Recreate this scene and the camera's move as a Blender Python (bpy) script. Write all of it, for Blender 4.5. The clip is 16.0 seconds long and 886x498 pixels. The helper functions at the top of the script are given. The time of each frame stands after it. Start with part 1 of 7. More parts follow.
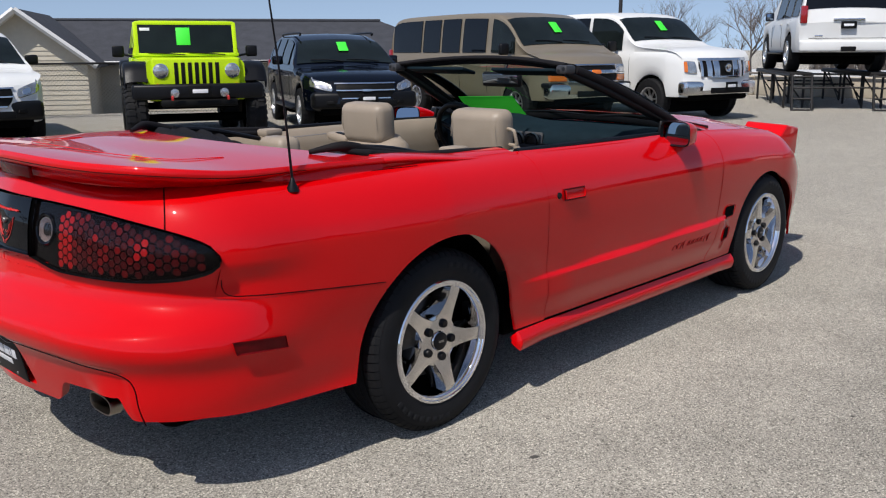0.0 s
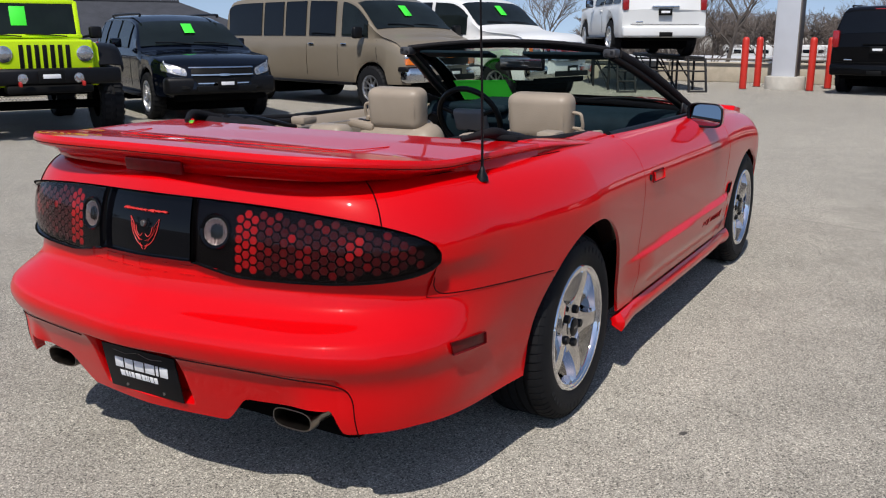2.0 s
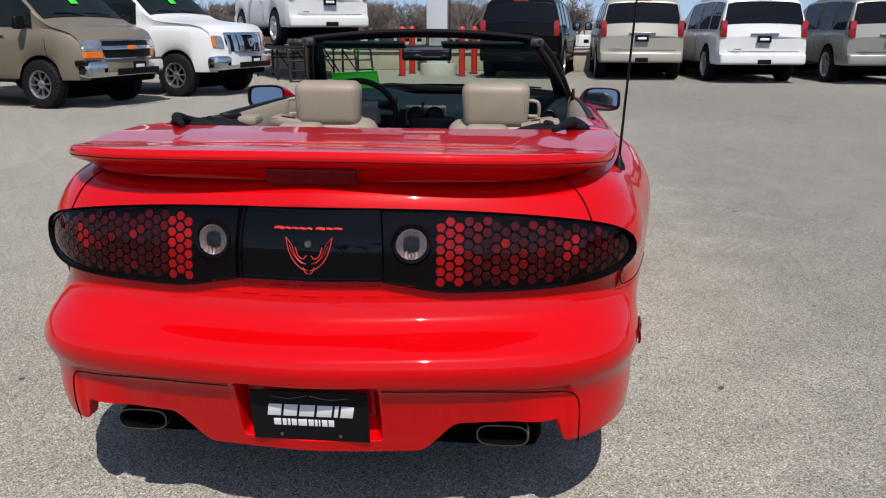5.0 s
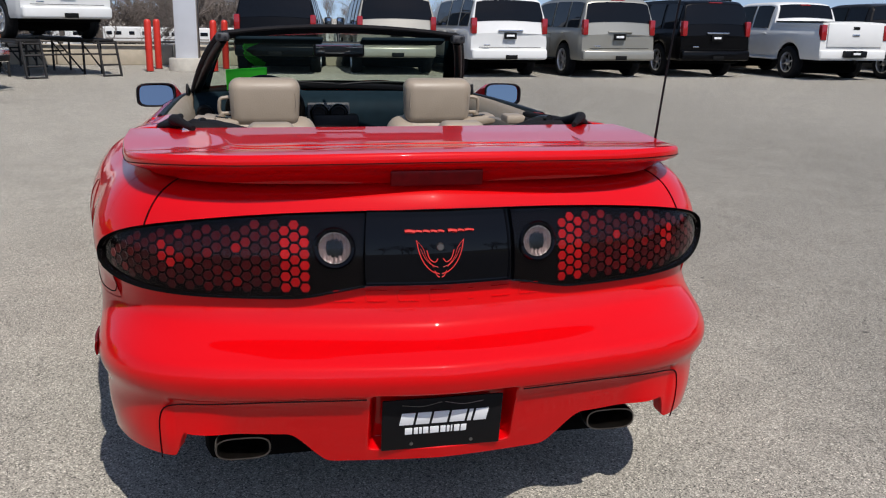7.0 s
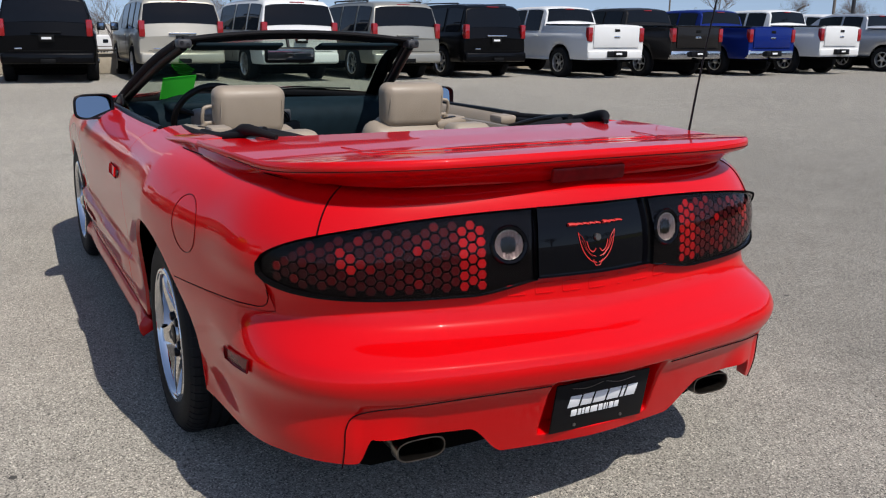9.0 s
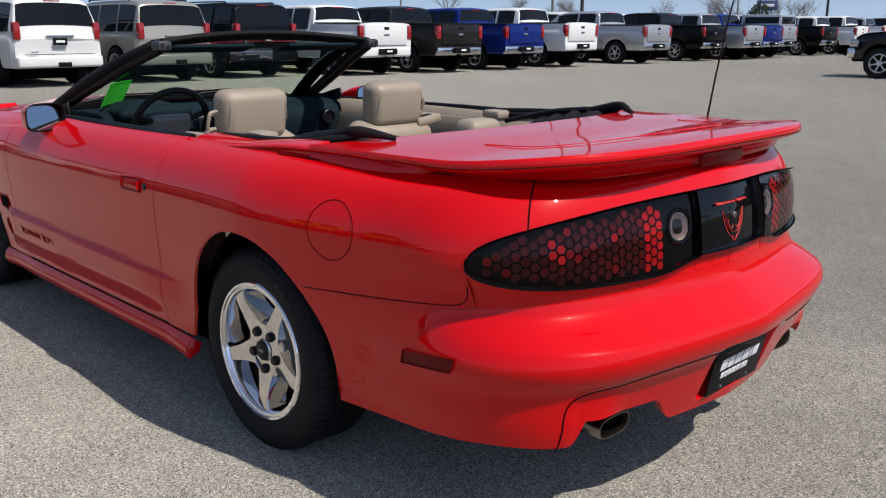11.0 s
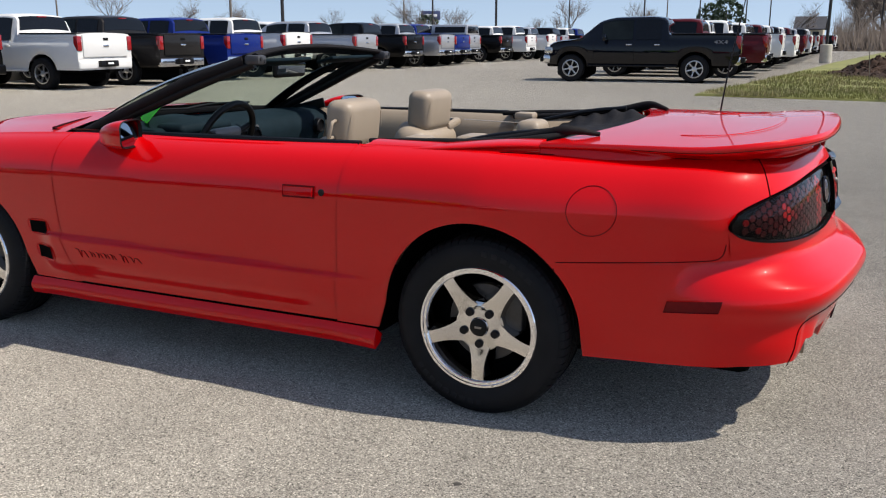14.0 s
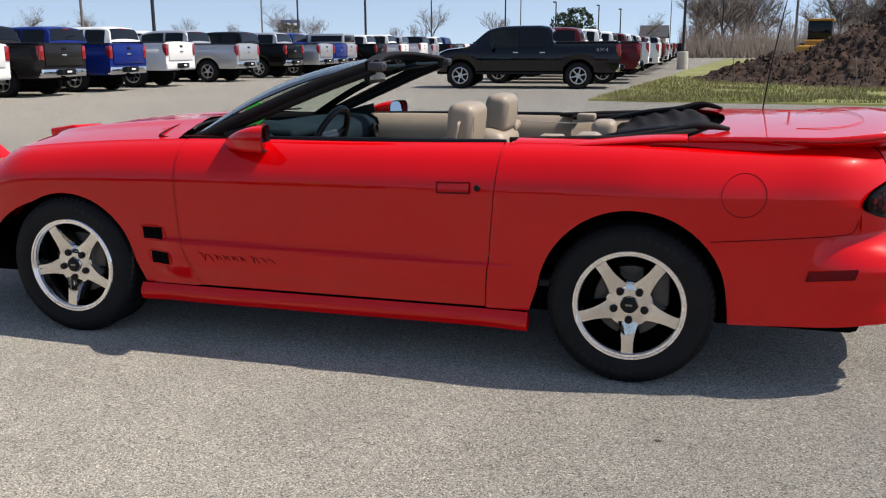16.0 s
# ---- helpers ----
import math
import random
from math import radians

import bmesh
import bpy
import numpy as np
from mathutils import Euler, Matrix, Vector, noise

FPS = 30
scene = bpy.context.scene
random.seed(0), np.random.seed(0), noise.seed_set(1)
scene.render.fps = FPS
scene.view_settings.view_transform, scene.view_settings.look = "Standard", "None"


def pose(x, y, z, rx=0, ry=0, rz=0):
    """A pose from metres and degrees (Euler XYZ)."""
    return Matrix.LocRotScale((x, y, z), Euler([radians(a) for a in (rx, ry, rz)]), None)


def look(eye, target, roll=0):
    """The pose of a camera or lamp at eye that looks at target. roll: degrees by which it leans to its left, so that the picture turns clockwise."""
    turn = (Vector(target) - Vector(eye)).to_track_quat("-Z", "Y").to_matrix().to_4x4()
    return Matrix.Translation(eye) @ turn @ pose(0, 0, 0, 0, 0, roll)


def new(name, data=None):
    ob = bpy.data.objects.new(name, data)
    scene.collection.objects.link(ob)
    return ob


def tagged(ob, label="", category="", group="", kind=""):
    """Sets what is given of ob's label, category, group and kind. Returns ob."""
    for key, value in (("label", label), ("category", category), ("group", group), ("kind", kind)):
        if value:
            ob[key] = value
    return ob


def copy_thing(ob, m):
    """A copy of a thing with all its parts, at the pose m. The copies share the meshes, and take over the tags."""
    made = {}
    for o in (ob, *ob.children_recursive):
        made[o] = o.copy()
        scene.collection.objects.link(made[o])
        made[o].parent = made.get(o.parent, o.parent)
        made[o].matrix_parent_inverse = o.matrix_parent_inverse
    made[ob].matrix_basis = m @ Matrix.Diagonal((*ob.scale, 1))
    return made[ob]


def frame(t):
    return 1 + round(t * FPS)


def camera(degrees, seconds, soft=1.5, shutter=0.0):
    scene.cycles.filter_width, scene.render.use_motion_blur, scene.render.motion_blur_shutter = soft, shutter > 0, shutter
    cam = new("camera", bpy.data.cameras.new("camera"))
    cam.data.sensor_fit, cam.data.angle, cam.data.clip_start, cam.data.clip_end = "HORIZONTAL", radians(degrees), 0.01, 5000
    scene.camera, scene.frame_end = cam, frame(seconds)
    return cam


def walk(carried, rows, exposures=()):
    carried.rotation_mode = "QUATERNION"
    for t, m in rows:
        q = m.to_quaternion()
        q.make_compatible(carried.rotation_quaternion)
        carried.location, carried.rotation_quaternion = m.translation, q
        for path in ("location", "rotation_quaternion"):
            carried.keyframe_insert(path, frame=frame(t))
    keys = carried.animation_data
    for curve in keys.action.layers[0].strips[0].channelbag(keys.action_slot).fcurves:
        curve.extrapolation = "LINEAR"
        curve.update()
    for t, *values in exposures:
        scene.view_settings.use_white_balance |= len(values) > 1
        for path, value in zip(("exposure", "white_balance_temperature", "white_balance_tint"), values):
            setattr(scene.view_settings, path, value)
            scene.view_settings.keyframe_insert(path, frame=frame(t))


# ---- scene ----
from mathutils.bvhtree import BVHTree
cam = camera(53.0, 16.0, soft=1.15)
PATH = [
    (0, (-2.147, -2.925, 1.328), (-0.737, -1.576, 0.889), -0.3),
    (0.5, (-2.347, -2.705, 1.349), (-0.852, -1.456, 0.898), -0.1),
    (1, (-2.502, -2.437, 1.332), (-0.946, -1.266, 0.876), -0.1),
    (1.5, (-2.63, -2.178, 1.327), (-1.021, -1.085, 0.863), 0.0),
    (2, (-2.789, -1.952, 1.328), (-1.111, -0.972, 0.854), 0.1),
    (2.5, (-2.913, -1.749, 1.337), (-1.17, -0.894, 0.859), 0.2),
    (3, (-2.975, -1.501, 1.321), (-1.178, -0.767, 0.841), 0.1),
    (3.5, (-3.036, -1.256, 1.314), (-1.198, -0.636, 0.826), 0.2),
    (4, (-3.134, -0.989, 1.323), (-1.253, -0.521, 0.832), 0.3),
    (4.2, (-3.12, -0.898, 1.315), (-1.226, -0.487, 0.825), 0.3),
    (6.3, (-3.208, 0.095, 1.347), (-1.282, -0.091, 0.841), 0.7),
    (6.5, (-3.184, 0.183, 1.339), (-1.265, -0.068, 0.834), 1.0),
    (7, (-3.098, 0.437, 1.326), (-1.205, 0.029, 0.826), 0.9),
    (7.5, (-3.073, 0.687, 1.326), (-1.21, 0.158, 0.827), 0.6),
    (8, (-3.032, 0.937, 1.337), (-1.211, 0.272, 0.842), 0.6),
    (8.2, (-3.001, 1.021, 1.324), (-1.197, 0.313, 0.832), 0.7),
    (10.3, (-2.518, 2.014, 1.315), (-1.016, 0.787, 0.829), 0.1),
    (10.5, (-2.439, 2.101, 1.313), (-0.972, 0.832, 0.827), 0.1),
    (11, (-2.279, 2.318, 1.314), (-0.893, 0.96, 0.829), 0.2),
    (11.5, (-2.133, 2.617, 1.318), (-0.831, 1.177, 0.837), 0.2),
    (12, (-1.96, 2.836, 1.304), (-0.738, 1.326, 0.827), 0.1),
    (12.5, (-1.738, 3.042, 1.315), (-0.621, 1.451, 0.844), 0.1),
    (13, (-1.551, 3.272, 1.317), (-0.522, 1.623, 0.849), 0.1),
    (13.5, (-1.371, 3.509, 1.343), (-0.44, 1.802, 0.877), 0.1),
    (14, (-1.151, 3.663, 1.331), (-0.333, 1.898, 0.866), 0.0),
    (14.5, (-0.903, 3.836, 1.352), (-0.185, 2.027, 0.89), 0.1),
    (15, (-0.685, 4.062, 1.352), (-0.054, 2.22, 0.897), 0.1),
    (15.5, (-0.474, 4.21, 1.327), (0.09, 2.345, 0.876), 0.0),
    (16, (-0.21, 4.316, 1.326), (0.32, 2.44, 0.879), -0.2),
]
walk(cam, [(t, look(eye, target, roll)) for t, eye, target, roll in PATH], exposures=[(0.0, 0.0, 6500, 10), (4.0, -0.04, 6500, 10), (9.0, -0.02, 6500, 10), (11.0, 0.10, 6600, 10), (13.0, 0.28, 6850, 10), (16.0, 0.43, 6950, 10)])
SKY_STRENGTH, SUN_STRENGTH = 0.153, 4.05
# ---------- light ----------
SUN_DIR = Vector((-0.72, -0.16, 1.0)).normalized()      # towards the sun
world = bpy.data.worlds.new("sky")
scene.world = world
world.use_nodes = True
wn = world.node_tree.nodes
wl = world.node_tree.links
sky = wn.new("ShaderNodeTexSky")
sky.sky_type = "NISHITA"
sky.sun_disc = False
sky.sun_elevation = math.asin(SUN_DIR.z)
sky.sun_rotation = math.atan2(SUN_DIR.x, SUN_DIR.y)
sky.air_density, sky.dust_density, sky.ozone_density = 1.0, 0.25, 3.0
wn["Background"].inputs["Strength"].default_value = SKY_STRENGTH
tint = wn.new("ShaderNodeVectorMath")
tint.operation = "MULTIPLY"
tint.inputs[1].default_value = (1.05, .90, .82)                  # hazy spring blue
wl.new(sky.outputs["Color"], tint.inputs[0])
way_up, lifted, unit = wn.new("ShaderNodeTexCoord"), wn.new("ShaderNodeVectorMath"), wn.new("ShaderNodeVectorMath")
lifted.operation, unit.operation = "ADD", "NORMALIZE"
lifted.inputs[1].default_value = (0, 0, .17)                      # clear air: blue reaches down to the horizon
wl.new(way_up.outputs["Generated"], lifted.inputs[0])
wl.new(lifted.outputs[0], unit.inputs[0])
wl.new(unit.outputs[0], sky.inputs["Vector"])
wl.new(tint.outputs[0], wn["Background"].inputs["Color"])

sun_data = bpy.data.lights.new("sun", "SUN")
sun_data.energy, sun_data.angle, sun_data.color = SUN_STRENGTH, radians(0.53), (1.0, 0.955, 0.90)
sun = new("sun", sun_data)
sun.matrix_world = look(SUN_DIR * 60, (0, 0, 0))


# ---------- materials ----------
def mat(name, base, rough=0.5, metal=0.0, coat=0.0, coat_rough=0.03, vary=0.0, scale=8.0, bump=0.0, bump_scale=60.0,
        wear=0.0, emit=0.0, spec=0.5, alpha=1.0):
    """A principled material with two scales of colour change and a fine relief."""
    m = bpy.data.materials.new(name)
    m.use_nodes = True
    n, l = m.node_tree.nodes, m.node_tree.links
    b = n["Principled BSDF"]
    b.inputs["Base Color"].default_value = (*base, 1)
    b.inputs["Roughness"].default_value = rough
    b.inputs["Metallic"].default_value = metal
    b.inputs["Coat Weight"].default_value = coat
    b.inputs["Coat Roughness"].default_value = coat_rough
    b.inputs["Specular IOR Level"].default_value = spec
    if emit:
        b.inputs["Emission Color"].default_value = (*base, 1)
        b.inputs["Emission Strength"].default_value = emit
    tc = n.new("ShaderNodeTexCoord")
    if vary:
        big, small = n.new("ShaderNodeTexNoise"), n.new("ShaderNodeTexNoise")
        big.inputs["Scale"].default_value, small.inputs["Scale"].default_value = scale * 0.13, scale
        big.inputs["Detail"].default_value, small.inputs["Detail"].default_value = 4, 6
        add = n.new("ShaderNodeMath")
        add.operation = "ADD"
        ramp = n.new("ShaderNodeMapRange")
        ramp.inputs["From Min"].default_value, ramp.inputs["From Max"].default_value = 0.6, 1.4
        ramp.inputs["To Min"].default_value, ramp.inputs["To Max"].default_value = 1 - vary, 1 + vary
        mul = n.new("ShaderNodeVectorMath")
        mul.operation = "SCALE"
        mul.inputs[0].default_value = base
        for t in (big, small):
            l.new(tc.outputs["Object"], t.inputs["Vector"])
        l.new(big.outputs["Fac"], add.inputs[0])
        l.new(small.outputs["Fac"], add.inputs[1])
        l.new(add.outputs[0], ramp.inputs["Value"])
        l.new(ramp.outputs[0], mul.inputs["Scale"])
        l.new(mul.outputs[0], b.inputs["Base Color"])
        if wear:
            rr = n.new("ShaderNodeMapRange")
            rr.inputs["From Min"].default_value, rr.inputs["From Max"].default_value = 0.35, 0.7
            rr.inputs["To Min"].default_value, rr.inputs["To Max"].default_value = max(rough - wear, 0.02), rough + wear
            l.new(small.outputs["Fac"], rr.inputs["Value"])
            l.new(rr.outputs[0], b.inputs["Roughness"])
    if bump:
        t, bp = n.new("ShaderNodeTexNoise"), n.new("ShaderNodeBump")
        t.inputs["Scale"].default_value, t.inputs["Detail"].default_value = bump_scale, 5
        bp.inputs["Strength"].default_value, bp.inputs["Distance"].default_value = bump, 0.004
        l.new(tc.outputs["Object"], t.inputs["Vector"])
        l.new(t.outputs["Fac"], bp.inputs["Height"])
        l.new(bp.outputs["Normal"], b.inputs["Normal"])
    return m


def glass(name, tint, rough=0.0, gloss=.04):
    """Thin window glass: tinted see-through with a mirror-like sheen by Fresnel."""
    m = bpy.data.materials.new(name)
    m.use_nodes = True
    n, l = m.node_tree.nodes, m.node_tree.links
    out = n["Material Output"]
    n.remove(n["Principled BSDF"])
    tr, gl, mx = n.new("ShaderNodeBsdfTransparent"), n.new("ShaderNodeBsdfGlossy"), n.new("ShaderNodeMixShader")
    tr.inputs["Color"].default_value = (*tint, 1)
    gl.inputs["Roughness"].default_value = rough
    lw, pw_, sc_ = n.new("ShaderNodeLayerWeight"), n.new("ShaderNodeMath"), n.new("ShaderNodeMath")
    pw_.operation, sc_.operation = "POWER", "MULTIPLY_ADD"
    pw_.inputs[1].default_value = 4.5
    sc_.inputs[1].default_value, sc_.inputs[2].default_value = .9, gloss
    l.new(lw.outputs["Facing"], pw_.inputs[0])
    l.new(pw_.outputs[0], sc_.inputs[0])
    l.new(sc_.outputs[0], mx.inputs[0])
    l.new(tr.outputs[0], mx.inputs[1])
    l.new(gl.outputs[0], mx.inputs[2])
    l.new(mx.outputs[0], out.inputs["Surface"])
    return m


def asphalt():
    m = bpy.data.materials.new("asphalt")
    m.use_nodes = True
    n, l = m.node_tree.nodes, m.node_tree.links
    b = n["Principled BSDF"]
    tc = n.new("ShaderNodeTexCoord")

    def noise_tex(scale, detail=4, rough=0.6):
        t = n.new("ShaderNodeTexNoise")
        t.inputs["Scale"].default_value, t.inputs["Detail"].default_value, t.inputs["Roughness"].default_value = scale, detail, rough
        l.new(tc.outputs["Object"], t.inputs["Vector"])
        return t

    vor = n.new("ShaderNodeTexVoronoi")
    vor.inputs["Scale"].default_value = 210
    l.new(tc.outputs["Object"], vor.inputs["Vector"])
    sep = n.new("ShaderNodeSeparateColor")
    l.new(vor.outputs["Color"], sep.inputs[0])
    stone = n.new("ShaderNodeValToRGB")
    cr_ = stone.color_ramp
    cr_.elements[0].position, cr_.elements[0].color = 0.0, (0.090, 0.084, 0.073, 1)
    cr_.elements[1].position, cr_.elements[1].color = 1.0, (0.775, 0.720, 0.615, 1)
    for p, c in ((0.18, (0.285, 0.265, 0.225, 1)), (0.5, (0.390, 0.362, 0.308, 1)), (0.85, (0.465, 0.428, 0.362, 1))):
        e = cr_.elements.new(p)
        e.color = c
    l.new(sep.outputs[0], stone.inputs[0])
    big, mid = noise_tex(0.16, 5), noise_tex(2.3, 6)
    add = n.new("ShaderNodeMath")
    add.operation = "ADD"
    l.new(big.outputs["Fac"], add.inputs[0])
    l.new(mid.outputs["Fac"], add.inputs[1])
    rng = n.new("ShaderNodeMapRange")
    rng.inputs["From Min"].default_value, rng.inputs["From Max"].default_value = 0.6, 1.4
    rng.inputs["To Min"].default_value, rng.inputs["To Max"].default_value = 0.75, 1.10
    l.new(add.outputs[0], rng.inputs["Value"])
    # dark pits between the stones
    edge = n.new("ShaderNodeTexVoronoi")
    edge.feature = "DISTANCE_TO_EDGE"
    edge.inputs["Scale"].default_value = 120
    l.new(tc.outputs["Object"], edge.inputs["Vector"])
    pit = n.new("ShaderNodeMapRange")
    pit.inputs["From Min"].default_value, pit.inputs["From Max"].default_value = 0.0, 0.12
    pit.inputs["To Min"].default_value, pit.inputs["To Max"].default_value = 0.46, 1.05
    l.new(edge.outputs["Distance"], pit.inputs["Value"])
    k = n.new("ShaderNodeMath")
    k.operation = "MULTIPLY"
    l.new(rng.outputs[0], k.inputs[0])
    l.new(pit.outputs[0], k.inputs[1])
    # sparse dark chips, and a few larger oil spots
    last = k
    for sc_, lo_, hi_, dark_, keep in ((34, .05, .14, .35, .62), (1.15, .012, .040, .62, .55), (7.0, .02, .055, .55, .80)):
        v2, near, pick, amt, inv = (n.new("ShaderNodeTexVoronoi"), n.new("ShaderNodeMapRange"), n.new("ShaderNodeMath"), n.new("ShaderNodeMath"), n.new("ShaderNodeMath"))
        v2.inputs["Scale"].default_value = sc_
        l.new(tc.outputs["Object"], v2.inputs["Vector"])
        near.inputs["From Min"].default_value, near.inputs["From Max"].default_value = lo_, hi_
        near.inputs["To Min"].default_value, near.inputs["To Max"].default_value = 1 - dark_, 0.0
        l.new(v2.outputs["Distance"], near.inputs["Value"])
        s2 = n.new("ShaderNodeSeparateColor")
        l.new(v2.outputs["Color"], s2.inputs[0])
        pick.operation, amt.operation, inv.operation = "GREATER_THAN", "MULTIPLY", "SUBTRACT"
        l.new(s2.outputs[0], pick.inputs[0])
        pick.inputs[1].default_value = keep
        l.new(pick.outputs[0], amt.inputs[0])
        l.new(near.outputs[0], amt.inputs[1])
        inv.inputs[0].default_value = 1.0
        l.new(amt.outputs[0], inv.inputs[1])
        nxt = n.new("ShaderNodeMath")
        nxt.operation = "MULTIPLY"
        l.new(last.outputs[0], nxt.inputs[0])
        l.new(inv.outputs[0], nxt.inputs[1])
        last = nxt
    # a darker band of ground, -1.6 to -4.5 in y, easing off by -9
    xyz = n.new("ShaderNodeSeparateXYZ")
    wob = n.new("ShaderNodeMath")
    wob.operation = "ADD"
    l.new(tc.outputs["Object"], xyz.inputs[0])
    l.new(xyz.outputs["Y"], wob.inputs[0])
    l.new(mid.outputs["Fac"], wob.inputs[1])
    for y0, y1, a0, a1 in ((-1.6, -.5, .80, 1.0), (-9.0, -4.5, 1.0 / .80, 1.0)):
        st, nxt = n.new("ShaderNodeMapRange"), n.new("ShaderNodeMath")
        st.interpolation_type, nxt.operation = "SMOOTHSTEP", "MULTIPLY"
        for key, val in (("From Min", y0), ("From Max", y1), ("To Min", a0), ("To Max", a1)):
            st.inputs[key].default_value = val
        l.new(wob.outputs[0], st.inputs["Value"])
        l.new(last.outputs[0], nxt.inputs[0])
        l.new(st.outputs[0], nxt.inputs[1])
        last = nxt
    mul = n.new("ShaderNodeVectorMath")
    mul.operation = "SCALE"
    l.new(stone.outputs[0], mul.inputs[0])
    l.new(last.outputs[0], mul.inputs["Scale"])
    l.new(mul.outputs[0], b.inputs["Base Color"])
    b.inputs["Roughness"].default_value = 0.85
    b.inputs["Diffuse Roughness"].default_value = 1.0
    b.inputs["Specular IOR Level"].default_value = 0.3
    bp = n.new("ShaderNodeBump")
    bp.inputs["Strength"].default_value, bp.inputs["Distance"].default_value = 0.75, 0.005
    l.new(sep.outputs[1], bp.inputs["Height"])
    l.new(bp.outputs["Normal"], b.inputs["Normal"])
    return m


ASPHALT = asphalt()
RED = mat("red_car_paint", (0.66, 0.001, 0.003), 0.30, 0.0, 0.8, 0.018, vary=0.03, scale=5, spec=0.03)
CAR_BLACK = mat("black_plastic", (0.005, 0.005, 0.006), 0.42, vary=0.25, scale=30, bump=0.12, bump_scale=400, spec=0.25)
RUBBER = mat("tyre_rubber", (0.011, 0.011, 0.012), 0.68, vary=0.3, scale=14, bump=0.15, bump_scale=180, spec=0.2)
CHROME = mat("chrome", (0.82, 0.82, 0.84), 0.035, 1.0, vary=0.04, scale=20)
SEAM = mat("panel_gap", (.020, .002, .003), .8, spec=.05)
ALLOY = mat("chromed_alloy", (0.66, 0.65, 0.64), 0.055, 1.0, vary=0.05, scale=30)
STEEL = mat("dull_steel", (0.32, 0.30, 0.28), 0.38, 1.0, vary=0.25, scale=40)
EXHAUST = mat("sooty_exhaust_steel", (.26, .23, .20), .30, 1.0, vary=.45, scale=30)
GLOSS_BLACK = mat("gloss_black_lens", (0.002, 0.002, 0.003), 0.025, vary=0.1, spec=0.24)
TAN = mat("tan_leather", (0.34, 0.275, 0.205), 0.48, vary=0.10, scale=10, bump=0.25, bump_scale=220, wear=0.08)
DASH = mat("dark_dash_vinyl", (0.008, 0.017, 0.023), 0.65, vary=0.25, scale=20, bump=0.15, bump_scale=300, spec=.06)
FABRIC = mat("black_top_canvas", (0.009, 0.008, 0.009), 0.75, vary=0.4, scale=25, bump=0.4, bump_scale=350, spec=0.2)
GREY_TRIM = mat("grey_carpet", (0.16, 0.145, 0.13), 0.9, vary=0.2, scale=40, bump=0.5, bump_scale=400)
DARK = mat("underbody_black", (0.003, 0.003, 0.003), 0.85, vary=0.3, spec=0.03)


def cell_paint(name, lo, hi):
    """Red lens cells, each a little different."""
    m = mat(name, hi, 0.4, spec=0.2)
    n, l = m.node_tree.nodes, m.node_tree.links
    info, ramp = n.new("ShaderNodeObjectInfo"), n.new("ShaderNodeValToRGB")
    ramp.color_ramp.elements[0].color, ramp.color_ramp.elements[1].color = (*lo, 1), (*hi, 1)
    e = ramp.color_ramp.elements.new(.75)
    e.color = (*[(a * .7 + b * .3) for a, b in zip(lo, hi)], 1)
    l.new(info.outputs["Random"], ramp.inputs[0])
    l.new(ramp.outputs[0], n["Principled BSDF"].inputs["Base Color"])
    return m


# one red lens in three tones: catching light, shaded, and bright reflecting spots
CELL_LIT = cell_paint("red_cell", (.42, .006, .008), (.72, .016, .018))
CELL_SHADED = cell_paint("dim_red_cell", (.030, .003, .004), (.22, .005, .007))
CELL_LIT_SPOT = cell_paint("bulb_cell", (.42, .008, .010), (.70, .03, .03))
SMOKED = glass("smoked_lens", (.66, .50, .52), gloss=.022)
CLEAR_COVER = glass("clear_lamp_cover", (.92, .92, .92))
LAMP_BOWL = mat("lamp_reflector", (.24, .24, .225), .42, .25, vary=.35, scale=60)
LENS_DARKRED = mat("dark_red_lens", (0.16, 0.004, 0.006), 0.25, 0, 0.0, 0.03, vary=0.2, scale=60, spec=.15)
LENS_CLEAR = mat("clear_lamp", (0.55, 0.54, 0.52), 0.20, 0.8, 0.6, 0.02, vary=0.5, scale=60, bump=0.6, bump_scale=70)
BRAKE_RED = mat("brake_lamp_red", (.22, .004, .006), .15, 0, 0, vary=.3, scale=50, spec=.15)
AMBER = mat("amber_lens", (0.75, 0.17, 0.015), 0.15, 0, 0.6)
WHITE_PRINT = mat("white_print", (0.82, 0.82, 0.82), 0.5)
RED_PRINT = mat("red_print", (0.60, 0.03, 0.025), 0.4)
MIRROR = mat("mirror_glass", (0.28, 0.34, 0.41), 0.01, 1.0)
WINDSCREEN = glass("windscreen_glass", (0.72, 0.84, 0.74))


GREEN_TAG = mat("green_price_tag", (.06, .82, .05), .55)
GREEN_CARD = mat("green_thin_card", (.06, .82, .05), .55)
tn, tl_ = GREEN_CARD.node_tree.nodes, GREEN_CARD.node_tree.links
thin, both = tn.new("ShaderNodeBsdfTranslucent"), tn.new("ShaderNodeMixShader")
thin.inputs["Color"].default_value = (.10, .90, .06, 1)
both.inputs[0].default_value = .55
tl_.new(tn["Principled BSDF"].outputs[0], both.inputs[1])
tl_.new(thin.outputs[0], both.inputs[2])
tl_.new(both.outputs[0], tn["Material Output"].inputs["Surface"])


# ---------- mesh helpers ----------
def obj(name, me, material, parent=None, label=""):
    ob = new(name, me)
    if material:
        me.materials.append(material)
    if parent:
        ob.parent = parent
    if label:
        ob["label"] = label
    return ob


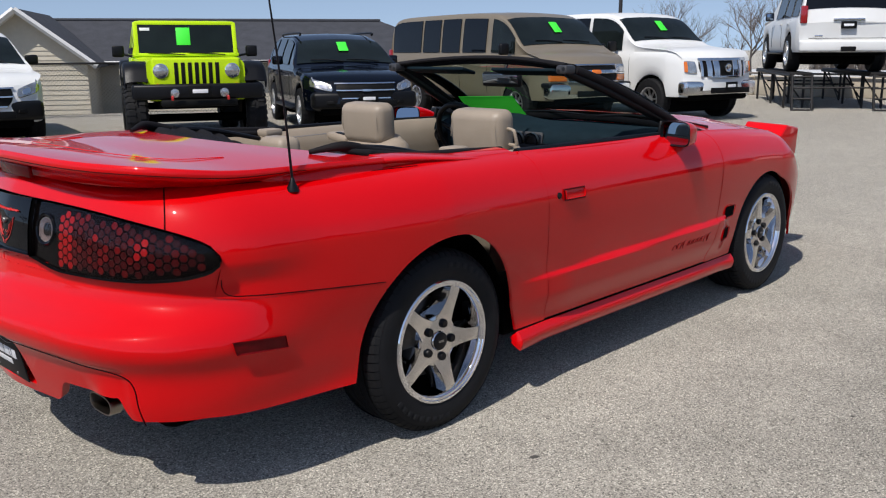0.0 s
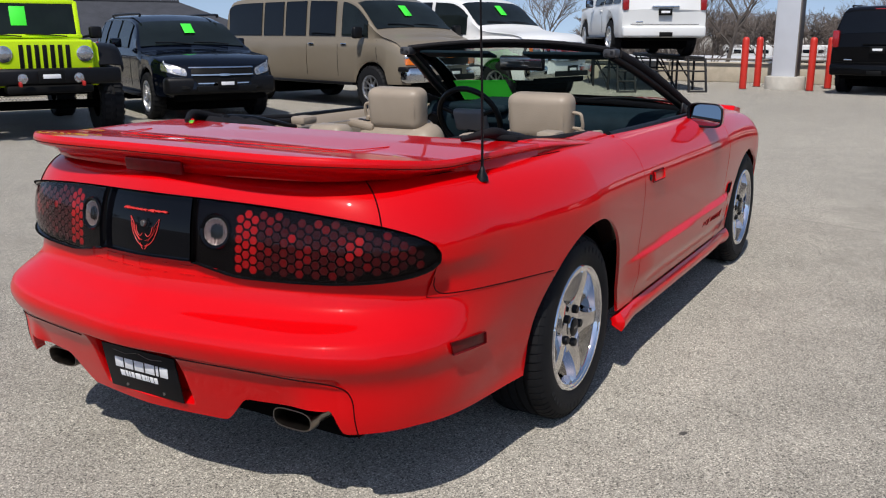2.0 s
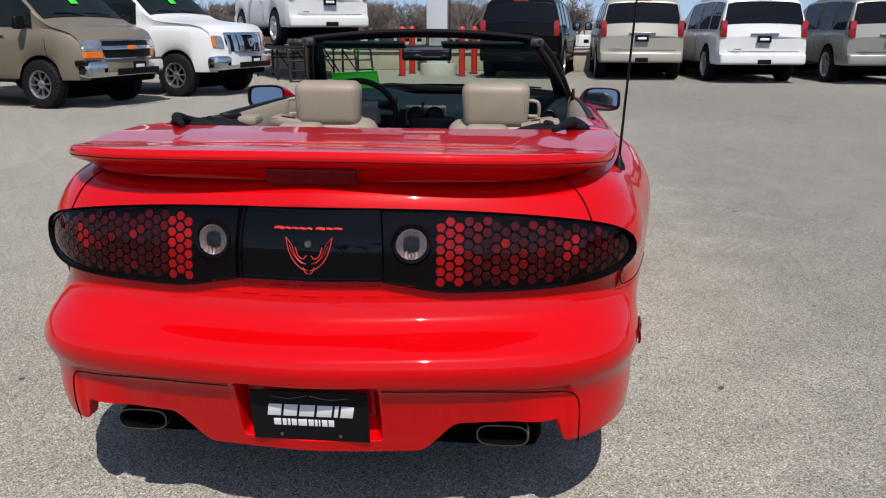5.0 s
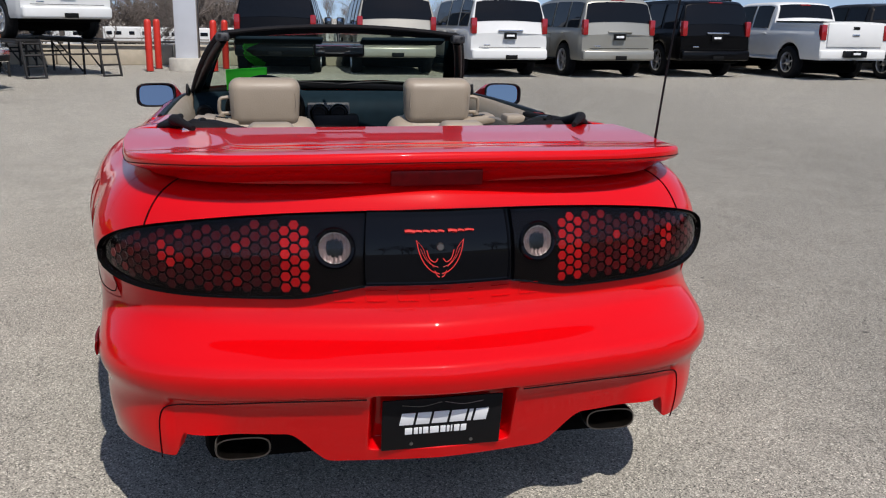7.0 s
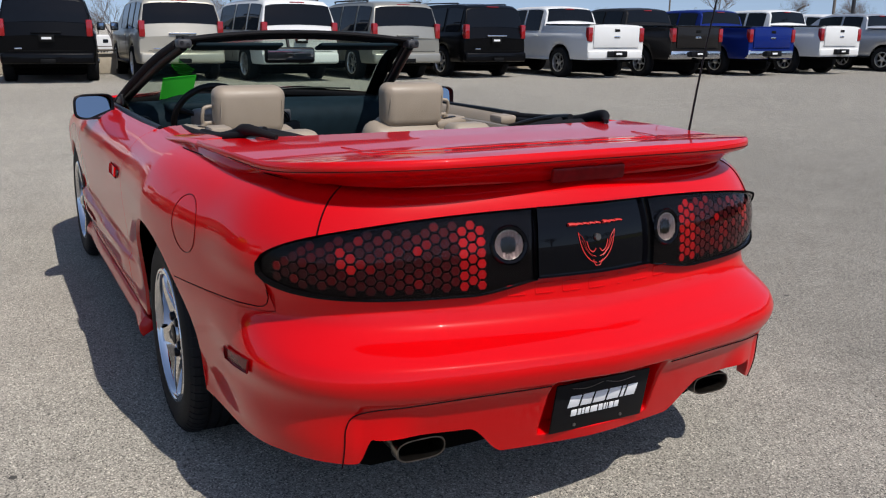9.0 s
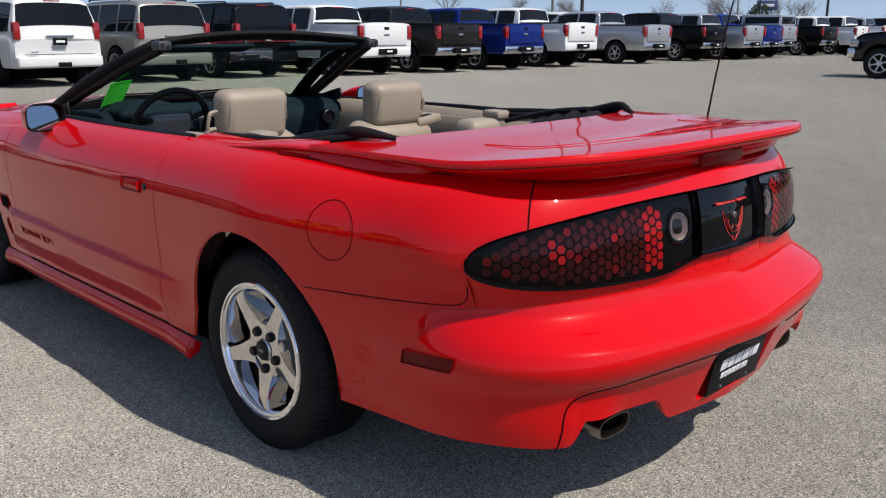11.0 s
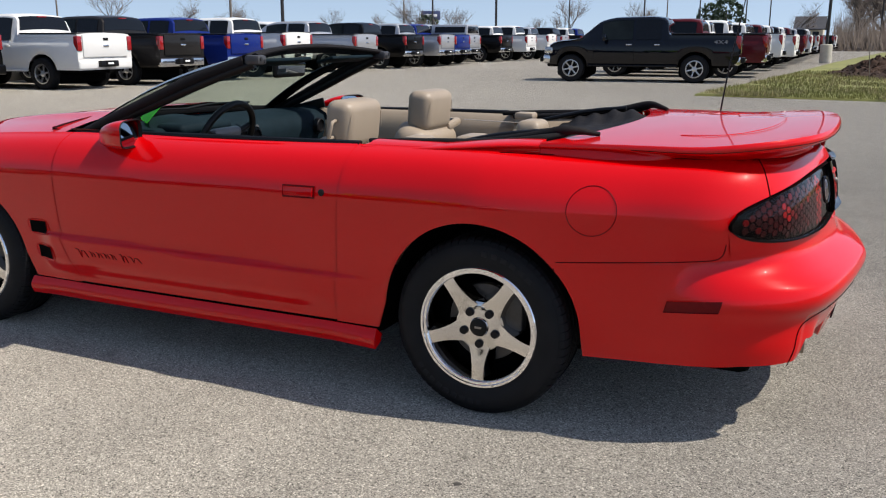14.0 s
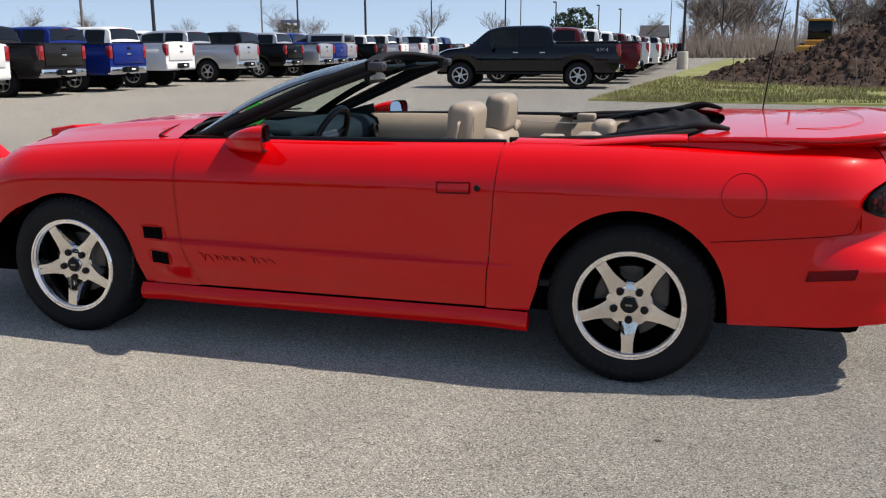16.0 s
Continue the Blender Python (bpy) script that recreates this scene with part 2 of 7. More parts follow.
def part(name, bm, material, parent, label="", smooth=True):
    """Links a bmesh as one mesh object under a thing or a part."""
    me = bpy.data.meshes.new(name)
    bm.normal_update()
    bm.to_mesh(me)
    bm.free()
    if smooth:
        me.polygons.foreach_set("use_smooth", [True] * len(me.polygons))
        me.set_sharp_from_angle(angle=radians(38))
    return obj(name, me, material, parent, label)


def raw(name, verts, faces, material, parent, label="", smooth=True, sharp=38):
    me = bpy.data.meshes.new(name)
    me.from_pydata([tuple(v) for v in verts], [], faces)
    me.update()
    if smooth:
        me.polygons.foreach_set("use_smooth", [True] * len(me.polygons))
        if sharp:
            me.set_sharp_from_angle(angle=radians(sharp))
    return obj(name, me, material, parent, label)


def thing(name, label, category, group="", kind="", at=(0, 0, 0), turn=0.0):
    e = new(name)
    e.empty_display_size = 0.2
    e.matrix_basis = pose(*at, 0, 0, turn)
    return tagged(e, label, category, group, kind)


def box_bm(bm, c, size, bevel=0.0, m=None, seg=2):
    """Adds a bevelled box to bm."""
    r = bmesh.ops.create_cube(bm, size=1.0)
    vs = r["verts"]
    for v in vs:
        v.co = Vector((v.co.x * size[0], v.co.y * size[1], v.co.z * size[2]))
    if bevel:
        es = {e for v in vs for e in v.link_edges}
        r = bmesh.ops.bevel(bm, geom=list(es), offset=min(bevel, min(size) * 0.49), segments=seg, profile=0.5, affect="EDGES")
        vs = list({v for f in r["faces"] for v in f.verts} | {v for v in vs if v.is_valid})
    for v in vs:
        v.co = (m @ v.co if m else v.co) + Vector(c)
    return vs


def box(name, c, size, material, parent, label="", bevel=0.01, m=None, seg=2):
    bm = bmesh.new()
    box_bm(bm, c, size, bevel, m, seg)
    return part(name, bm, material, parent, label)


def lathe(name, prof, material, parent, axis="y", n=48, at=(0, 0, 0), label="", sharp=38, turn=None):
    """Turns a profile of (radius, along) round an axis."""
    v, f = [], []
    k = len(prof)
    for i in range(n):
        a = 2 * math.pi * i / n
        for r, h in prof:
            p = {"y": (r * math.cos(a), h, r * math.sin(a)), "z": (r * math.cos(a), r * math.sin(a), h),
                 "x": (h, r * math.cos(a), r * math.sin(a))}[axis]
            p = Vector(p)
            if turn:
                p = turn @ p
            v.append(p + Vector(at))
    for i in range(n):
        for j in range(k - 1):
            a, b = i * k + j, ((i + 1) % n) * k + j
            f.append((a, b, b + 1, a + 1))
    return raw(name, v, f, material, parent, label, sharp=sharp)


def spline(pts, n):
    """Catmull-Rom through points, n samples."""
    p = np.array(pts, float)
    p = np.vstack([2 * p[0] - p[1], p, 2 * p[-1] - p[-2]])
    out = []
    for u in np.linspace(0, len(pts) - 1 - 1e-9, n):
        i, t = int(u), u - int(u)
        a, b, c, d = p[i:i + 4]
        out.append(0.5 * (2 * b + (c - a) * t + (2 * a - 5 * b + 4 * c - d) * t * t + (3 * b - a - 3 * c + d) * t ** 3))
    return np.array(out)


def tube_data(pts, r, n=24, k=10, smooth=True, flat=1.0):
    c = spline(pts, n) if smooth and len(pts) > 2 else np.array(pts, float)
    n = len(c)
    rr = np.interp(np.linspace(0, 1, n), np.linspace(0, 1, len(r)), r) if hasattr(r, "__len__") else np.full(n, r)
    tan = np.gradient(c, axis=0)
    tan /= np.linalg.norm(tan, axis=1)[:, None] + 1e-12
    v, f = [], []
    up = np.array([0, 0, 1.0]) if abs(tan[0][2]) < 0.9 else np.array([1.0, 0, 0])
    for i in range(n):
        s = np.cross(tan[i], up)
        s /= np.linalg.norm(s) + 1e-12
        u = np.cross(s, tan[i])
        up = u
        for j in range(k):
            a = 2 * math.pi * j / k
            v.append(c[i] + rr[i] * (s * math.cos(a) + u * math.sin(a) * flat))
    for i in range(n - 1):
        for j in range(k):
            a, b = i * k + j, i * k + (j + 1) % k
            f.append((a, b, b + k, a + k))
    f.append(tuple(range(k))[::-1])
    f.append(tuple((n - 1) * k + j for j in range(k)))
    return v, f


def tube(name, pts, r, material, parent, label="", n=24, k=10, smooth=True, flat=1.0):
    v, f = tube_data(pts, r, n, k, smooth, flat)
    return raw(name, v, f, material, parent, label)


def grid_faces(nu, nv, flip=False):
    f = []
    for i in range(nu - 1):
        for j in range(nv - 1):
            q = (i * nv + j, (i + 1) * nv + j, (i + 1) * nv + j + 1, i * nv + j + 1)
            f.append(q[::-1] if flip else q)
    return f


def sheet(name, P, material, parent, label="", flange=0.012, flip=False, sharp=0, lip=0.0012, normals=None):
    """A pressed panel from a grid of points, its borders rolled inwards."""
    P = np.array(P, float)
    if flip:
        P = P[::-1].copy()
    du, dv = np.gradient(P, axis=0), np.gradient(P, axis=1)
    N = np.cross(du, dv)
    N /= np.linalg.norm(N, axis=2)[:, :, None] + 1e-12
    if normals is not None:
        N = normals[::-1].copy() if flip else normals
    if flange:
        def pad(A, Nn):
            def near(b, a, k=1.0):
                d = a - b
                ln = np.linalg.norm(d, axis=1)[:, None] + 1e-9
                return b + d / ln * np.minimum(lip * k, ln * 0.2 * k)
            return (np.stack([A[0] - Nn[0] * flange, A[0] - Nn[0] * lip * 0.6, near(A[0], A[1]), near(A[0], A[1], 3.0)], 0), A[1:-1],
                    np.stack([near(A[-1], A[-2], 3.0), near(A[-1], A[-2]), A[-1] - Nn[-1] * lip * 0.6, A[-1] - Nn[-1] * flange], 0))
        P2 = np.concatenate(pad(P, N), 0)
        N2 = np.concatenate([N[:1]] * 4 + [N[1:-1]] + [N[-1:]] * 4, 0)
        Pt, Nt = P2.transpose(1, 0, 2), N2.transpose(1, 0, 2)
        P = np.concatenate(pad(Pt, Nt), 0).transpose(1, 0, 2)
        Nn = np.concatenate([Nt[:1]] * 4 + [Nt[1:-1]] + [Nt[-1:]] * 4, 0).transpose(1, 0, 2)
    nu, nv = P.shape[:2]
    ob = raw(name, P.reshape(-1, 3), grid_faces(nu, nv), material, parent, label, sharp=sharp)
    if normals is not None and flange:
        at_ = ob.data.attributes.new("custom_normal", "FLOAT_VECTOR", "POINT")
        at_.data.foreach_set("vector", Nn.astype(np.float32).ravel())
        ob.shadow_terminator_geometry_offset, ob.shadow_terminator_shading_offset = .35, .0
    return ob


def pchip(xs, ys):
    """A smooth curve through points that does not overshoot."""
    xs, ys = np.array(xs, float), np.array(ys, float)
    h, d = np.diff(xs), np.diff(ys) / np.diff(xs)
    m = np.zeros(len(xs))
    m[0], m[-1] = d[0], d[-1]
    for i in range(1, len(xs) - 1):
        if d[i - 1] * d[i] > 0:
            w1, w2 = 2 * h[i] + h[i - 1], h[i] + 2 * h[i - 1]
            m[i] = (w1 + w2) / (w1 / d[i - 1] + w2 / d[i])

    def f(x):
        x = np.clip(np.asarray(x, float), xs[0], xs[-1])
        i = np.clip(np.searchsorted(xs, x) - 1, 0, len(xs) - 2)
        t = (x - xs[i]) / h[i]
        return ((1 + 2 * t) * (1 - t) ** 2 * ys[i] + t * (1 - t) ** 2 * h[i] * m[i] + t * t * (3 - 2 * t) * ys[i + 1]
                + t * t * (t - 1) * h[i] * m[i + 1])
    return f


def smooth01(x):
    x = np.clip(x, 0, 1)
    return x * x * (3 - 2 * x)


# ---------- ground ----------
def ground_z(x, y):
    """Level over the lot; falls away beyond the fence and beyond the low wall."""
    f = .3 * (x - 6.5) + .954 * (y - 15.9)
    east = -3.4 * smooth01((x - 26) / 60) * smooth01((y + 70) / 50)
    return -1.75 * smooth01(f / 7) * smooth01((48 - x) / 12) * smooth01((x + 60) / 20) + east


gx = np.concatenate([[-1500, -600, -250, -120], np.linspace(-80, 80, 81), [120, 250, 600, 1500]])
gy = np.concatenate([[-1500, -600, -250, -120], np.linspace(-80, 80, 81), [120, 250, 600, 1500]])
GX, GY = np.meshgrid(gx, gy, indexing="ij")
ground = raw("ground", np.stack([GX, GY, ground_z(GX, GY)], -1).reshape(-1, 3), grid_faces(len(gx), len(gy)), ASPHALT, None)
tagged(ground, "worn light grey asphalt lot with fine stone chips", "ground", kind="structure")

# ---------- the red convertible ----------
car = thing("convertible_car", "glossy red two-door convertible with its black top folded down", "car", at=(0, .012, 0))
HW = pchip((.15, .19, .235, .275, .30, .40, .50, .60, .70, .76, .80, .85, .90, .93, .945),
           (.850, .885, .893, .887, .884, .896, .906, .916, .924, .926, .920, .900, .864, .82, .775))
TAIL = pchip((.22, .27, .33, .44, .485, .520, .546, .570, .594, .622, .66, .705, .80, .88, .92, .945),
             (1.114, 1.132, 1.154, 1.196, 1.222, 1.232, 1.226, 1.190, 1.146, 1.118, 1.108, 1.104, 1.094, 1.070, 1.048, 1.02))
NOSE = pchip((.15, .25, .45, .60, .75, .85, .945), (.78, .84, .92, .88, .70, .52, .40))
TOPZ = pchip((-1.2, 0, .5, 1.2, 1.9, 2.2, 2.6, 2.95, 3.3, 3.7), (.95, .95, .945, .935, .926, .914, .888, .850, .785, .68))


def eased(f, width):
    """A profile with its knots smoothed out."""
    off = np.linspace(-2, 2, 9)
    k = np.exp(-off ** 2) / np.exp(-off ** 2).sum()
    return lambda z: sum(w_ * f(np.asarray(z, float) + o * width) for w_, o in zip(k, off))


HW, TAIL = eased(HW, .010), eased(TAIL, .005)
NREAR, NFRONT = 7.5, 2.3
BOW, TAPER = .130, .125                        # the tail bows back, the flanks draw in
SHELF, NECK = .038, .017                       # the bumper's ridge and the groove above it
XF = 2.75


def remap(zeta, x):
    return np.where(zeta > .5, .5 + (zeta - .5) * (TOPZ(x) - .5) / .445, zeta)


def corner(s):
    """The rounded oblong of the tail's plan, evenly stepped."""
    th = np.clip(s, 0, 1) * math.pi / 2
    k = (np.cos(th) ** NREAR + np.sin(th) ** NREAR) ** (-1 / NREAR)
    return np.cos(th) * k, np.sin(th) * k


def fin(sn, zeta):
    """How far the bumper's low outer corners stand back beyond its tucked-in middle."""
    return .034 * smooth01((.46 - zeta) / .17) * smooth01((sn - .60) / .14)


def haunch(x, zeta):
    """The hips over the rear wheels swell a little beyond the doors."""
    return .021 * np.exp(-((x + .10) / .42) ** 2) * smooth01((zeta - .42) / .20)


def body(s, zeta, side=1, out=0.0):
    """The body's skin. s: 0 at the middle of the tail, 1 above the rear axle, then 1 + metres forward; zeta: height."""
    s, zeta = np.broadcast_arrays(np.asarray(s, float), np.asarray(zeta, float))
    w = HW(zeta) + out
    cs, sn = corner(s)
    xr = -(TAIL(zeta) + out + fin(sn, zeta) - BOW * sn ** 1.4) * cs
    flare = .040 * np.exp(-((zeta - .33) / .12) ** 2)
    shelf = SHELF * np.exp(-((zeta - .495) / .065) ** 2) * smooth01((-xr - .45) / .48) - NECK * np.exp(-((zeta - .625) / .050) ** 2) * smooth01((-xr - .69) / .19)
    wide = .024 * smooth01((zeta - .66) / .08) * smooth01((-xr - .50) / .30) + haunch(xr, zeta)
    yr = (w - TAPER * np.abs(xr) ** 1.25 - .035 * np.abs(xr) ** 3 * smooth01((zeta - .56) / .15) + flare * smooth01((-xr - .40) / .45) + shelf + wide) * sn
    xs = np.clip(s - 1, 0, XF)
    ledge = .026 * smooth01((.462 + .026 * (xs - .4) / 1.7 - zeta) / .020 + .5) * smooth01((xs - .38) / .35) * smooth01((2.12 - xs) / .12)
    ledge = ledge * smooth01((zeta - .27) / .12)
    wf = w * (1 - .035 * smooth01((xs - 1.7) / 1.2)) + ledge + haunch(xs, zeta)
    ph = np.clip(s - 1 - XF, 0, 1) * math.pi / 2
    xf = XF + (NOSE(zeta) + out) * np.sin(ph) ** (2 / NFRONT)
    yf = w * (1 - .035 * smooth01((XF - 1.7) / 1.2)) * np.abs(np.cos(ph)) ** (2 / NFRONT)
    x = np.where(s < 1, xr, np.where(s <= 1 + XF, xs, xf))
    y = np.where(s < 1, yr, np.where(s <= 1 + XF, wf, yf))
    return np.stack([x, y * side, remap(zeta, x)], -1)


def s_of(x, zeta=.5):
    """s at a place x along the side, at a height."""
    x, zeta = np.broadcast_arrays(np.asarray(x, float), np.asarray(zeta, float))
    lo, hi = np.zeros(x.shape), np.ones(x.shape)
    for _ in range(34):
        mid = (lo + hi) / 2
        cs, sn = corner(mid)
        xm = -(TAIL(zeta) + fin(sn, zeta) - BOW * sn ** 1.4) * cs
        lo, hi = np.where(xm < x, mid, lo), np.where(xm < x, hi, mid)
    return np.where(x >= 0, 1 + np.maximum(x, 0), lo)


def s_tail(y, zeta):
    """s at a place across the tail, at a height."""
    lo, hi = 0.0, .95
    for _ in range(34):
        mid = (lo + hi) / 2
        if body(mid, zeta)[1] < abs(y):
            lo = mid
        else:
            hi = mid
    return lo


def panel(name, s, lo, hi, nv, side, material=RED, label="", warp=None, out=0.0, xcol=None, fixed=False, **kw):
    """A body panel between two heights given for each s."""
    s, lo, hi = (np.asarray(a, float) for a in (s, lo, hi))
    v = np.linspace(0, 1, nv)
    zz = lo[:, None] + (hi - lo)[:, None] * v
    if fixed:
        zz = np.maximum(lo.min() + (hi.max() - lo.min()) * v[None, :], lo[:, None])
    if xcol is None:
        ss = np.repeat(s[:, None], nv, 1)
    else:
        ss = (1 - xcol[1])[:, None] * s_of(xcol[0][:, None] + 0 * v, zz) + xcol[1][:, None] * s[:, None]
    if warp is not None:
        ss = ss + warp(np.linspace(0, 1, len(s))[:, None], zz)
    e_ = 1e-3
    N = np.cross(body(ss + e_, zz, side, out) - body(ss - e_, zz, side, out), body(ss, zz + e_, side, out) - body(ss, zz - e_, side, out)) * -side
    N /= np.linalg.norm(N, axis=2)[:, :, None] + 1e-12
    return sheet(name, body(ss, zz, side, out), material, car, label, flip=side > 0, normals=N, **kw)


RARCH, FARCH, WB = .388, .370, 2.568
RAX, FAX = .368, .354                          # half-widths of the arches
TIP = float(s_of(-.818, .735))                                    # s at the outer tip of the tail lamps


def lamp_top(s):
    u = np.clip(s / TIP, 0, 1)
    return .745 + (.882 - .745 - .012 * u) * np.sqrt(np.maximum(1 - u ** 4.5, 0))


def lamp_bottom(s):
    u = np.clip(s / TIP, 0, 1)
    base = .712 - .030 * smooth01((u - .22) / .3)
    return .745 - (.745 - base) * np.sqrt(np.maximum(1 - u ** 8, 0))


def seam(x):
    return .602 + .036 * np.clip((-.26 - x) / .55, 0, 1)


def arch(x, xc, r):
    a = RAX if xc == 0 else FAX
    return .325 + r * np.sqrt(np.maximum(1 - ((np.asarray(x) - xc) / a) ** 2, 0))


TOP = .945
for side in (1, -1):
    # rear quarter: over the wheel, from the door to the lamp's tip
    xs = np.concatenate([np.linspace(.575, RAX, 8)[:-1], RAX * np.cos(np.linspace(0.14, math.pi * .775, 80))])
    lo = np.where(xs >= RAX - .002, .277, arch(xs, 0, RARCH))
    x2 = np.linspace(xs[-1], -.80, 26)[1:]
    xa = np.concatenate([xs, x2])[::-1]
    lo = np.concatenate([lo, seam(x2)])[::-1]
    k2 = np.concatenate([np.zeros(len(xs)), smooth01(np.linspace(0, 1, 26))[1:]])[::-1]
    panel("quarter_panel", np.full(len(xa), TIP), lo, np.full(len(xa), TOP), 110, side, fixed=True, xcol=(xa, k2),
          warp=lambda u, z: -.055 * (np.clip((z - .29) / .65, 0, 1)) * smooth01((xa[:, None] - .37) / .205))
    # strip above the lamps
    st = np.linspace(0.0, TIP, 44)
    panel("tail_panel", st, lamp_top(st) + .004, np.full(44, TOP), 14, side, flange=.008)
    # door
    sd = 1 + np.linspace(.580, 1.888, 40)
    panel("door", sd, np.full(40, .282), np.full(40, TOP), 62, side,
          warp=lambda u, z: -.055 * np.clip((z - .29) / .65, 0, 1) * (1 - u) + u * .078 * smooth01((z - .28) / .26))
    # front wing
    xw = np.concatenate([np.linspace(1.896, WB - FAX, 8)[:-1], WB + FAX * np.cos(np.linspace(math.pi - .14, 0.14, 40)),
                         np.linspace(WB + FAX, 3.02, 4)[1:]])
    xw = np.minimum(xw, XF + .999)
    sw_ = 1 + xw
    lo = np.where((xw > WB - FAX + .002) & (xw < WB + FAX - .002), arch(xw, WB, FARCH), np.where(xw < WB, .277, .235))
    sn = np.linspace(sw_[-1], 1 + XF + 1, 24)[1:]
    ss, lo = np.concatenate([sw_, sn]), np.concatenate([lo, np.full(23, .235)])
    panel("front_wing", ss, lo, np.full(len(ss), TOP), 60, side, fixed=True,
          warp=lambda u, z: .078 * smooth01((z - .28) / .26) * smooth01((1 + 2.24 - ss[:, None]) / .344))
    # sill skirt
    xk = np.linspace(.398, 2.19, 46)
    flare = smooth01((.62 - xk) / .24) + smooth01((xk - 2.05) / .16) * .6
    zz = np.linspace(0, 1, 9)
    P = body(1 + xk[:, None] + 0 * zz, .195 + .078 * zz[None, :] - .0 * xk[:, None], side)
    P[:, :, 1] += side * (.012 * np.sin(zz * math.pi) + flare[:, None] * .022 * (1 - zz * .6))
    sheet("sill_skirt", P, RED, car, flip=side > 0, flange=.05)

# the rear bumper, one wrap-around piece
xside = np.concatenate([np.linspace(-.284, -.364, 40), np.linspace(-.368, -.80, 50)[1:]])
sb = np.concatenate([np.full(len(xside), TIP), np.linspace(TIP, 0, 160)[1:]])
xb = np.concatenate([xside, np.full(159, -.84)])
kb = np.concatenate([np.zeros(40), smooth01(np.linspace(0, 1, 50))[1:], np.ones(159)])
lo = np.where(xb > -.3645, arch(xb, 0, RARCH), .270 + .018 * kb)
yb = body(sb, .38)[:, 1]


def bumper_foot(y):
    """The bumper's lower edge seen from behind: low corners, two exhaust bays and a low middle."""
    a = np.abs(y)
    bay = smooth01((a - .265) / .11) * smooth01((.645 - a) / .035)
    return .268 + .020 * smooth01((a - .60) / .04) + .088 * bay


lo = np.where(kb > .999, bumper_foot(yb), lo)
hi = np.where(kb < .999, seam(xb) - .004, lamp_bottom(sb) - .004)
side_of = np.concatenate([np.ones(len(sb) - 1), -np.ones(len(sb))])
full = np.concatenate([sb[:-1], sb[::-1]])
xb2, kb2 = np.concatenate([xb[:-1], xb[::-1]]), np.concatenate([kb[:-1], kb[::-1]])
lo2, hi2 = np.concatenate([lo[:-1], lo[::-1]]), np.concatenate([hi[:-1], hi[::-1]])
zr = np.linspace(.243, .746, 170)[None, :]
low = lo2[:, None] + (.40 - lo2[:, None]) * (zr - .243) / .157
zz = np.clip(np.where((lo2[:, None] < .30) | (kb2[:, None] > .999), np.where(zr < .40, low, zr), zr), lo2[:, None], hi2[:, None])
sgrid = (1 - kb2)[:, None] * s_of(xb2[:, None] + 0 * zz, zz) + (kb2 * full)[:, None]


def bumper_skin(s_, z_):
    """The bumper with the plate's recess and the set-back lower insert."""
    q = body(np.maximum(s_, 0), z_, 1)
    ay, zg = np.abs(q[..., 1]), q[..., 2]
    rear = q[..., 0] < -.84
    foot_z = .452 + .016 * smooth01((.62 - ay) / .40)
    ins = smooth01((.660 - ay) / .03) * smooth01((foot_z - zg) / .020 + .5) * rear
    rec = smooth01((.182 - ay) / .022) * smooth01((.472 - zg) / .014 + .5) * smooth01((zg - .300) / .02) * rear
    q[..., 0] += .006 * ins + .050 * rec
    return q


P = bumper_skin(sgrid, zz)
e_ = 1e-3
N = np.cross(bumper_skin(sgrid + e_, zz) - bumper_skin(sgrid - e_, zz), bumper_skin(sgrid, zz + e_) - bumper_skin(sgrid, zz - e_)) * -1
N /= np.linalg.norm(N, axis=2)[:, :, None] + 1e-12
mid = sgrid < 2e-3
N[mid] *= np.array([1, 0, 1])
N[mid] /= np.linalg.norm(N[mid], axis=1)[:, None]
P[:, :, 1] *= side_of[:, None]
N[:, :, 1] *= side_of[:, None]
sheet("rear_bumper", P, RED, car, normals=N, flange=.03, lip=.004)

# seams of the lower insert
for side in (1, -1):
    sl = np.array([(.672, .275), (.672, .34), (.670, .39), (.655, .425), (.615, .442), (.55, .449), (.40, .462), (.19, .468)])
    pts = []
    for y, z in spline(sl, 30):
        pts.append(body(s_tail(y, z), z, side) + np.array([-.001, 0, 0]))
    tube("bumper_seam", pts, .0018, SEAM, car, n=30, k=6, smooth=False)
    # joint between the bumper and the quarter panel
    xj = np.concatenate([np.linspace(-.29, -.775, 26), [-.792, -.803, -.809, -.812]])
    zj = seam(xj) - .002 + np.concatenate([np.zeros(26), [.003, .012, .028, .050]])
    tube("quarter_seam", body(s_of(xj, zj), zj, side), .0016, SEAM, car, n=40, k=6, smooth=False)


# ---------- tail lamps ----------
def on_tail(y, z, out=0.0):
    """A point of the skin of the tail at a place across, its normal and tangent."""
    def p(yy, zz):
        q = body(s_tail(yy, zz), zz, 1 if yy >= 0 else -1)
        return Vector(q)
    a = p(y, z)
    ty, tz = (p(y + .004, z) - p(y - .004, z)).normalized(), (p(y, z + .004) - p(y, z - .004)).normalized()
    nrm = tz.cross(ty).normalized()
    if nrm.x > 0:
        nrm = -nrm
    return a + nrm * out, nrm, ty, tz


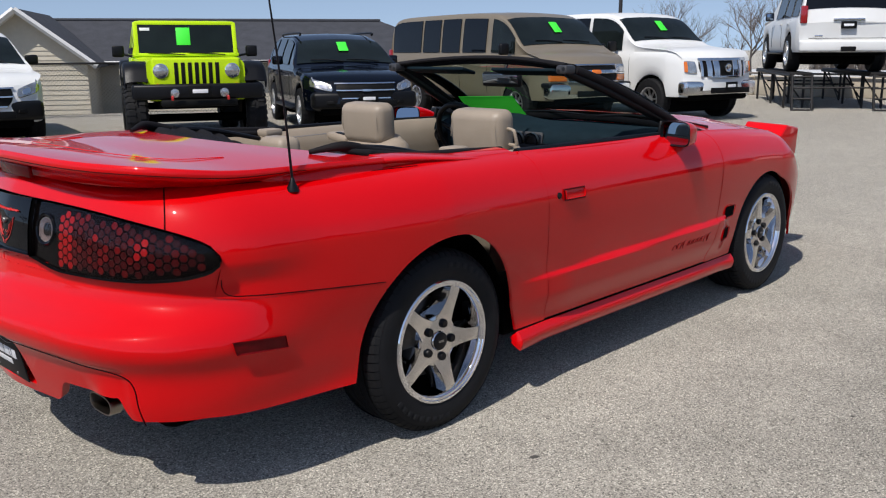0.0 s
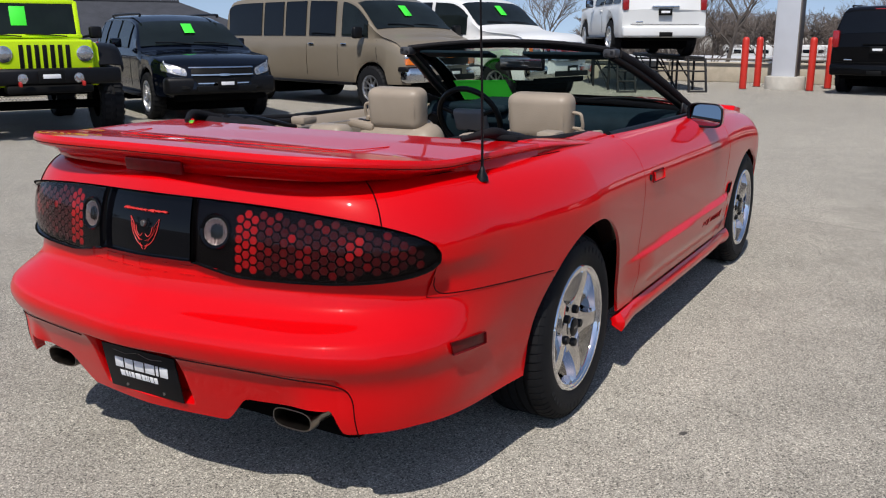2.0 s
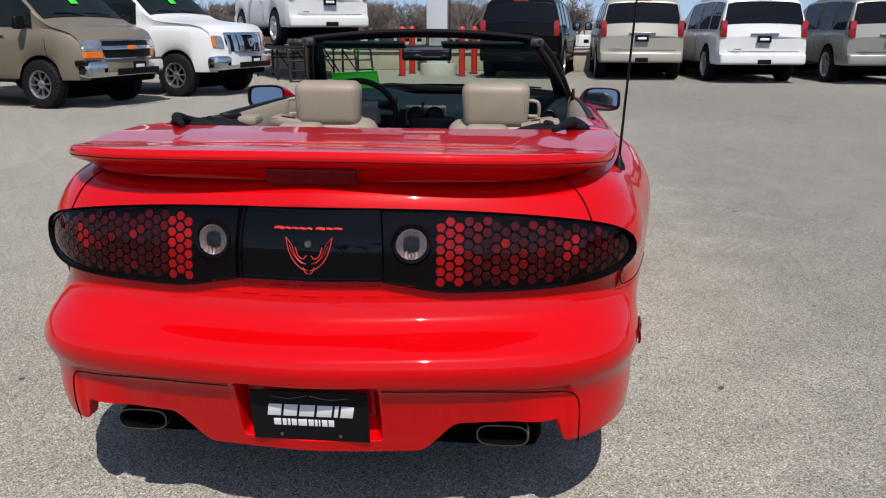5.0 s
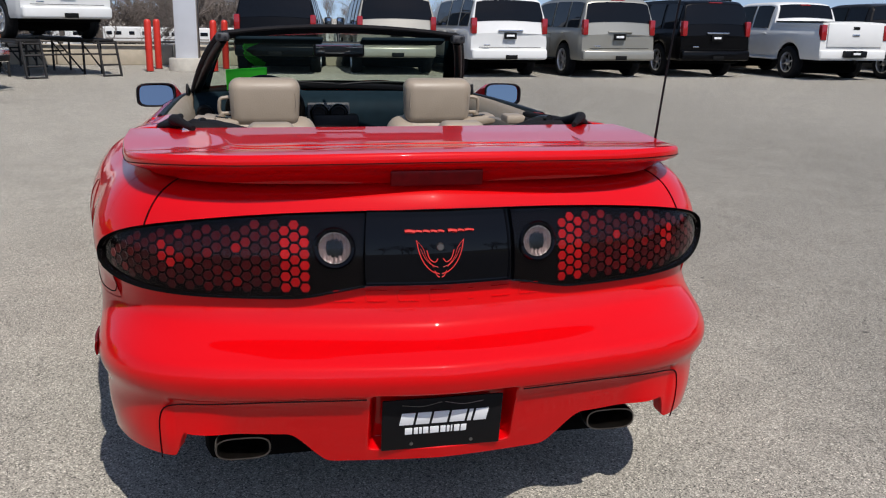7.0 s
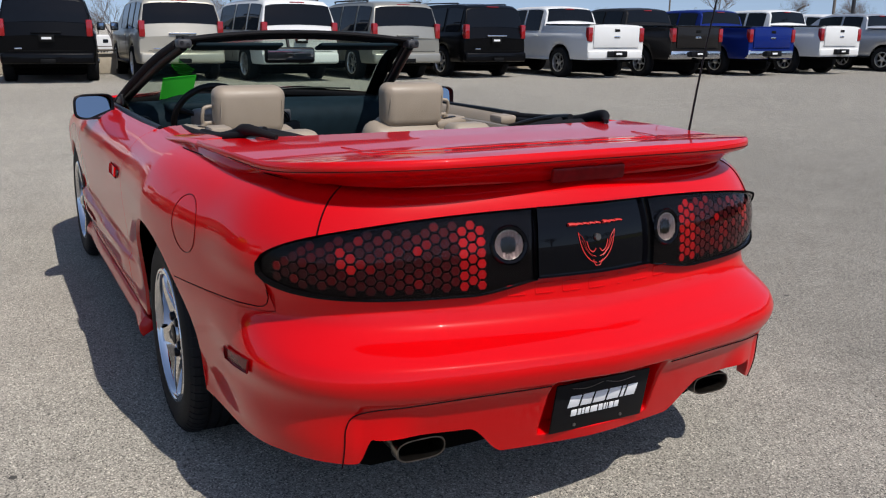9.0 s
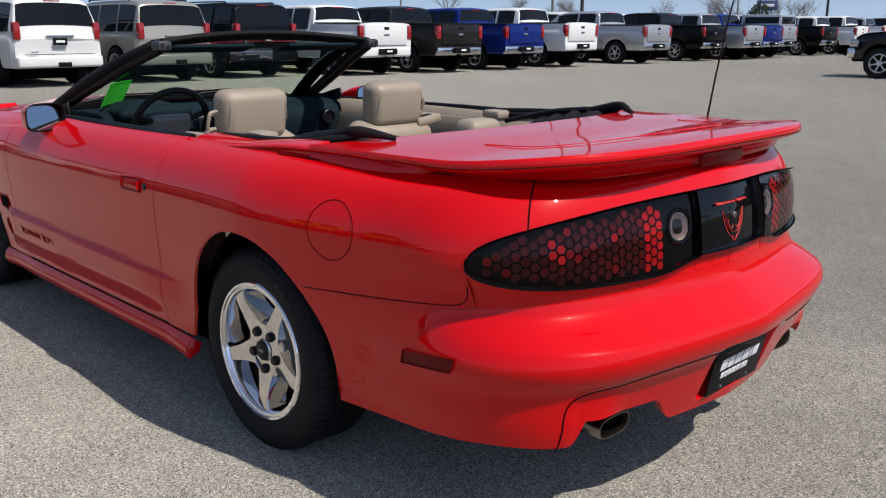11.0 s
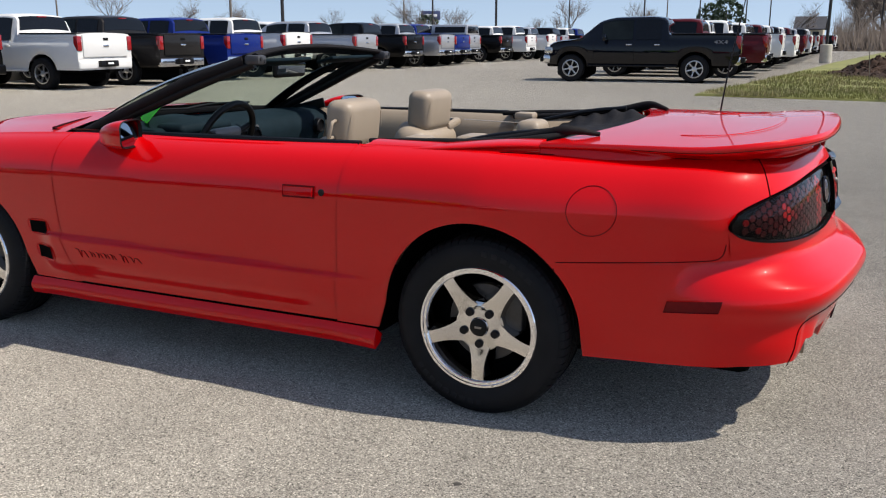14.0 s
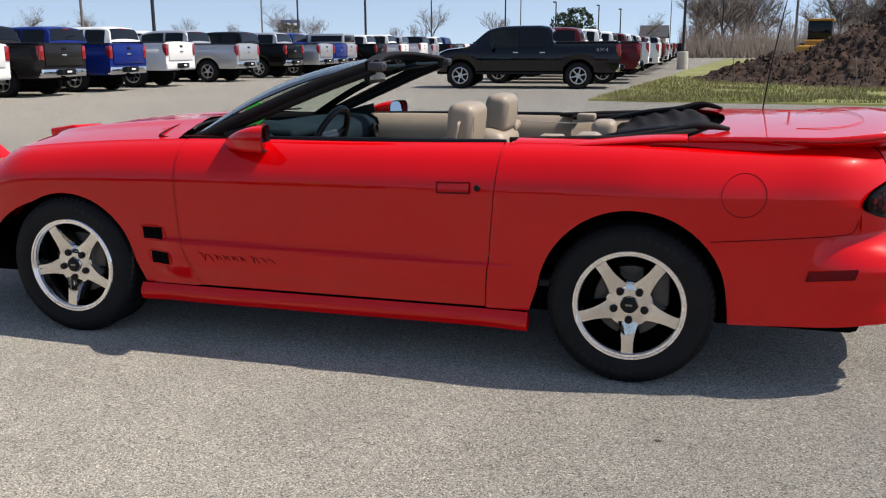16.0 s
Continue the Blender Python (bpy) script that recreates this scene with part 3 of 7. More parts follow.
SPLIT = s_tail(.178, .79)
for side in (1, -1):
    lamp = thing("tail_light", "smoked black tail lamp with a red honeycomb lens", "tail light")
    lamp.parent = car
    del lamp["category"]
    st = np.linspace(SPLIT + .002, TIP - .002, 50)
    v = np.linspace(0, 1, 16)
    zz = lamp_bottom(st)[:, None] + (lamp_top(st) - lamp_bottom(st))[:, None] * v
    sheet("reflector_plate", body(st[:, None] + 0 * v, zz, side, .0), DARK, lamp, flip=side < 0, flange=.02)
    cover = sheet("lens", body(st[:, None] + 0 * v, zz, side, .0065), SMOKED, lamp, flip=side < 0, flange=.006)
    cover.visible_shadow = False
    st = np.linspace(0, TIP, 40)
    zz = lamp_bottom(st)[:, None] - .03 + (lamp_top(st) - lamp_bottom(st) + .06)[:, None] * v
    sheet("lamp_housing", body(st[:, None] + 0 * v, zz, side, -.014), DARK, lamp, flip=side < 0, flange=0)
    # honeycomb cells share three meshes: shaded, lit beside the reversing lamp, and lit at two reflecting spots
    cells = []
    for material in (CELL_SHADED, CELL_LIT, CELL_LIT_SPOT):
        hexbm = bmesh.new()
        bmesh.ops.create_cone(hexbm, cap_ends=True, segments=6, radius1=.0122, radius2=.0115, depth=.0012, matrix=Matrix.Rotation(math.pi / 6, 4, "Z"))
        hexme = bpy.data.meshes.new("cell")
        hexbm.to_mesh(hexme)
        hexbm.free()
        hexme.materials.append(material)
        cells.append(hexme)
    step = .0264
    y, col = .318, 0
    while y < .82:
        for r in range(-6, 7):
            z = .784 + (r + (col % 2) * .5) * step
            ph = s_tail(y, z)
            if ph > TIP * .965 or not (float(lamp_bottom(ph)) + .014 < z < float(lamp_top(ph)) - .015):
                continue
            p, nn, ty, tz = on_tail(side * y, z, .0014)
            lit_spot = min(math.hypot(y - .475, z - .795), math.hypot(y - .640, z - .775))
            c = new("cell", cells[1 if col < 3 else 2 if lit_spot < .024 else 0])
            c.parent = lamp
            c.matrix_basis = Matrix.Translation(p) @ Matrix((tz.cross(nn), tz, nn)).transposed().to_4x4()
        y += step * .866 * abs(on_tail(side * y, .78)[2].y)
        col += 1
    # reversing lamp: dark ring, ribbed reflector, clear cover
    p, nn, ty, tz = on_tail(side * .248, .799, .003)
    q = Matrix((ty, tz, ty.cross(tz))).transposed()
    q = q if q.determinant() > 0 and (q @ Vector((0, 0, 1))).dot(nn) > 0 else Matrix((-ty, tz, (-ty).cross(tz))).transposed()
    lathe("lamp_ring", [(.050, -.004), (.050, .004), (.046, .008), (.040, .006), (.038, -.010)], GLOSS_BLACK, lamp, "z", 32, at=p, turn=q)
    rv, rf = [], []
    for i in range(13):
        for k in range(48):
            r_, a = .0375 * i / 12, 2 * math.pi * k / 48
            xx, yy = r_ * math.cos(a), r_ * math.sin(a)
            rv.append(p + q @ Vector((xx, yy, .003 - .010 * (1 - (i / 12) ** 2) + 0.0012 * math.cos(xx * 2 * math.pi / .0105))))
    for i in range(12):
        for k in range(48):
            rf.append((i * 48 + k, (i + 1) * 48 + k, (i + 1) * 48 + (k + 1) % 48, i * 48 + (k + 1) % 48))
    raw("reversing_lamp", rv, rf, LAMP_BOWL, lamp, "ribbed silver reversing lamp")
    rc = lathe("lamp_cover", [(.039, .002), (.034, .007), (.020, .011), (.0005, .012)], CLEAR_COVER, lamp, "z", 32, at=p, turn=q)
    rc.visible_shadow = False
# the middle panel
st = np.linspace(-SPLIT, SPLIT, 24)
v = np.linspace(0, 1, 14)
zz = .714 + (.880 - .714) * v[None, :] + 0 * st[:, None]
P = body(np.abs(st)[:, None] + 0 * v, zz, 1, .003)
P[:, :, 1] *= np.sign(st)[:, None]
centre = sheet("filler_panel", P[::-1], GLOSS_BLACK, car, "gloss black panel between the tail lamps", flange=.02, flip=True)


def stripe(name, pts2, r, material, parent, out=.005):
    """A line drawn on the tail's skin through (across, height) pairs."""
    pts = [on_tail(a, b, out)[0] for a, b in pts2]
    return tube(name, pts, r, material, parent, n=max(12, 5 * len(pts)), k=6, flat=.5)


# plain red shapes for the badge and script on the panel
for sgn in (1, -1):
    for pts2 in (((.057, .815), (.050, .785), (.038, .760), (.020, .742), (.003, .736)), ((.057, .815), (.042, .797), (.034, .775), (.020, .758), (.006, .752)),
                 ((.048, .796), (.036, .772), (.016, .752)), ((.033, .792), (.026, .772), (.014, .764), (.006, .772)), ((.014, .744), (.008, .731), (.002, .728))):
        stripe("badge_stroke", [(sgn * a, b) for a, b in pts2], .0013, RED_PRINT, centre)
lathe("lock", [(.0, .006), (.008, .006), (.010, .003), (.010, -.003)], STEEL, centre, "x", 16, at=on_tail(.001, .800, .004)[0], turn=Matrix.Rotation(math.pi, 3, "Z"))
for a, b, h_ in ((.084, .060, .0085), (.059, .043, .006), (.041, .025, .006), (.023, .007, .006), (.005, -.009, .006), (-.018, -.040, .0085), (-.042, -.058, .006), (-.060, -.082, .006)):
    stripe("script_bar", [(a, .835), ((a + b) / 2 + .002, .836), (b, .834)], h_, RED_PRINT, centre, out=.0045)
# embossed bars under the panel
for k in range(7):
    yy = .228 - .076 * k
    wd = .024 if k != 4 else .006
    stripe("embossed_bar", [(yy + wd, .6975), (yy, .6975), (yy - wd, .6975)], .0024, RED, car, out=.0008)
    stripe("embossed_bar", [(yy + wd, .672), (yy, .672), (yy - wd, .672)], .0024, RED, car, out=.0008)
    if k not in (4, 5):
        stripe("embossed_bar", [(yy + wd, .6975), (yy + wd + .001, .685), (yy + wd, .672)], .0022, RED, car, out=.0008)
# high brake lamp, plate, side markers, exhausts
PLATE = Vector((-1.146, 0, .374))
R9 = Matrix.Rotation(radians(-11), 3, "Y")
plate = box("number_plate", PLATE, (.006, .298, .146), mat("plate_black", (.006, .006, .007), .45, vary=.2, spec=.2), car,
            "black dealer plate with white lettering drawn as bars", bevel=.006, m=R9)
for z0, h, slant, spans in ((.018, .034, .006, ((.104, .070), (.064, .030), (.024, -.014), (-.020, -.058), (-.064, -.074), (-.080, -.112))),
                            (-.018, .019, 0, ((.092, .074), (.070, .060), (.057, .050), (.047, .034), (.030, .008), (.004, -.009), (-.012, -.019), (-.022, -.026), (-.030, -.044), (-.047, -.061)))):
    for a, b in spans:
        bm = bmesh.new()
        for q in box_bm(bm, (0, 0, 0), (.0016, a - b, h), .0006):
            q.co.y -= slant * q.co.z / h
            q.co = R9 @ (q.co + Vector((-.0038, (a + b) / 2, z0))) + PLATE
        part("lettering_bar", bm, WHITE_PRINT, plate)
for a in (.075, -.075):
    lathe("screw", [(0, -.003), (.004, -.003), (.005, .001)], STEEL, plate, "x", 10, at=PLATE + R9 @ Vector((-.003, a, -.056)))
for sgn in (1, -1):
    tube("plate_sketch", [PLATE + R9 @ Vector((-.0034, sgn * y_, z_)) for y_, z_ in ((.004, .062), (.05, .052), (.10, .058))], .0007, STEEL, plate, n=8, k=5)
for side in (1, -1):
    xs = np.linspace(-.648, -.815, 14)
    sm = s_of(xs, .5)
    v = np.linspace(0, 1, 6)
    zz = (.462 + .014 * (xs + .648) / -.167)[:, None] + .038 * v[None, :]
    sheet("side_marker", body(sm[:, None] + 0 * v, zz, side, .003), LENS_DARKRED, car, "dark red side marker", flip=side > 0, flange=.006)
    ex = thing("exhaust_tip", "oval polished exhaust tip, black inside", "exhaust")
    ex.parent = car
    del ex["category"]
    cx, cy, cz = -1.056, side * .478, .302
    vv, ff = [], []
    prof = [(1.0, .03), (1.0, .005), (.97, -.004), (.90, -.004), (.86, .004), (.86, .12)]
    n = 40
    for i in range(n):
        a = 2 * math.pi * i / n
        c, s_ = math.cos(a), math.sin(a)
        yy = .068 * math.copysign(abs(c) ** .55, c)
        zz_ = .030 * math.copysign(abs(s_) ** .75, s_)
        for k, dx in prof:
            yk = yy * k if abs(yy) < 1e-9 else yy - math.copysign((1 - k) * .05, yy) * abs(c) ** .5
            vv.append((cx + dx, cy + yk, cz + zz_ * (k if k > .95 else k * .95)))
    for i in range(n):
        for j in range(5):
            a, b = i * 6 + j, ((i + 1) % n) * 6 + j
            ff.append((a, a + 1, b + 1, b))
    raw("pipe", vv, ff, EXHAUST, ex)
    box("pipe_bore", (cx + .1, cy, cz), (.02, .10, .055), DARK, ex, bevel=.01)
    box("silencer", (cx + .36, cy, cz + .03), (.42, .20, .10), DARK, ex, bevel=.05)

# ---------- boot lid with its wing ----------
LIDX, LIDL, LIDN = -.42, 1.090, 4.6
LIDSIDE = pchip((-1.1, -.80, -.42, -.10, .2, .50), (.735, .745, .785, .800, .806, .802))


def lid_outline(phi):
    """A point of the lid's outline; phi 0 at the tail, 90 where the straight flank begins."""
    k = (math.cos(phi) ** LIDN + math.sin(phi) ** LIDN) ** (-1 / LIDN)
    c_, s_ = math.cos(phi) * k, math.sin(phi) * k
    x = LIDX - (LIDL - .06 * s_ * s_ + LIDX) * c_
    return x, float(LIDSIDE(x)) * s_


def LIDW(x):
    return LIDSIDE(x)


def lid_z(x, y):
    w = np.maximum(LIDSIDE(x), .05)
    z = .992 + .024 * smooth01((-.66 - x) / .36) - .042 * smooth01((x + .18) / .60) - .004 * smooth01((x + .45) / .3)
    return z + .016 * (1 - (y / w) ** 2) - .004


LID0 = -.19
uu = np.linspace(-1, 1, 61)
edge = [lid_outline(p) for p in np.linspace(.012, math.pi / 2, 40)] + [(x, float(LIDSIDE(x))) for x in np.linspace(LIDX, LID0, 12)[1:]]
xs = np.array([e[0] for e in edge])
top = np.zeros((len(edge), 61, 3))
for i, (x, w) in enumerate(edge):
    y_ = uu * w
    back = LIDL - .06 * np.minimum(np.abs(y_) / .74, 1) ** 2                       # the bowed trailing edge
    k = smooth01((-.42 - x) / .55)
    xx = np.where(True, x - k * 0, 0) - .15 * (1 - uu ** 2) * smooth01((x + .75) / .5)
    if i < 40:
        ph = np.linspace(.012, math.pi / 2, 40)[i]
        c_ = math.cos(ph) * (math.cos(ph) ** LIDN + math.sin(ph) ** LIDN) ** (-1 / LIDN)
        xx = LIDX - (back + LIDX) * c_ - .15 * (1 - uu ** 2) * smooth01((LIDX - (back + LIDX) * c_ + .75) / .5)
    top[i, :, 0], top[i, :, 1] = xx, y_
    top[i, :, 2] = lid_z(x, y_)
top = np.concatenate([top[:1] * np.array([1, 0, 1]) + 0, top], 0)
top[0, :, :] = top[1, 30, :]
top[0, :, 1] = top[1, :, 1]
top = top[1:]
lid = sheet("boot_lid", top, RED, car, flange=0, flip=False)
# rim under the lid: lip, then a concave neck down to the body
ring = edge[::-1] + [(x, -y) for x, y in edge]
c = np.array(ring)
t = np.gradient(c, axis=0)
nr = np.stack([t[:, 1], -t[:, 0]], 1)
nr /= np.linalg.norm(nr, axis=1)[:, None] + 1e-9
if nr[len(nr) // 2, 0] > 0:
    nr = -nr
fade = .16 + .84 * smooth01((-.30 - c[:, 0]) / .60)
steps = [(0, 0), (.004, -.004), (.007, -.011), (.007, -.022), (.001, -.031), (-.014, -.038), (-.030, -.044), (-.044, -.050), (-.054, -.057), (-.062, -.066), (-.066, -.082)]
rim = np.zeros((len(c), len(steps), 3))
for j, (o, dz) in enumerate(steps):
    k = np.where(dz > -.012, 1, np.where(dz > -.032, .5 + .5 * fade, fade))
    rim[:, j, 0], rim[:, j, 1] = (c + nr * o * np.maximum(fade, .5)[:, None]).T
    rim[:, j, 2] = lid_z(c[:, 0], c[:, 1]) + dz * k
low = rim[:, -3, 2]
deep = .946 - .026 * smooth01((c[:, 0] + .75) / .35)
rim[:, -2, 2], rim[:, -1, 2] = np.minimum(low - .004, .5 * low + .474), deep
for q in (-2, -1):
    rim[:, q, :2] += nr * (.030 * smooth01((c[:, 0] + .70) / .35))[:, None]
sheet("wing_rim", rim, RED, car, flange=0, flip=True)
box("high_brake_light", (-1.046, 0, .961), (.014, .225, .040), BRAKE_RED, car, "dark red high brake lamp in the wing", bevel=.006,
    m=Matrix.Rotation(radians(-6), 3, "Y"))
tube("wing_groove", [(x, y, float(lid_z(x, y)) + .0012) for x, y in ((-.60, .50), (-.76, .46), (-.87, .3), (-.90, 0), (-.87, -.3), (-.76, -.46), (-.60, -.50))],
     .0016, RED, lid, n=50, k=6)
for side in (1, -1):
    # joint of the tail panel: from the lamp's shoulder up to the wing, then forward under it
    s0, s1 = s_tail(.675, .87), float(s_of(-.87, .938))
    pts = [body(s0 + (s1 - s0) * u, float(lamp_top(s0)) + (.938 - float(lamp_top(s0))) * u, side, .0005) for u in np.linspace(0, 1, 10)]
    pts += [body(s_of(x, .940), .940, side, .0005) for x in np.linspace(-.84, -.05, 16)]
    tube("tail_joint", pts, .0022, SEAM, car, n=8, k=6, smooth=False)
tube("wing_joint", rim[14:-14, 3] + np.array([0, 0, -.001]), .0012, SEAM, car, n=10, k=5, smooth=False)
# ledge that closes the body under the lid
st = np.concatenate([np.linspace(0, 1, 46), np.linspace(1.05, 1.48, 10)])
for side in (1, -1):
    e0 = body(st, TOP, side)
    P = np.stack([e0, e0 * np.array([.985, .985, 1]) + np.array([0, 0, .004]), e0 * np.array([.95, .955, 1]) + np.array([0, 0, .010]), e0 * np.array([.86, .90, 1]) + np.array([0, 0, .012])], 1)
    P[46:, :, 0] = e0[46:, None, 0]
    sheet("deck_ledge", P, RED, car, flange=0, flip=side < 0)
# side rails from the lid to the doors
for side in (1, -1):
    xs_ = np.linspace(LID0 + .004, .50, 24)
    v = np.linspace(0, 1, 10)
    P = np.zeros((24, 10, 3))
    for i, x in enumerate(xs_):
        w = float(LIDW(x))
        tpr = smooth01((.52 - x) / .5)
        for j, a in enumerate(v):
            ang = a * math.pi * .75
            P[i, j] = (x, side * (w - .075 + .080 * math.sin(min(ang, math.pi / 2)) - (.015 if ang > math.pi / 2 else 0)), float(lid_z(x, w)) + .004 - (.010 + .026 * (.4 + .6 * tpr)) * a ** 1.6)
    P = np.concatenate([P, P[:, -1:] * np.array([1, 1, 0]) + np.array([0, side * .004, .920])], 1)
    sheet("deck_rail", P, RED, car, flip=side < 0, flange=.01, sharp=0)

# ---------- bonnet ----------
sn = 1 + np.concatenate([np.linspace(2.02, XF, 22), XF + np.linspace(0, 1, 26)[1:]])
ed = body(sn, TOP, 1)
uu = np.linspace(-1, 1, 41)
P = np.zeros((len(sn), 41, 3))
for i in range(len(sn)):
    x, w, z = ed[i]
    crown = .055 * min(1, w / .5) * (1 - uu ** 2) + .012 * np.exp(-((np.abs(uu) - .42) / .12) ** 2) * min(1, w / .5)
    P[i] = np.stack([x + .12 * (1 - uu ** 2) * (1 if i < 6 else 0) * (1 - i / 6), uu * w, z + crown], -1)
sheet("bonnet", P, RED, car, flange=0, flip=True)
for side in (1, -1):
    head = thing("pop_up_headlight", "raised red pop-up headlamp", "headlight")
    head.parent = car
    del head["category"]
    vs = [(3.30, .34, .76), (3.60, .34, .66), (3.62, .34, .835), (3.44, .34, .862)]
    vv = [(x, side * y, z) for x, y, z in vs] + [(x, side * (y + .27), z - .012) for x, y, z in vs]
    bm = bmesh.new()
    bv = [bm.verts.new(p) for p in vv]
    for f in ((0, 1, 2, 3), (7, 6, 5, 4), (0, 4, 5, 1), (1, 5, 6, 2), (2, 6, 7, 3), (3, 7, 4, 0)):
        bm.faces.new([bv[i] for i in f])
    bmesh.ops.recalc_face_normals(bm, faces=bm.faces)
    bmesh.ops.bevel(bm, geom=list(bm.edges), offset=.012, segments=3, affect="EDGES", profile=.5)
    part("lamp_door", bm, RED, head)
    box("lamp_glass", (3.628, side * .475, .755), (.012, .21, .10), LENS_CLEAR, head, bevel=.01)
# black cowl with wipers
P = np.zeros((8, 31, 3))
for i in range(8):
    uu = np.linspace(-1, 1, 31)
    P[i] = np.stack([1.96 + i / 7 * .19 + .12 * (1 - uu ** 2), uu * .735, .905 + .032 * (1 - uu ** 2) - .012 * np.sin(i / 7 * math.pi)], -1)
sheet("cowl", P, CAR_BLACK, car, flange=.03, flip=True)
for y0, y1 in ((.52, -.04), (-.02, -.58)):
    tube("wiper", [(2.10, y0, .935), (2.09, y0 - .06, .955), (2.02 + .05, (y0 + y1) / 2, .972), (2.04, y1, .965)], (.011, .009, .006, .005), CAR_BLACK, car)

# ---------- underside and wheel wells ----------
box("underbody", (1.25, 0, .30), (4.3, 1.16, .24), DARK, car, bevel=.04)
box("floor_pan", (1.28, 0, .32), (1.72, 1.62, .20), DARK, car, bevel=.03)
box("spare_well", (-.68, 0, .44), (.62, 1.30, .14), DARK, car, bevel=.04)
box("boot_tub", (-.62, 0, .63), (.56, 1.20, .32), DARK, car, bevel=.02)
box("axle_shelf", (-.2, 0, .60), (.5, 1.2, .05), DARK, car, bevel=.01)
for side in (1, -1):
    for xc, r in ((0, RARCH + .004), (WB, FARCH + .004)):
        a = np.linspace(.02, math.pi - .02, 32)
        prof = np.array([((.845 if xc == 0 else .845), .006), (.835, .012), (.80, .02), (.56, .02)])
        P = np.zeros((32, 5, 3))
        for i, an in enumerate(a):
            for j, (y, dr) in enumerate(prof):
                P[i, j] = (xc + (r + dr) * (RAX / RARCH if xc == 0 else FAX / FARCH) * math.cos(an), side * y, .325 + (r + dr) * math.sin(an))
            P[i, 4] = (xc + .1 * math.cos(an), side * .56, .325 + .1 * math.sin(an))
        sheet("wheel_well", P, DARK, car, flange=0, flip=side > 0)


# ---------- wheels ----------
def hero_wheel(xc, side, spin):
    w = thing("wheel", "five-spoke polished alloy wheel with a black all-season tyre", "wheel")
    w.parent = car
    del w["category"]
    w.matrix_basis = pose(xc, side * .770, .325) @ (pose(0, 0, 0, 0, 0, 180) if side < 0 else Matrix())
    # the tyre, outside towards +y
    prof = [(.205, .095), (.218, .108), (.226, .113), (.240, .117), (.262, .121), (.285, .119), (.302, .112), (.313, .104), (.320, .093),
            (.3235, .075), (.325, .060), (.325, .057), (.318, .0555), (.318, .0485), (.325, .047), (.326, .022), (.318, .0205), (.318, .0135), (.326, .012),
            (.326, -.012), (.318, -.0135), (.318, -.0205), (.326, -.022), (.325, -.047), (.318, -.0485), (.318, -.0555), (.325, -.06), (.321, -.092), (.300, -.114), (.262, -.121), (.205, -.095)]
    tyre = lathe("tyre", prof, RUBBER, w, "y", 96, sharp=30)
    # tread blocks across the shoulder
    v, f = [], []
    n = 66
    for i in range(n):
        for sg in (1, -1):
            a0 = 2 * math.pi * (i + (.5 if sg < 0 else 0)) / n
            a1, sk = a0 + 2 * math.pi / n * .80, .012
            b = len(v)
            for r, h in ((.3285, .062), (.3265, .085), (.3195, .101), (.306, .112), (.300, .106), (.318, .070)):
                for a in (a0 + sk * h / .1, a1 + sk * h / .1):
                    v.append((r * math.cos(a), sg * h, r * math.sin(a)))
            for k in range(3):
                f.append((b + 2 * k, b + 2 * k + 1, b + 2 * k + 3, b + 2 * k + 2)[::sg])
            f.append((b, b + 2, b + 4, b + 6, b + 8, b + 10)[::-sg])
            f.append((b + 1, b + 3, b + 5, b + 7, b + 9, b + 11)[::sg])
    tagged(raw("tread", v, f, RUBBER, tyre, smooth=False), kind="stuff")
    for a_mid, wide, cnt in ((115, 46, 6), (-65, 62, 9)):
        for k in range(cnt):
            a = radians(a_mid + wide / 2 - wide * (k + .5) / cnt)
            mrot = Matrix.Rotation(-a, 3, "Y")
            box("sidewall_bar", mrot @ Vector((.276, .1200, 0)), (.020, .002, .276 * radians(wide / cnt) * .62), mat_sidewall, tyre, bevel=.0006, m=mrot)
    # rim barrel and lip
    lathe("rim", [(.219, .100), (.224, .112), (.220, .1165), (.212, .1165), (.208, .108), (.201, .100), (.196, .060), (.190, -.02), (.192, -.10)], CHROME, w, "y", 72)
    lathe("rim_face", [(.214, .108), (.211, .1125), (.202, .1120), (.1985, .108), (.197, .094), (.190, .050), (.186, -.02), (.186, -.09)], CHROME, w, "y", 72)
    # spokes: five bent blades
    v, f = [], []
    nu, nv = 12, 9
    for k in range(5):
        a = 2 * math.pi * k / 5 + spin
        ca, sa = math.cos(a), math.sin(a)
        b = len(v)
        for i in range(nu):
            u = i / (nu - 1)
            r = .045 + u * .165
            half = .0265 + .046 * (1 - u) ** 2.6 + .006 * u ** 3
            dish = .086 + .017 * smooth01(u) + .005 * math.sin(u * math.pi)
            for j in range(nv):
                q = -1 + 2 * j / (nv - 1)
                edge = abs(q) > .8
                tt = half * q * (1.22 if abs(q) > .99 else 1.10 if edge else 1.0)
                h = dish - (.0025 * q * q) - (.060 if abs(q) > .99 else .005 if edge else 0)
                v.append((r * ca - tt * sa, h, r * sa + tt * ca))
        for i in range(nu - 1):
            for j in range(nv - 1):
                p = b + i * nv + j
                f.append((p, p + 1, p + nv + 1, p + nv))
    raw("spokes", v, f, ALLOY, w, sharp=40)
    lathe("hub", [(.0, .098), (.030, .098), (.034, .094), (.036, .090), (.080, .0885), (.092, .084), (.096, .072), (.096, .03)], ALLOY, w, "y", 40)
    cap = lathe("hub_cap", [(.0, .103), (.027, .1025), (.032, .100), (.033, .09)], CAR_BLACK, w, "y", 28)
    box("emblem_bar", (0, .1032, 0), (.026, .001, .008), STEEL, cap, bevel=.0004)
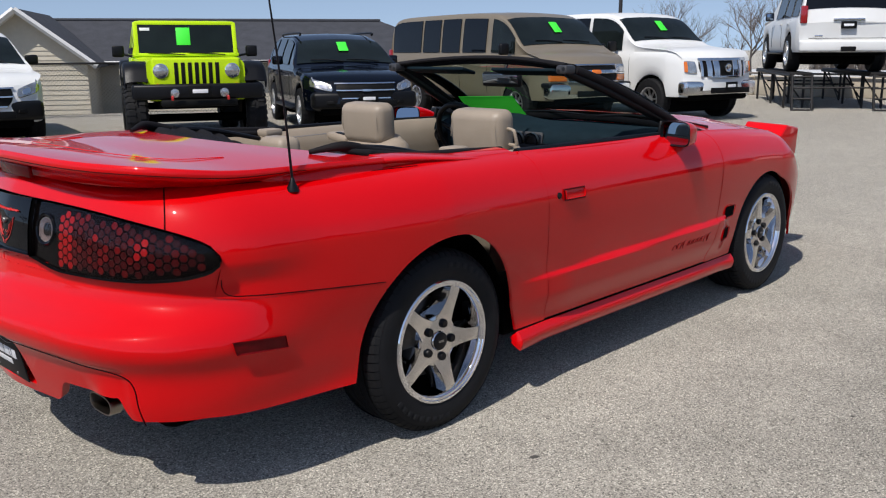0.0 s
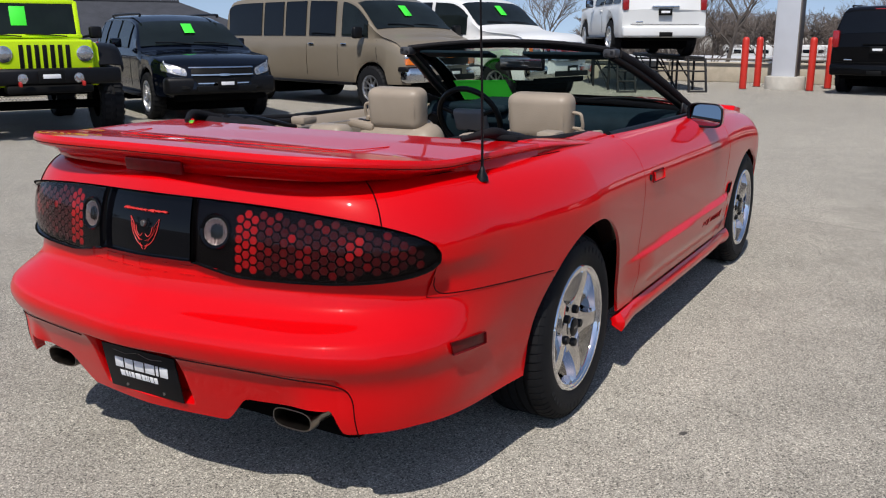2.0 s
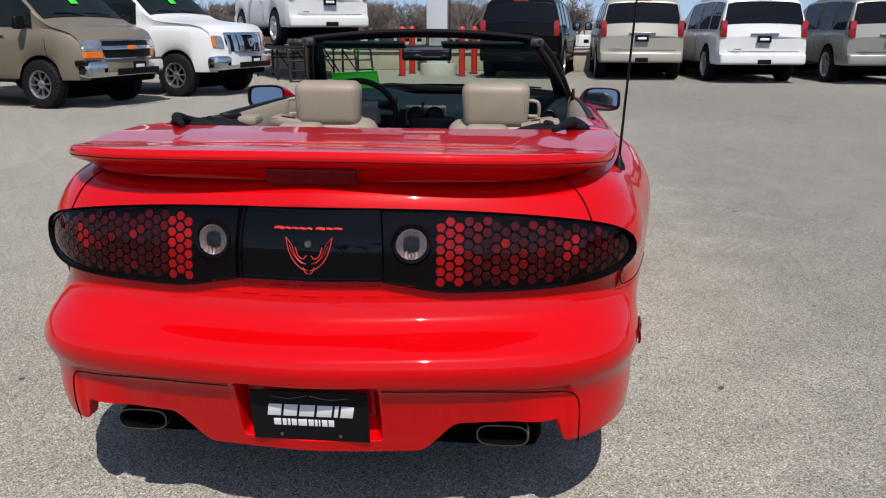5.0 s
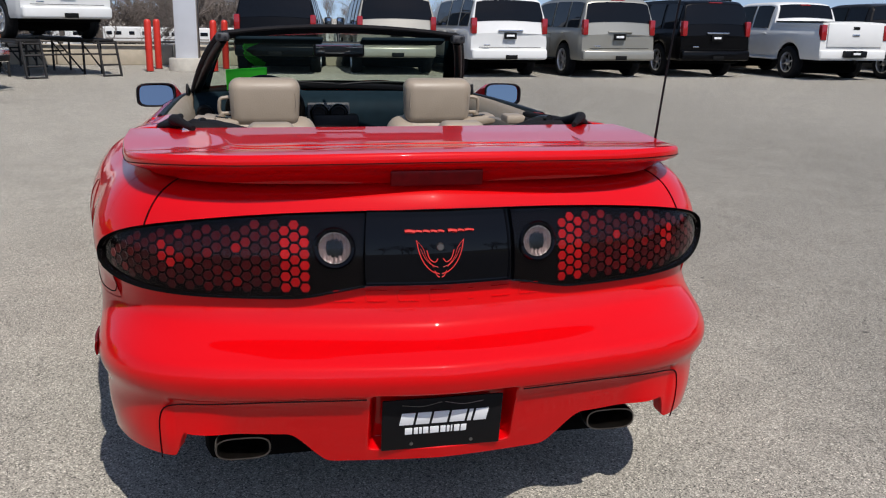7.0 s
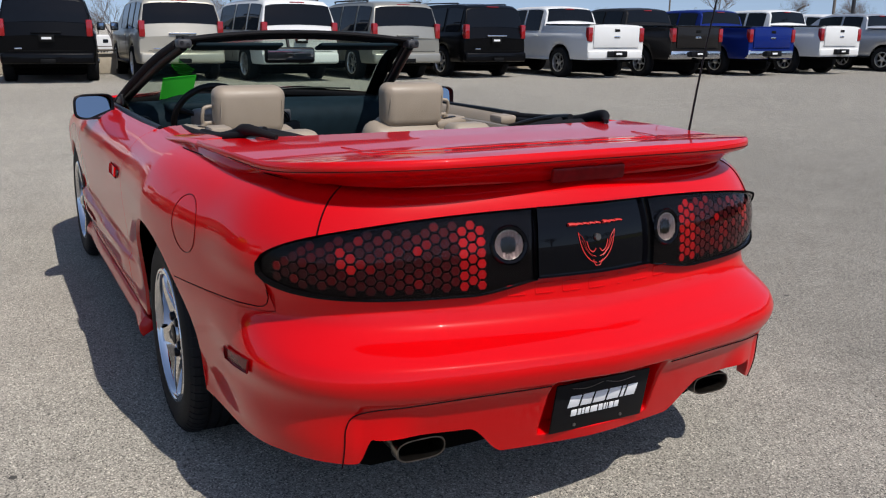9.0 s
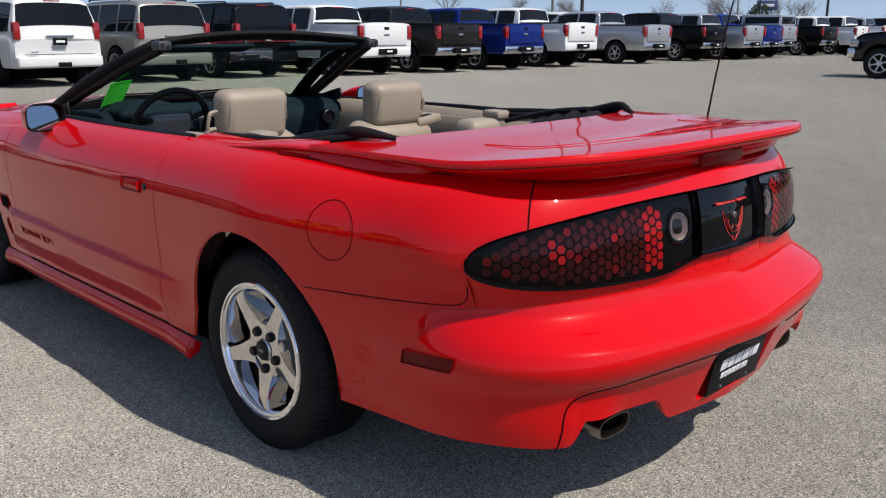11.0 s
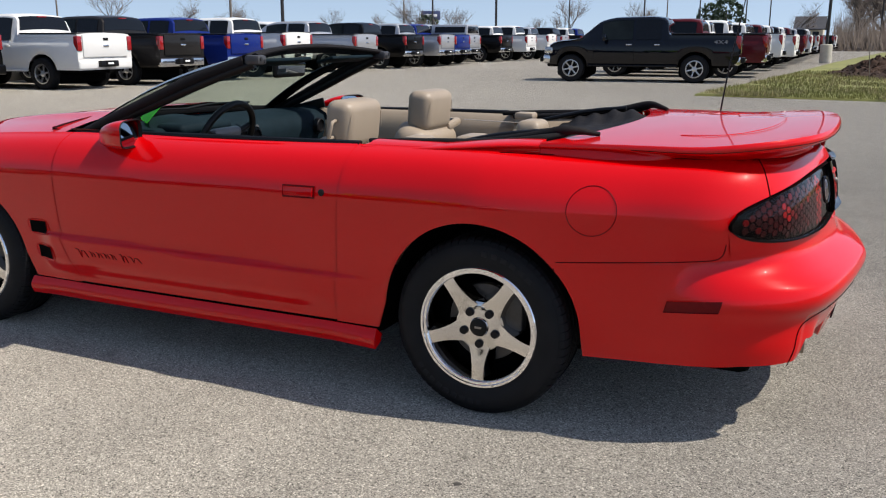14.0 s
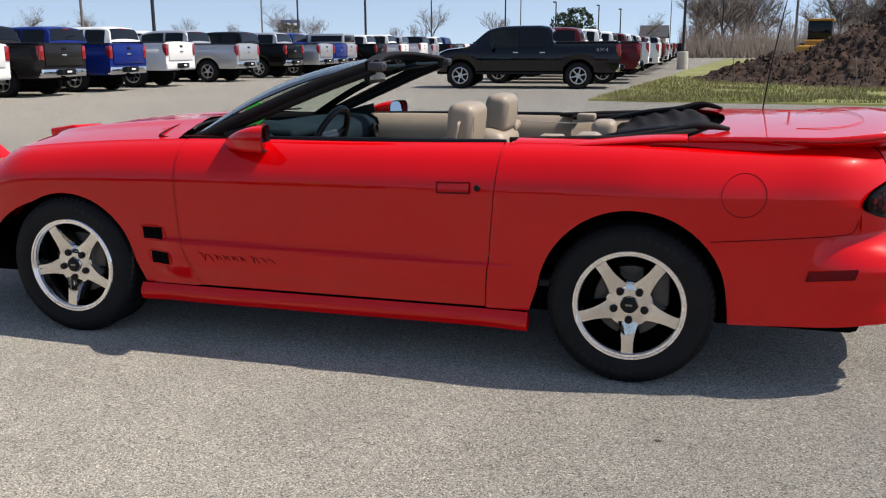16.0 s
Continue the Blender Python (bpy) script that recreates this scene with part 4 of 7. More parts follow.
    for k in range(5):
        a = 2 * math.pi * k / 5 + spin
        lathe("lug_nut", [(.0, .100), (.0125, .100), (.0155, .0965), (.0165, .078)], CAR_BLACK, w, "y", 12, at=(.063 * math.cos(a), 0, .063 * math.sin(a)))
    lathe("brake_disc", [(.06, .015), (.06, .025), (.142, .025), (.144, .020), (.144, .0), (.06, .0)], DISC, w, "y", 40)
    box("brake_caliper", (.115 if spin > 1 else -.115, .035, .06), (.075, .06, .14), DISC, w, bevel=.015)
    lathe("back_plate", [(0, -.03), (.19, -.03), (.19, -.035)], DARK, w, "y", 32)
    tube("valve", [(.185, .085, -.03), (.178, .105, -.03)], .004, CAR_BLACK, w, smooth=False)


mat_sidewall = mat("sidewall_lettering", (.017, .017, .018), .75, spec=.2)
DISC = mat("brake_iron", (.085, .08, .075), .5, .8, vary=.3, scale=30)
for xc in (0, WB):
    for side in (1, -1):
        hero_wheel(xc, side, (-1.57 if side > 0 else 1.95) if (xc == 0) else (-1.45 if side > 0 else 1.35))

# ---------- door handles, locks, vents, fuel flap, aerial ----------
for side in (1, -1):
    xs = np.linspace(.632, .772, 8)
    v = np.linspace(0, 1, 6)
    Q = body(1 + xs[:, None] + 0 * v, .752 + .046 * v[None, :], side, .0015)
    rec = sheet("door_handle", Q, LENS_DARKRED, car, "red flush door handle in a dark recess", flip=side < 0, flange=.004)
    Q = body(1 + np.linspace(.638, .766, 8)[:, None] + 0 * v, .759 + .034 * v[None, :], side, .005)
    sheet("grip", Q, RED, rec, flip=side < 0, flange=.006)
    p = body(1.604, .776, side, .001)
    lathe("door_lock", [(.0, .004), (.010, .004), (.013, .001), (.013, -.004)], CAR_BLACK, car, "y", 18, at=p, turn=Matrix.Diagonal((1, side, 1)))
    for z0, x0 in ((.512, 2.105), (.398, 2.075)):
        Q = []
        n = 24
        for rr, dep in ((1.0, .003), (.93, .001), (.85, -.02), (.8, -.05)):
            row = []
            for i in range(n + 1):
                a = 2 * math.pi * i / n
                dx = .066 * math.copysign(abs(math.cos(a)) ** .6, math.cos(a)) * rr
                dz = .037 * math.copysign(abs(math.sin(a)) ** .6, math.sin(a)) * rr
                row.append(body(1 + x0 + dx + .18 * dz, z0 + dz, side, dep))
            Q.append(row)
        vent = sheet("side_vent", np.array(Q), RED, car, "wing vent with a black grille", flip=side > 0, flange=0)
        xs = np.linspace(x0 - .05, x0 + .05, 6)
        sheet("vent_mesh", body(1 + xs[:, None] + 0 * v, z0 - .028 + .056 * v[None, :], side, .0025), DARK, vent, flip=side < 0, flange=0)
mat_script = mat("debossed_script", (.15, .002, .003), .4, spec=.05)
for side in (1, -1):
    for a, b in ((1.86, 1.80), (1.785, 1.755), (1.745, 1.715), (1.705, 1.675), (1.665, 1.64), (1.61, 1.575), (1.565, 1.50)):
        h_ = .017 if a in (1.86, 1.61) else .011
        zig = [(a, h_), (a - (a - b) * .25, h_ * .9), (a - (a - b) * .35, -h_), (a - (a - b) * .55, h_ * .7), (a - (a - b) * .8, h_ * .6), (b, -h_)]
        tube("script_bar", [body(1 + x + z_ * .35, .422 + z_, side, .0005) for x, z_ in zig], .0020, mat_script, car, k=6, n=16, smooth=False, flat=1.0)

# fuel flap on the left wing
n = 48
pts = [body(s_of(-.400 + .080 * math.cos(2 * math.pi * i / n), .778 + .080 * math.sin(2 * math.pi * i / n)), .778 + .080 * math.sin(2 * math.pi * i / n), 1, .0006) for i in range(n + 1)]
tube("fuel_flap", pts, .0013, mat_script, car, k=6, smooth=False)
# aerial on the right wing
ab = body(s_of(-.55, .915), .915, -1)
ant = thing("aerial", "thin black whip aerial on the right rear wing", "aerial")
ant.parent = car
del ant["category"]
lathe("foot", [(.019, -.006), (.017, .006), (.009, .022), (.006, .034), (.004, .036)], CAR_BLACK, ant, "z", 20, at=ab)
tube("whip", [ab + np.array([0, 0, .03]), ab + np.array([-.026, -.010, .25]), ab + np.array([-.064, -.022, .50]), ab + np.array([-.118, -.042, .80])], (.0042, .0035, .0028, .0022), CAR_BLACK, ant, k=8)

# ---------- windscreen and cabin ----------
def wedge(name, rows, material, label="", flip=False, parent=None, **kw):
    return sheet(name, np.array(rows), material, parent or car, label, flip=flip, **kw)


# windscreen: base bows forward, header bows forward
uu = np.linspace(-1, 1, 25)
HEAD = np.stack([1.215 + .075 * (1 - uu ** 2), uu * .560, 1.240 + .034 * (1 - uu ** 2)], -1)
BASE = np.stack([2.00 + .135 * (1 - uu ** 2), uu * .735, .905 + .042 * (1 - uu ** 2)], -1)
def screen(t, lift=0.0):
    """A row of the windscreen at a share of its height."""
    return BASE * (1 - t) + HEAD * t + np.array([0, 0, 1.0]) * ((.062 - .020 * uu ** 6) * math.sin(t * math.pi) + lift)[:, None]


rows = [screen(t) for t in np.linspace(0.02, .985, 14)]
ws = wedge("windscreen", rows, WINDSCREEN, "tinted windscreen", flip=True, flange=.004)
ws.visible_shadow = False
# black printed margin down both sides of the glass
for side in (1, -1):
    P = []
    for t in np.linspace(.0, .985, 16):
        row = screen(t, .003)
        P.append(np.stack([np.interp(np.linspace(.90, 1.0, 6), uu, row[:, k]) for k in range(3)], -1) * np.array([1, side, 1]))
    sheet("glass_margin", np.array(P), GLOSS_BLACK, car, flange=.006, flip=side > 0)
P = [[(1.99 - .13 * a - .23 * (1 - b) + .012 * math.sin(b * 3), .55 - .21 * b, .950 + .112 * a) for b in np.linspace(0, 1, 7)] for a in np.linspace(0, 1, 6)]
tag = sheet("price_tag", np.array(P), GREEN_CARD, car, "bright green price card leaning behind the windscreen", flange=.002, flip=True)
LATCH_GREY = mat("grey_latch_plate", (.045, .045, .048), .45, vary=.25)
BEZEL = mat("vent_bezel_grey", (.05, .05, .052), .5, vary=.2)
INK = mat("dark_bolt", (.01, .01, .01), .4)
tube("header_rail", [(x - .03, y, z) for x, y, z in HEAD[::3]], .026, FABRIC, car, "black padded windscreen header", n=40, k=12, flat=.75)
tube("header_seal", [(x - .062, y, z + .012) for x, y, z in HEAD[::3] * np.array([1, .97, 1])], .017, FABRIC, car, n=40, k=10, flat=.7)
for side in (1, -1):
    tube("windscreen_pillar", [(2.045, side * .742, .872), (1.83, side * .708, .972), (1.60, side * .662, 1.076), (1.40, side * .612, 1.162), (1.20, side * .556, 1.232)],
         (.026, .025, .025, .026, .027), FABRIC, car, "black windscreen pillar", n=30, k=12, flat=.9)
    tube("pillar_seal", [(2.00, side * .735, .89), (1.78, side * .69, .975), (1.56, side * .645, 1.065), (1.35, side * .595, 1.152), (1.16, side * .545, 1.222)], .020, CAR_BLACK, car, n=26, k=10)
    lt = box("header_latch", (1.150, side * .545, 1.236), (.075, .062, .040), LATCH_GREY, car, "grey latch bracket at the header's corner", bevel=.012)
    for dy in (-.013, .013):
        lathe("bolt", [(0, -.003), (.007, -.003), (.009, .002)], INK, lt, "x", 12, at=(1.1125, side * .545 + dy, 1.236 + .35 * dy * side))
    # sun visors
    box("sun_visor", (1.215, side * .29, 1.222), (.10, .40, .016), DASH, car, bevel=.007, m=Matrix.Rotation(radians(14), 3, "Y"))
    # door top trim and inner panel
    tube("door_top_seal", [(.52, side * .775, .942), (1.0, side * .778, .938), (1.5, side * .772, .932), (1.98, side * .748, .918)], .013, CAR_BLACK, car, n=16, k=8)
    xs = np.linspace(.45, 2.0, 20)
    P = np.array([[(x, side * y, z) for y, z in ((.768, .938), (.735, .925), (.712, .86), (.70, .78), (.715, .66), (.70, .45))] for x in xs])
    sheet("door_card", P, TAN, car, "tan door trim", flip=side > 0, flange=0)
    xs = np.linspace(-.40, .45, 12)
    P = np.array([[(x, side * y, z) for y, z in ((.79, .935), (.70, .925), (.66, .86), (.61, .775), (.55, .745))] for x in xs])
    sheet("rear_side_trim", P, TAN, car, "tan rear side trim", flip=side > 0, flange=0)
    # mirrors
    mir = thing("door_mirror", "red aerodynamic door mirror with a black foot", "mirror")
    mir.parent = car
    del mir["category"]
    nu, nv = 14, 28
    v, f = [], []

    def section(u, k=1.0):
        """Rounded oblong of the housing: u 0 at the nose, 1 at the open rear."""
        x = 1.785 - .250 * u
        z0, z1 = .886 + .008 * (1 - u), .910 + .093 * (1 - (1 - u) ** 1.7)
        y0, y1 = .775 + .018 * u, .790 + .188 * (1 - (1 - u) ** 2.0)
        out_ = []
        for j in range(nv):
            a = 2 * math.pi * j / nv
            ca, sa = math.cos(a), math.sin(a)
            yo = (y0 + y1) / 2 + (y1 - y0) / 2 * k * math.copysign(abs(ca) ** .5, ca)
            out_.append((x - .30 * u * u * (yo - .885), side * yo,
                         (z0 + z1) / 2 + (z1 - z0) / 2 * k * math.copysign(abs(sa) ** .5, sa)))
        return out_

    for i in range(nu):
        v += section(i / (nu - 1))
    for i in range(nu - 1):
        for j in range(nv):
            q = (i * nv + j, i * nv + (j + 1) % nv, (i + 1) * nv + (j + 1) % nv, (i + 1) * nv + j)
            f.append(q if side > 0 else q[::-1])
    f.append(tuple(range(nv))[::-1] if side > 0 else tuple(range(nv)))
    raw("housing", v, f, RED, mir, sharp=50)
    vv = section(1.0) + [(x - .004, y, z) for x, y, z in section(1.0, .94)] + [(x + .012, y, z) for x, y, z in section(1.0, .86)]
    ff = []
    for i in range(2):
        for j in range(nv):
            q = (i * nv + j, i * nv + (j + 1) % nv, (i + 1) * nv + (j + 1) % nv, (i + 1) * nv + j)
            ff.append(q if side > 0 else q[::-1])
    raw("mirror_frame", vv, ff, CAR_BLACK, mir)
    gl = [(x + .012 + (.010 if side > 0 else .005) * (z - .945) / .05 - .004, y, z) for x, y, z in vv[2 * nv:]]
    raw("mirror_glass", gl, [tuple(range(nv))], MIRROR, mir, smooth=False)
    box("mirror_sail", (1.72, side * .745, .945), (.17, .014, .055), CAR_BLACK, car, bevel=.006, m=Matrix.Rotation(radians(14), 3, "Y"))

# dashboard
uu = np.linspace(-1, 1, 33)
prof = [(2.02, .905), (1.90, .930), (1.78, .935), (1.68, .925), (1.625, .895), (1.61, .84), (1.63, .76), (1.66, .62)]
hump = np.exp(-((uu - .48) / .24) ** 4)
P = np.array([np.stack([np.full(33, x) + .07 * (1 - uu ** 2) * (x > 1.7) - .03 * hump * (x < 1.75), uu * (.715 if x < 1.95 else .70), z + .035 * hump * (1.65 < x < 1.85)], -1) for x, z in prof])
sheet("dashboard", P, DASH, car, "dark vinyl dashboard", flange=.02, flip=False)
for y in (.085, -.015, -.62, .66):
    lathe("air_vent", [(.044, .010), (.040, -.012), (.034, -.016), (.030, -.006), (0, -.004)], CAR_BLACK, car, "x", 24, at=(1.598 - .008 * (abs(y) < .2), y, .845))
for y in (.085, -.015):
    lathe("dash_ring", [(.050, .004), (.048, -.010), (.043, .002)], STEEL, car, "x", 24, at=(1.592, y, .845))
box("centre_console", (1.60, .0, .76), (.06, .24, .16), CAR_BLACK, car, bevel=.02)
box("vent_bezel", (1.605, .035, .845), (.012, .22, .105), BEZEL, car, "grey bezel round the air vents", bevel=.006, m=Matrix.Rotation(radians(8), 3, "Y"))
box("instrument_hood", (1.64, .37, .925), (.16, .36, .05), DASH, car, bevel=.024, seg=4)
# steering wheel
st = thing("steering_wheel", "black leather steering wheel with a grey hub", "steering wheel")
st.parent = car
del st["category"]
RS = Matrix.Rotation(radians(-24), 3, "Y")
sc = Vector((1.475, .36, .870))
ring = [sc + RS @ Vector((0, .182 * math.cos(a), .182 * math.sin(a))) for a in np.linspace(0, 2 * math.pi, 49)]
tube("rim", ring, .0155, CAR_BLACK, st, k=12, smooth=False)
bm = bmesh.new()
box_bm(bm, sc + RS @ Vector((.012, 0, -.01)), (.05, .20, .13), .024, RS, 4)
part("airbag_hub", bm, mat("grey_vinyl", (.16, .16, .165), .4, vary=.15), st)
for a in (20, 160, 270):
    e = Vector((0.01, .17 * math.cos(radians(a)), .17 * math.sin(radians(a))))
    tube("spoke", [sc + RS @ (e * .45), sc + RS @ e], .013, CAR_BLACK, st, smooth=False)
tube("column", [sc + Vector((.03, 0, -.02)), (1.68, .37, .77)], (.05, .06), CAR_BLACK, st, smooth=False)


# seats
def rounded_block(bm, c, size, r, taper=1.0, m=None, bulge=0.0):
    vs = box_bm(bm, (0, 0, 0), size, r, None, 5)
    for v in vs:
        k = 1 + (taper - 1) * (v.co.z / size[2] + .5)
        v.co.y *= k
        v.co.x += bulge * (1 - (v.co.y / size[1] * 2) ** 2) * (1 if v.co.x > 0 else -.6)
    for v in vs:
        v.co = (m @ v.co if m else v.co) + Vector(c)


def seat(y):
    s = thing("front_seat", "tan leather bucket seat with a tall headrest", "seat")
    s.parent = car
    del s["category"]
    lean = Matrix.Rotation(radians(-16), 3, "Y")
    bm = bmesh.new()
    rounded_block(bm, (.855, y, .66), (.17, .50, .50), .07, .86, lean, .015)
    part("backrest", bm, TAN, s)
    bm = bmesh.new()
    rounded_block(bm, (1.15, y, .43), (.52, .50, .16), .06)
    part("cushion", bm, TAN, s)
    bm = bmesh.new()
    rounded_block(bm, (.785, y, .978), (.122, .280, .195), .042, 1.07, Matrix.Rotation(radians(-5), 3, "Y"), .010)
    hr = part("headrest", bm, TAN, s, "tan leather headrest")
    pts = [(.722, y - .128, .955), (.722, y - .122, 1.020), (.722, y - .09, 1.036), (.720, y, 1.040), (.722, y + .09, 1.036), (.722, y + .122, 1.020), (.722, y + .128, .955)]
    tube("seam_piping", [(x + .001, a, z) for x, a, z in pts], .0014, TAN, hr, n=30, k=6)
    bm = bmesh.new()
    rounded_block(bm, (.815, y, .875), (.16, .33, .07), .030, .8, lean)
    part("shoulder_pad", bm, TAN, s)
    sg = 1 if y > 0 else -1
    # seat-belt guide loop on the outer side
    yo = y + sg * .128
    tube("belt_guide", [(.785, yo, .998), (.780, yo + sg * .050, .992), (.782, yo + sg * .060, .970), (.792, yo + sg * .060, .935), (.796, yo + sg * .045, .928), (.800, yo, .930)],
         .0075, TAN, s, n=36, k=8)
    tube("guide_strut", [(.795, yo + sg * .050, .930), (.81, yo + sg * .065, .885)], (.012, .022), TAN, s, n=8, k=8)
    g = box("guide_base", (.80, yo + sg * .055, .893), (.15, .15, .040), TAN, s, bevel=.014, m=Matrix.Rotation(radians(sg * 8), 3, "X"))
    box("belt_slot", (.765, yo + sg * .055, .9145), (.030, .060, .004), CAR_BLACK, g, bevel=.0015, m=Matrix.Rotation(radians(sg * 8), 3, "X"))


seat(.372)
seat(-.372)
# interior mirror
im = box("interior_mirror", (1.36, .0, 1.178), (.030, .250, .074), CAR_BLACK, car, bevel=.015, seg=4)
box("interior_mirror_glass", (1.3435, .0, 1.178), (.003, .228, .054), MIRROR, im, bevel=.001, m=Matrix.Rotation(radians(-9), 3, "Y"))
tube("mirror_stalk", [(1.37, 0, 1.20), (1.40, 0, 1.255)], .008, CAR_BLACK, im, smooth=False)

# cabin floor, rear seat, well of the folded top
box("cabin_floor", (.9, 0, .34), (2.2, 1.36, .03), GREY_TRIM, car)
bm = bmesh.new()
rounded_block(bm, (.16, 0, .66), (.16, 1.08, .42), .06, .95, Matrix.Rotation(radians(-18), 3, "Y"))
part("rear_backrest", bm, TAN, car)
bm = bmesh.new()
rounded_block(bm, (.42, 0, .46), (.42, 1.05, .16), .05)
part("rear_cushion", bm, TAN, car)
for side in (1, -1):
    bm = bmesh.new()
    rounded_block(bm, (.24, side * .36, .90), (.12, .20, .10), .035, .85)
    part("rear_headrest", bm, TAN, car)
box("top_well", (-.12, 0, .80), (.60, 1.34, .10), FABRIC, car, bevel=.03)
box("parcel_shelf", (.06, 0, .875), (.14, 1.10, .05), GREY_TRIM, car, bevel=.02)
top = thing("folded_top", "folded black canvas convertible top lying in its well", "convertible top")
top.parent = car
del top["category"]
# crumpled canvas, higher at both ends where the bows fold
P = []
for i in range(44):
    u = i / 43
    x = .15 - .53 * u
    row = []
    for y in np.linspace(-.665, .665, 84):
        ends = float(smooth01((abs(y) - .38) / .20))
        z = .890 + .072 * math.sin(min(u * 1.2, 1) * math.pi / 2) - .06 * float(smooth01((u - .80) / .20)) + .034 * ends * math.sin(u * math.pi) ** .7 - .05 * float(smooth01((abs(y) - .615) / .05))
        z += .016 * noise.fractal(Vector((x * 7, y * 3.2, 1.7)), 1.0, 2.1, 4) + .008 * math.sin(x * 70 + 3 * noise.noise(Vector((y * 4, x * 3, 0)))) * (.4 + .6 * ends)
        row.append((x + .07 * (abs(y) / .65) ** 2, y, z))
    P.append(row)
sheet("canvas", np.array(P), FABRIC, top, flange=.01, flip=True)
for side in (1, -1):
    tube("roof_rail", [(.52, side * .70, .945), (.25, side * .715, .955), (.0, side * .72, .965), (-.16, side * .70, .985), (-.27, side * .64, 1.010)], (.012, .016, .017, .017, .006), FABRIC, top, n=30, k=10)
    tube("roof_rail", [(.44, side * .64, .935), (.15, side * .65, .950), (-.10, side * .66, .985), (-.24, side * .66, 1.015), (-.34, side * .60, 1.000)], (.012, .016, .018, .018, .008), FABRIC, top, n=30, k=10)
    tube("hinge_arm", [(.30, side * .60, .92), (.05, side * .60, .975), (-.15, side * .58, 1.00)], (.010, .012, .012), CAR_BLACK, top, n=16, k=8)
    box("top_latch", (.36, side * .60, .945), (.10, .08, .035), TAN, top, bevel=.012)
    tube("seat_belt", [(.70, side * .60, .915), (.56, side * .665, .905), (.42, side * .69, .90)], .020, GREY_TRIM, car, n=12, k=8, flat=.12)

# ---------- other vehicles ----------
def paint(name, base, metal=0.0, rough=0.35):
    return mat(name, base, rough, metal, 0.30, 0.015, vary=0.04, scale=3, spec=0.06)


WHITE = paint("white_paint", (.74, .74, .72))
BLACK_P = paint("black_paint", (.0025, .0025, .003))
NAVY_BLACK = mat("dark_blue_paint", (.0015, .0025, .006), .18, 0, .75, .01, vary=.04, scale=3, spec=.03)
TAN_P = paint("bronze_tan_paint", (.27, .225, .165), .35, .38)
LIME = paint("lime_paint", (.52, .74, .012))
BLUE = paint("blue_paint", (.008, .022, .16))
SILVER = paint("silver_paint", (.48, .49, .51), .55, .35)
GOLD = paint("champagne_paint", (.50, .47, .40), .4, .35)
GREYGREEN = paint("grey_beige_paint", (.36, .35, .31), .45, .36)
CHARCOAL = paint("charcoal_paint", (.022, .020, .019), .3, .35)
MAROON = paint("maroon_paint", (.10, .012, .016), .2, .35)
TAIL_RED = mat("tail_lamp_red", (.30, .008, .010), .14, 0, .8, vary=.2, scale=25)
RIM_GREY = mat("painted_alloy", (.62, .62, .63), .28, .9, vary=.06)
BUMPER_CHROME = mat("bumper_chrome", (.72, .72, .72), .14, 1.0, vary=.05)
SHADE_GLASS = mat("window_glass_dark", (.004, .005, .007), .04, vary=.2, spec=.30)
CLEAR_GLASS = mat("window_glass_light", (.010, .014, .014), .03, vary=.5, scale=3, spec=.22)
DECAL = mat("silver_decal", (.30, .30, .31), .4, .4)
INNER_DARK = mat("grille_black", (.006, .006, .006), .55, vary=.2, spec=.15)


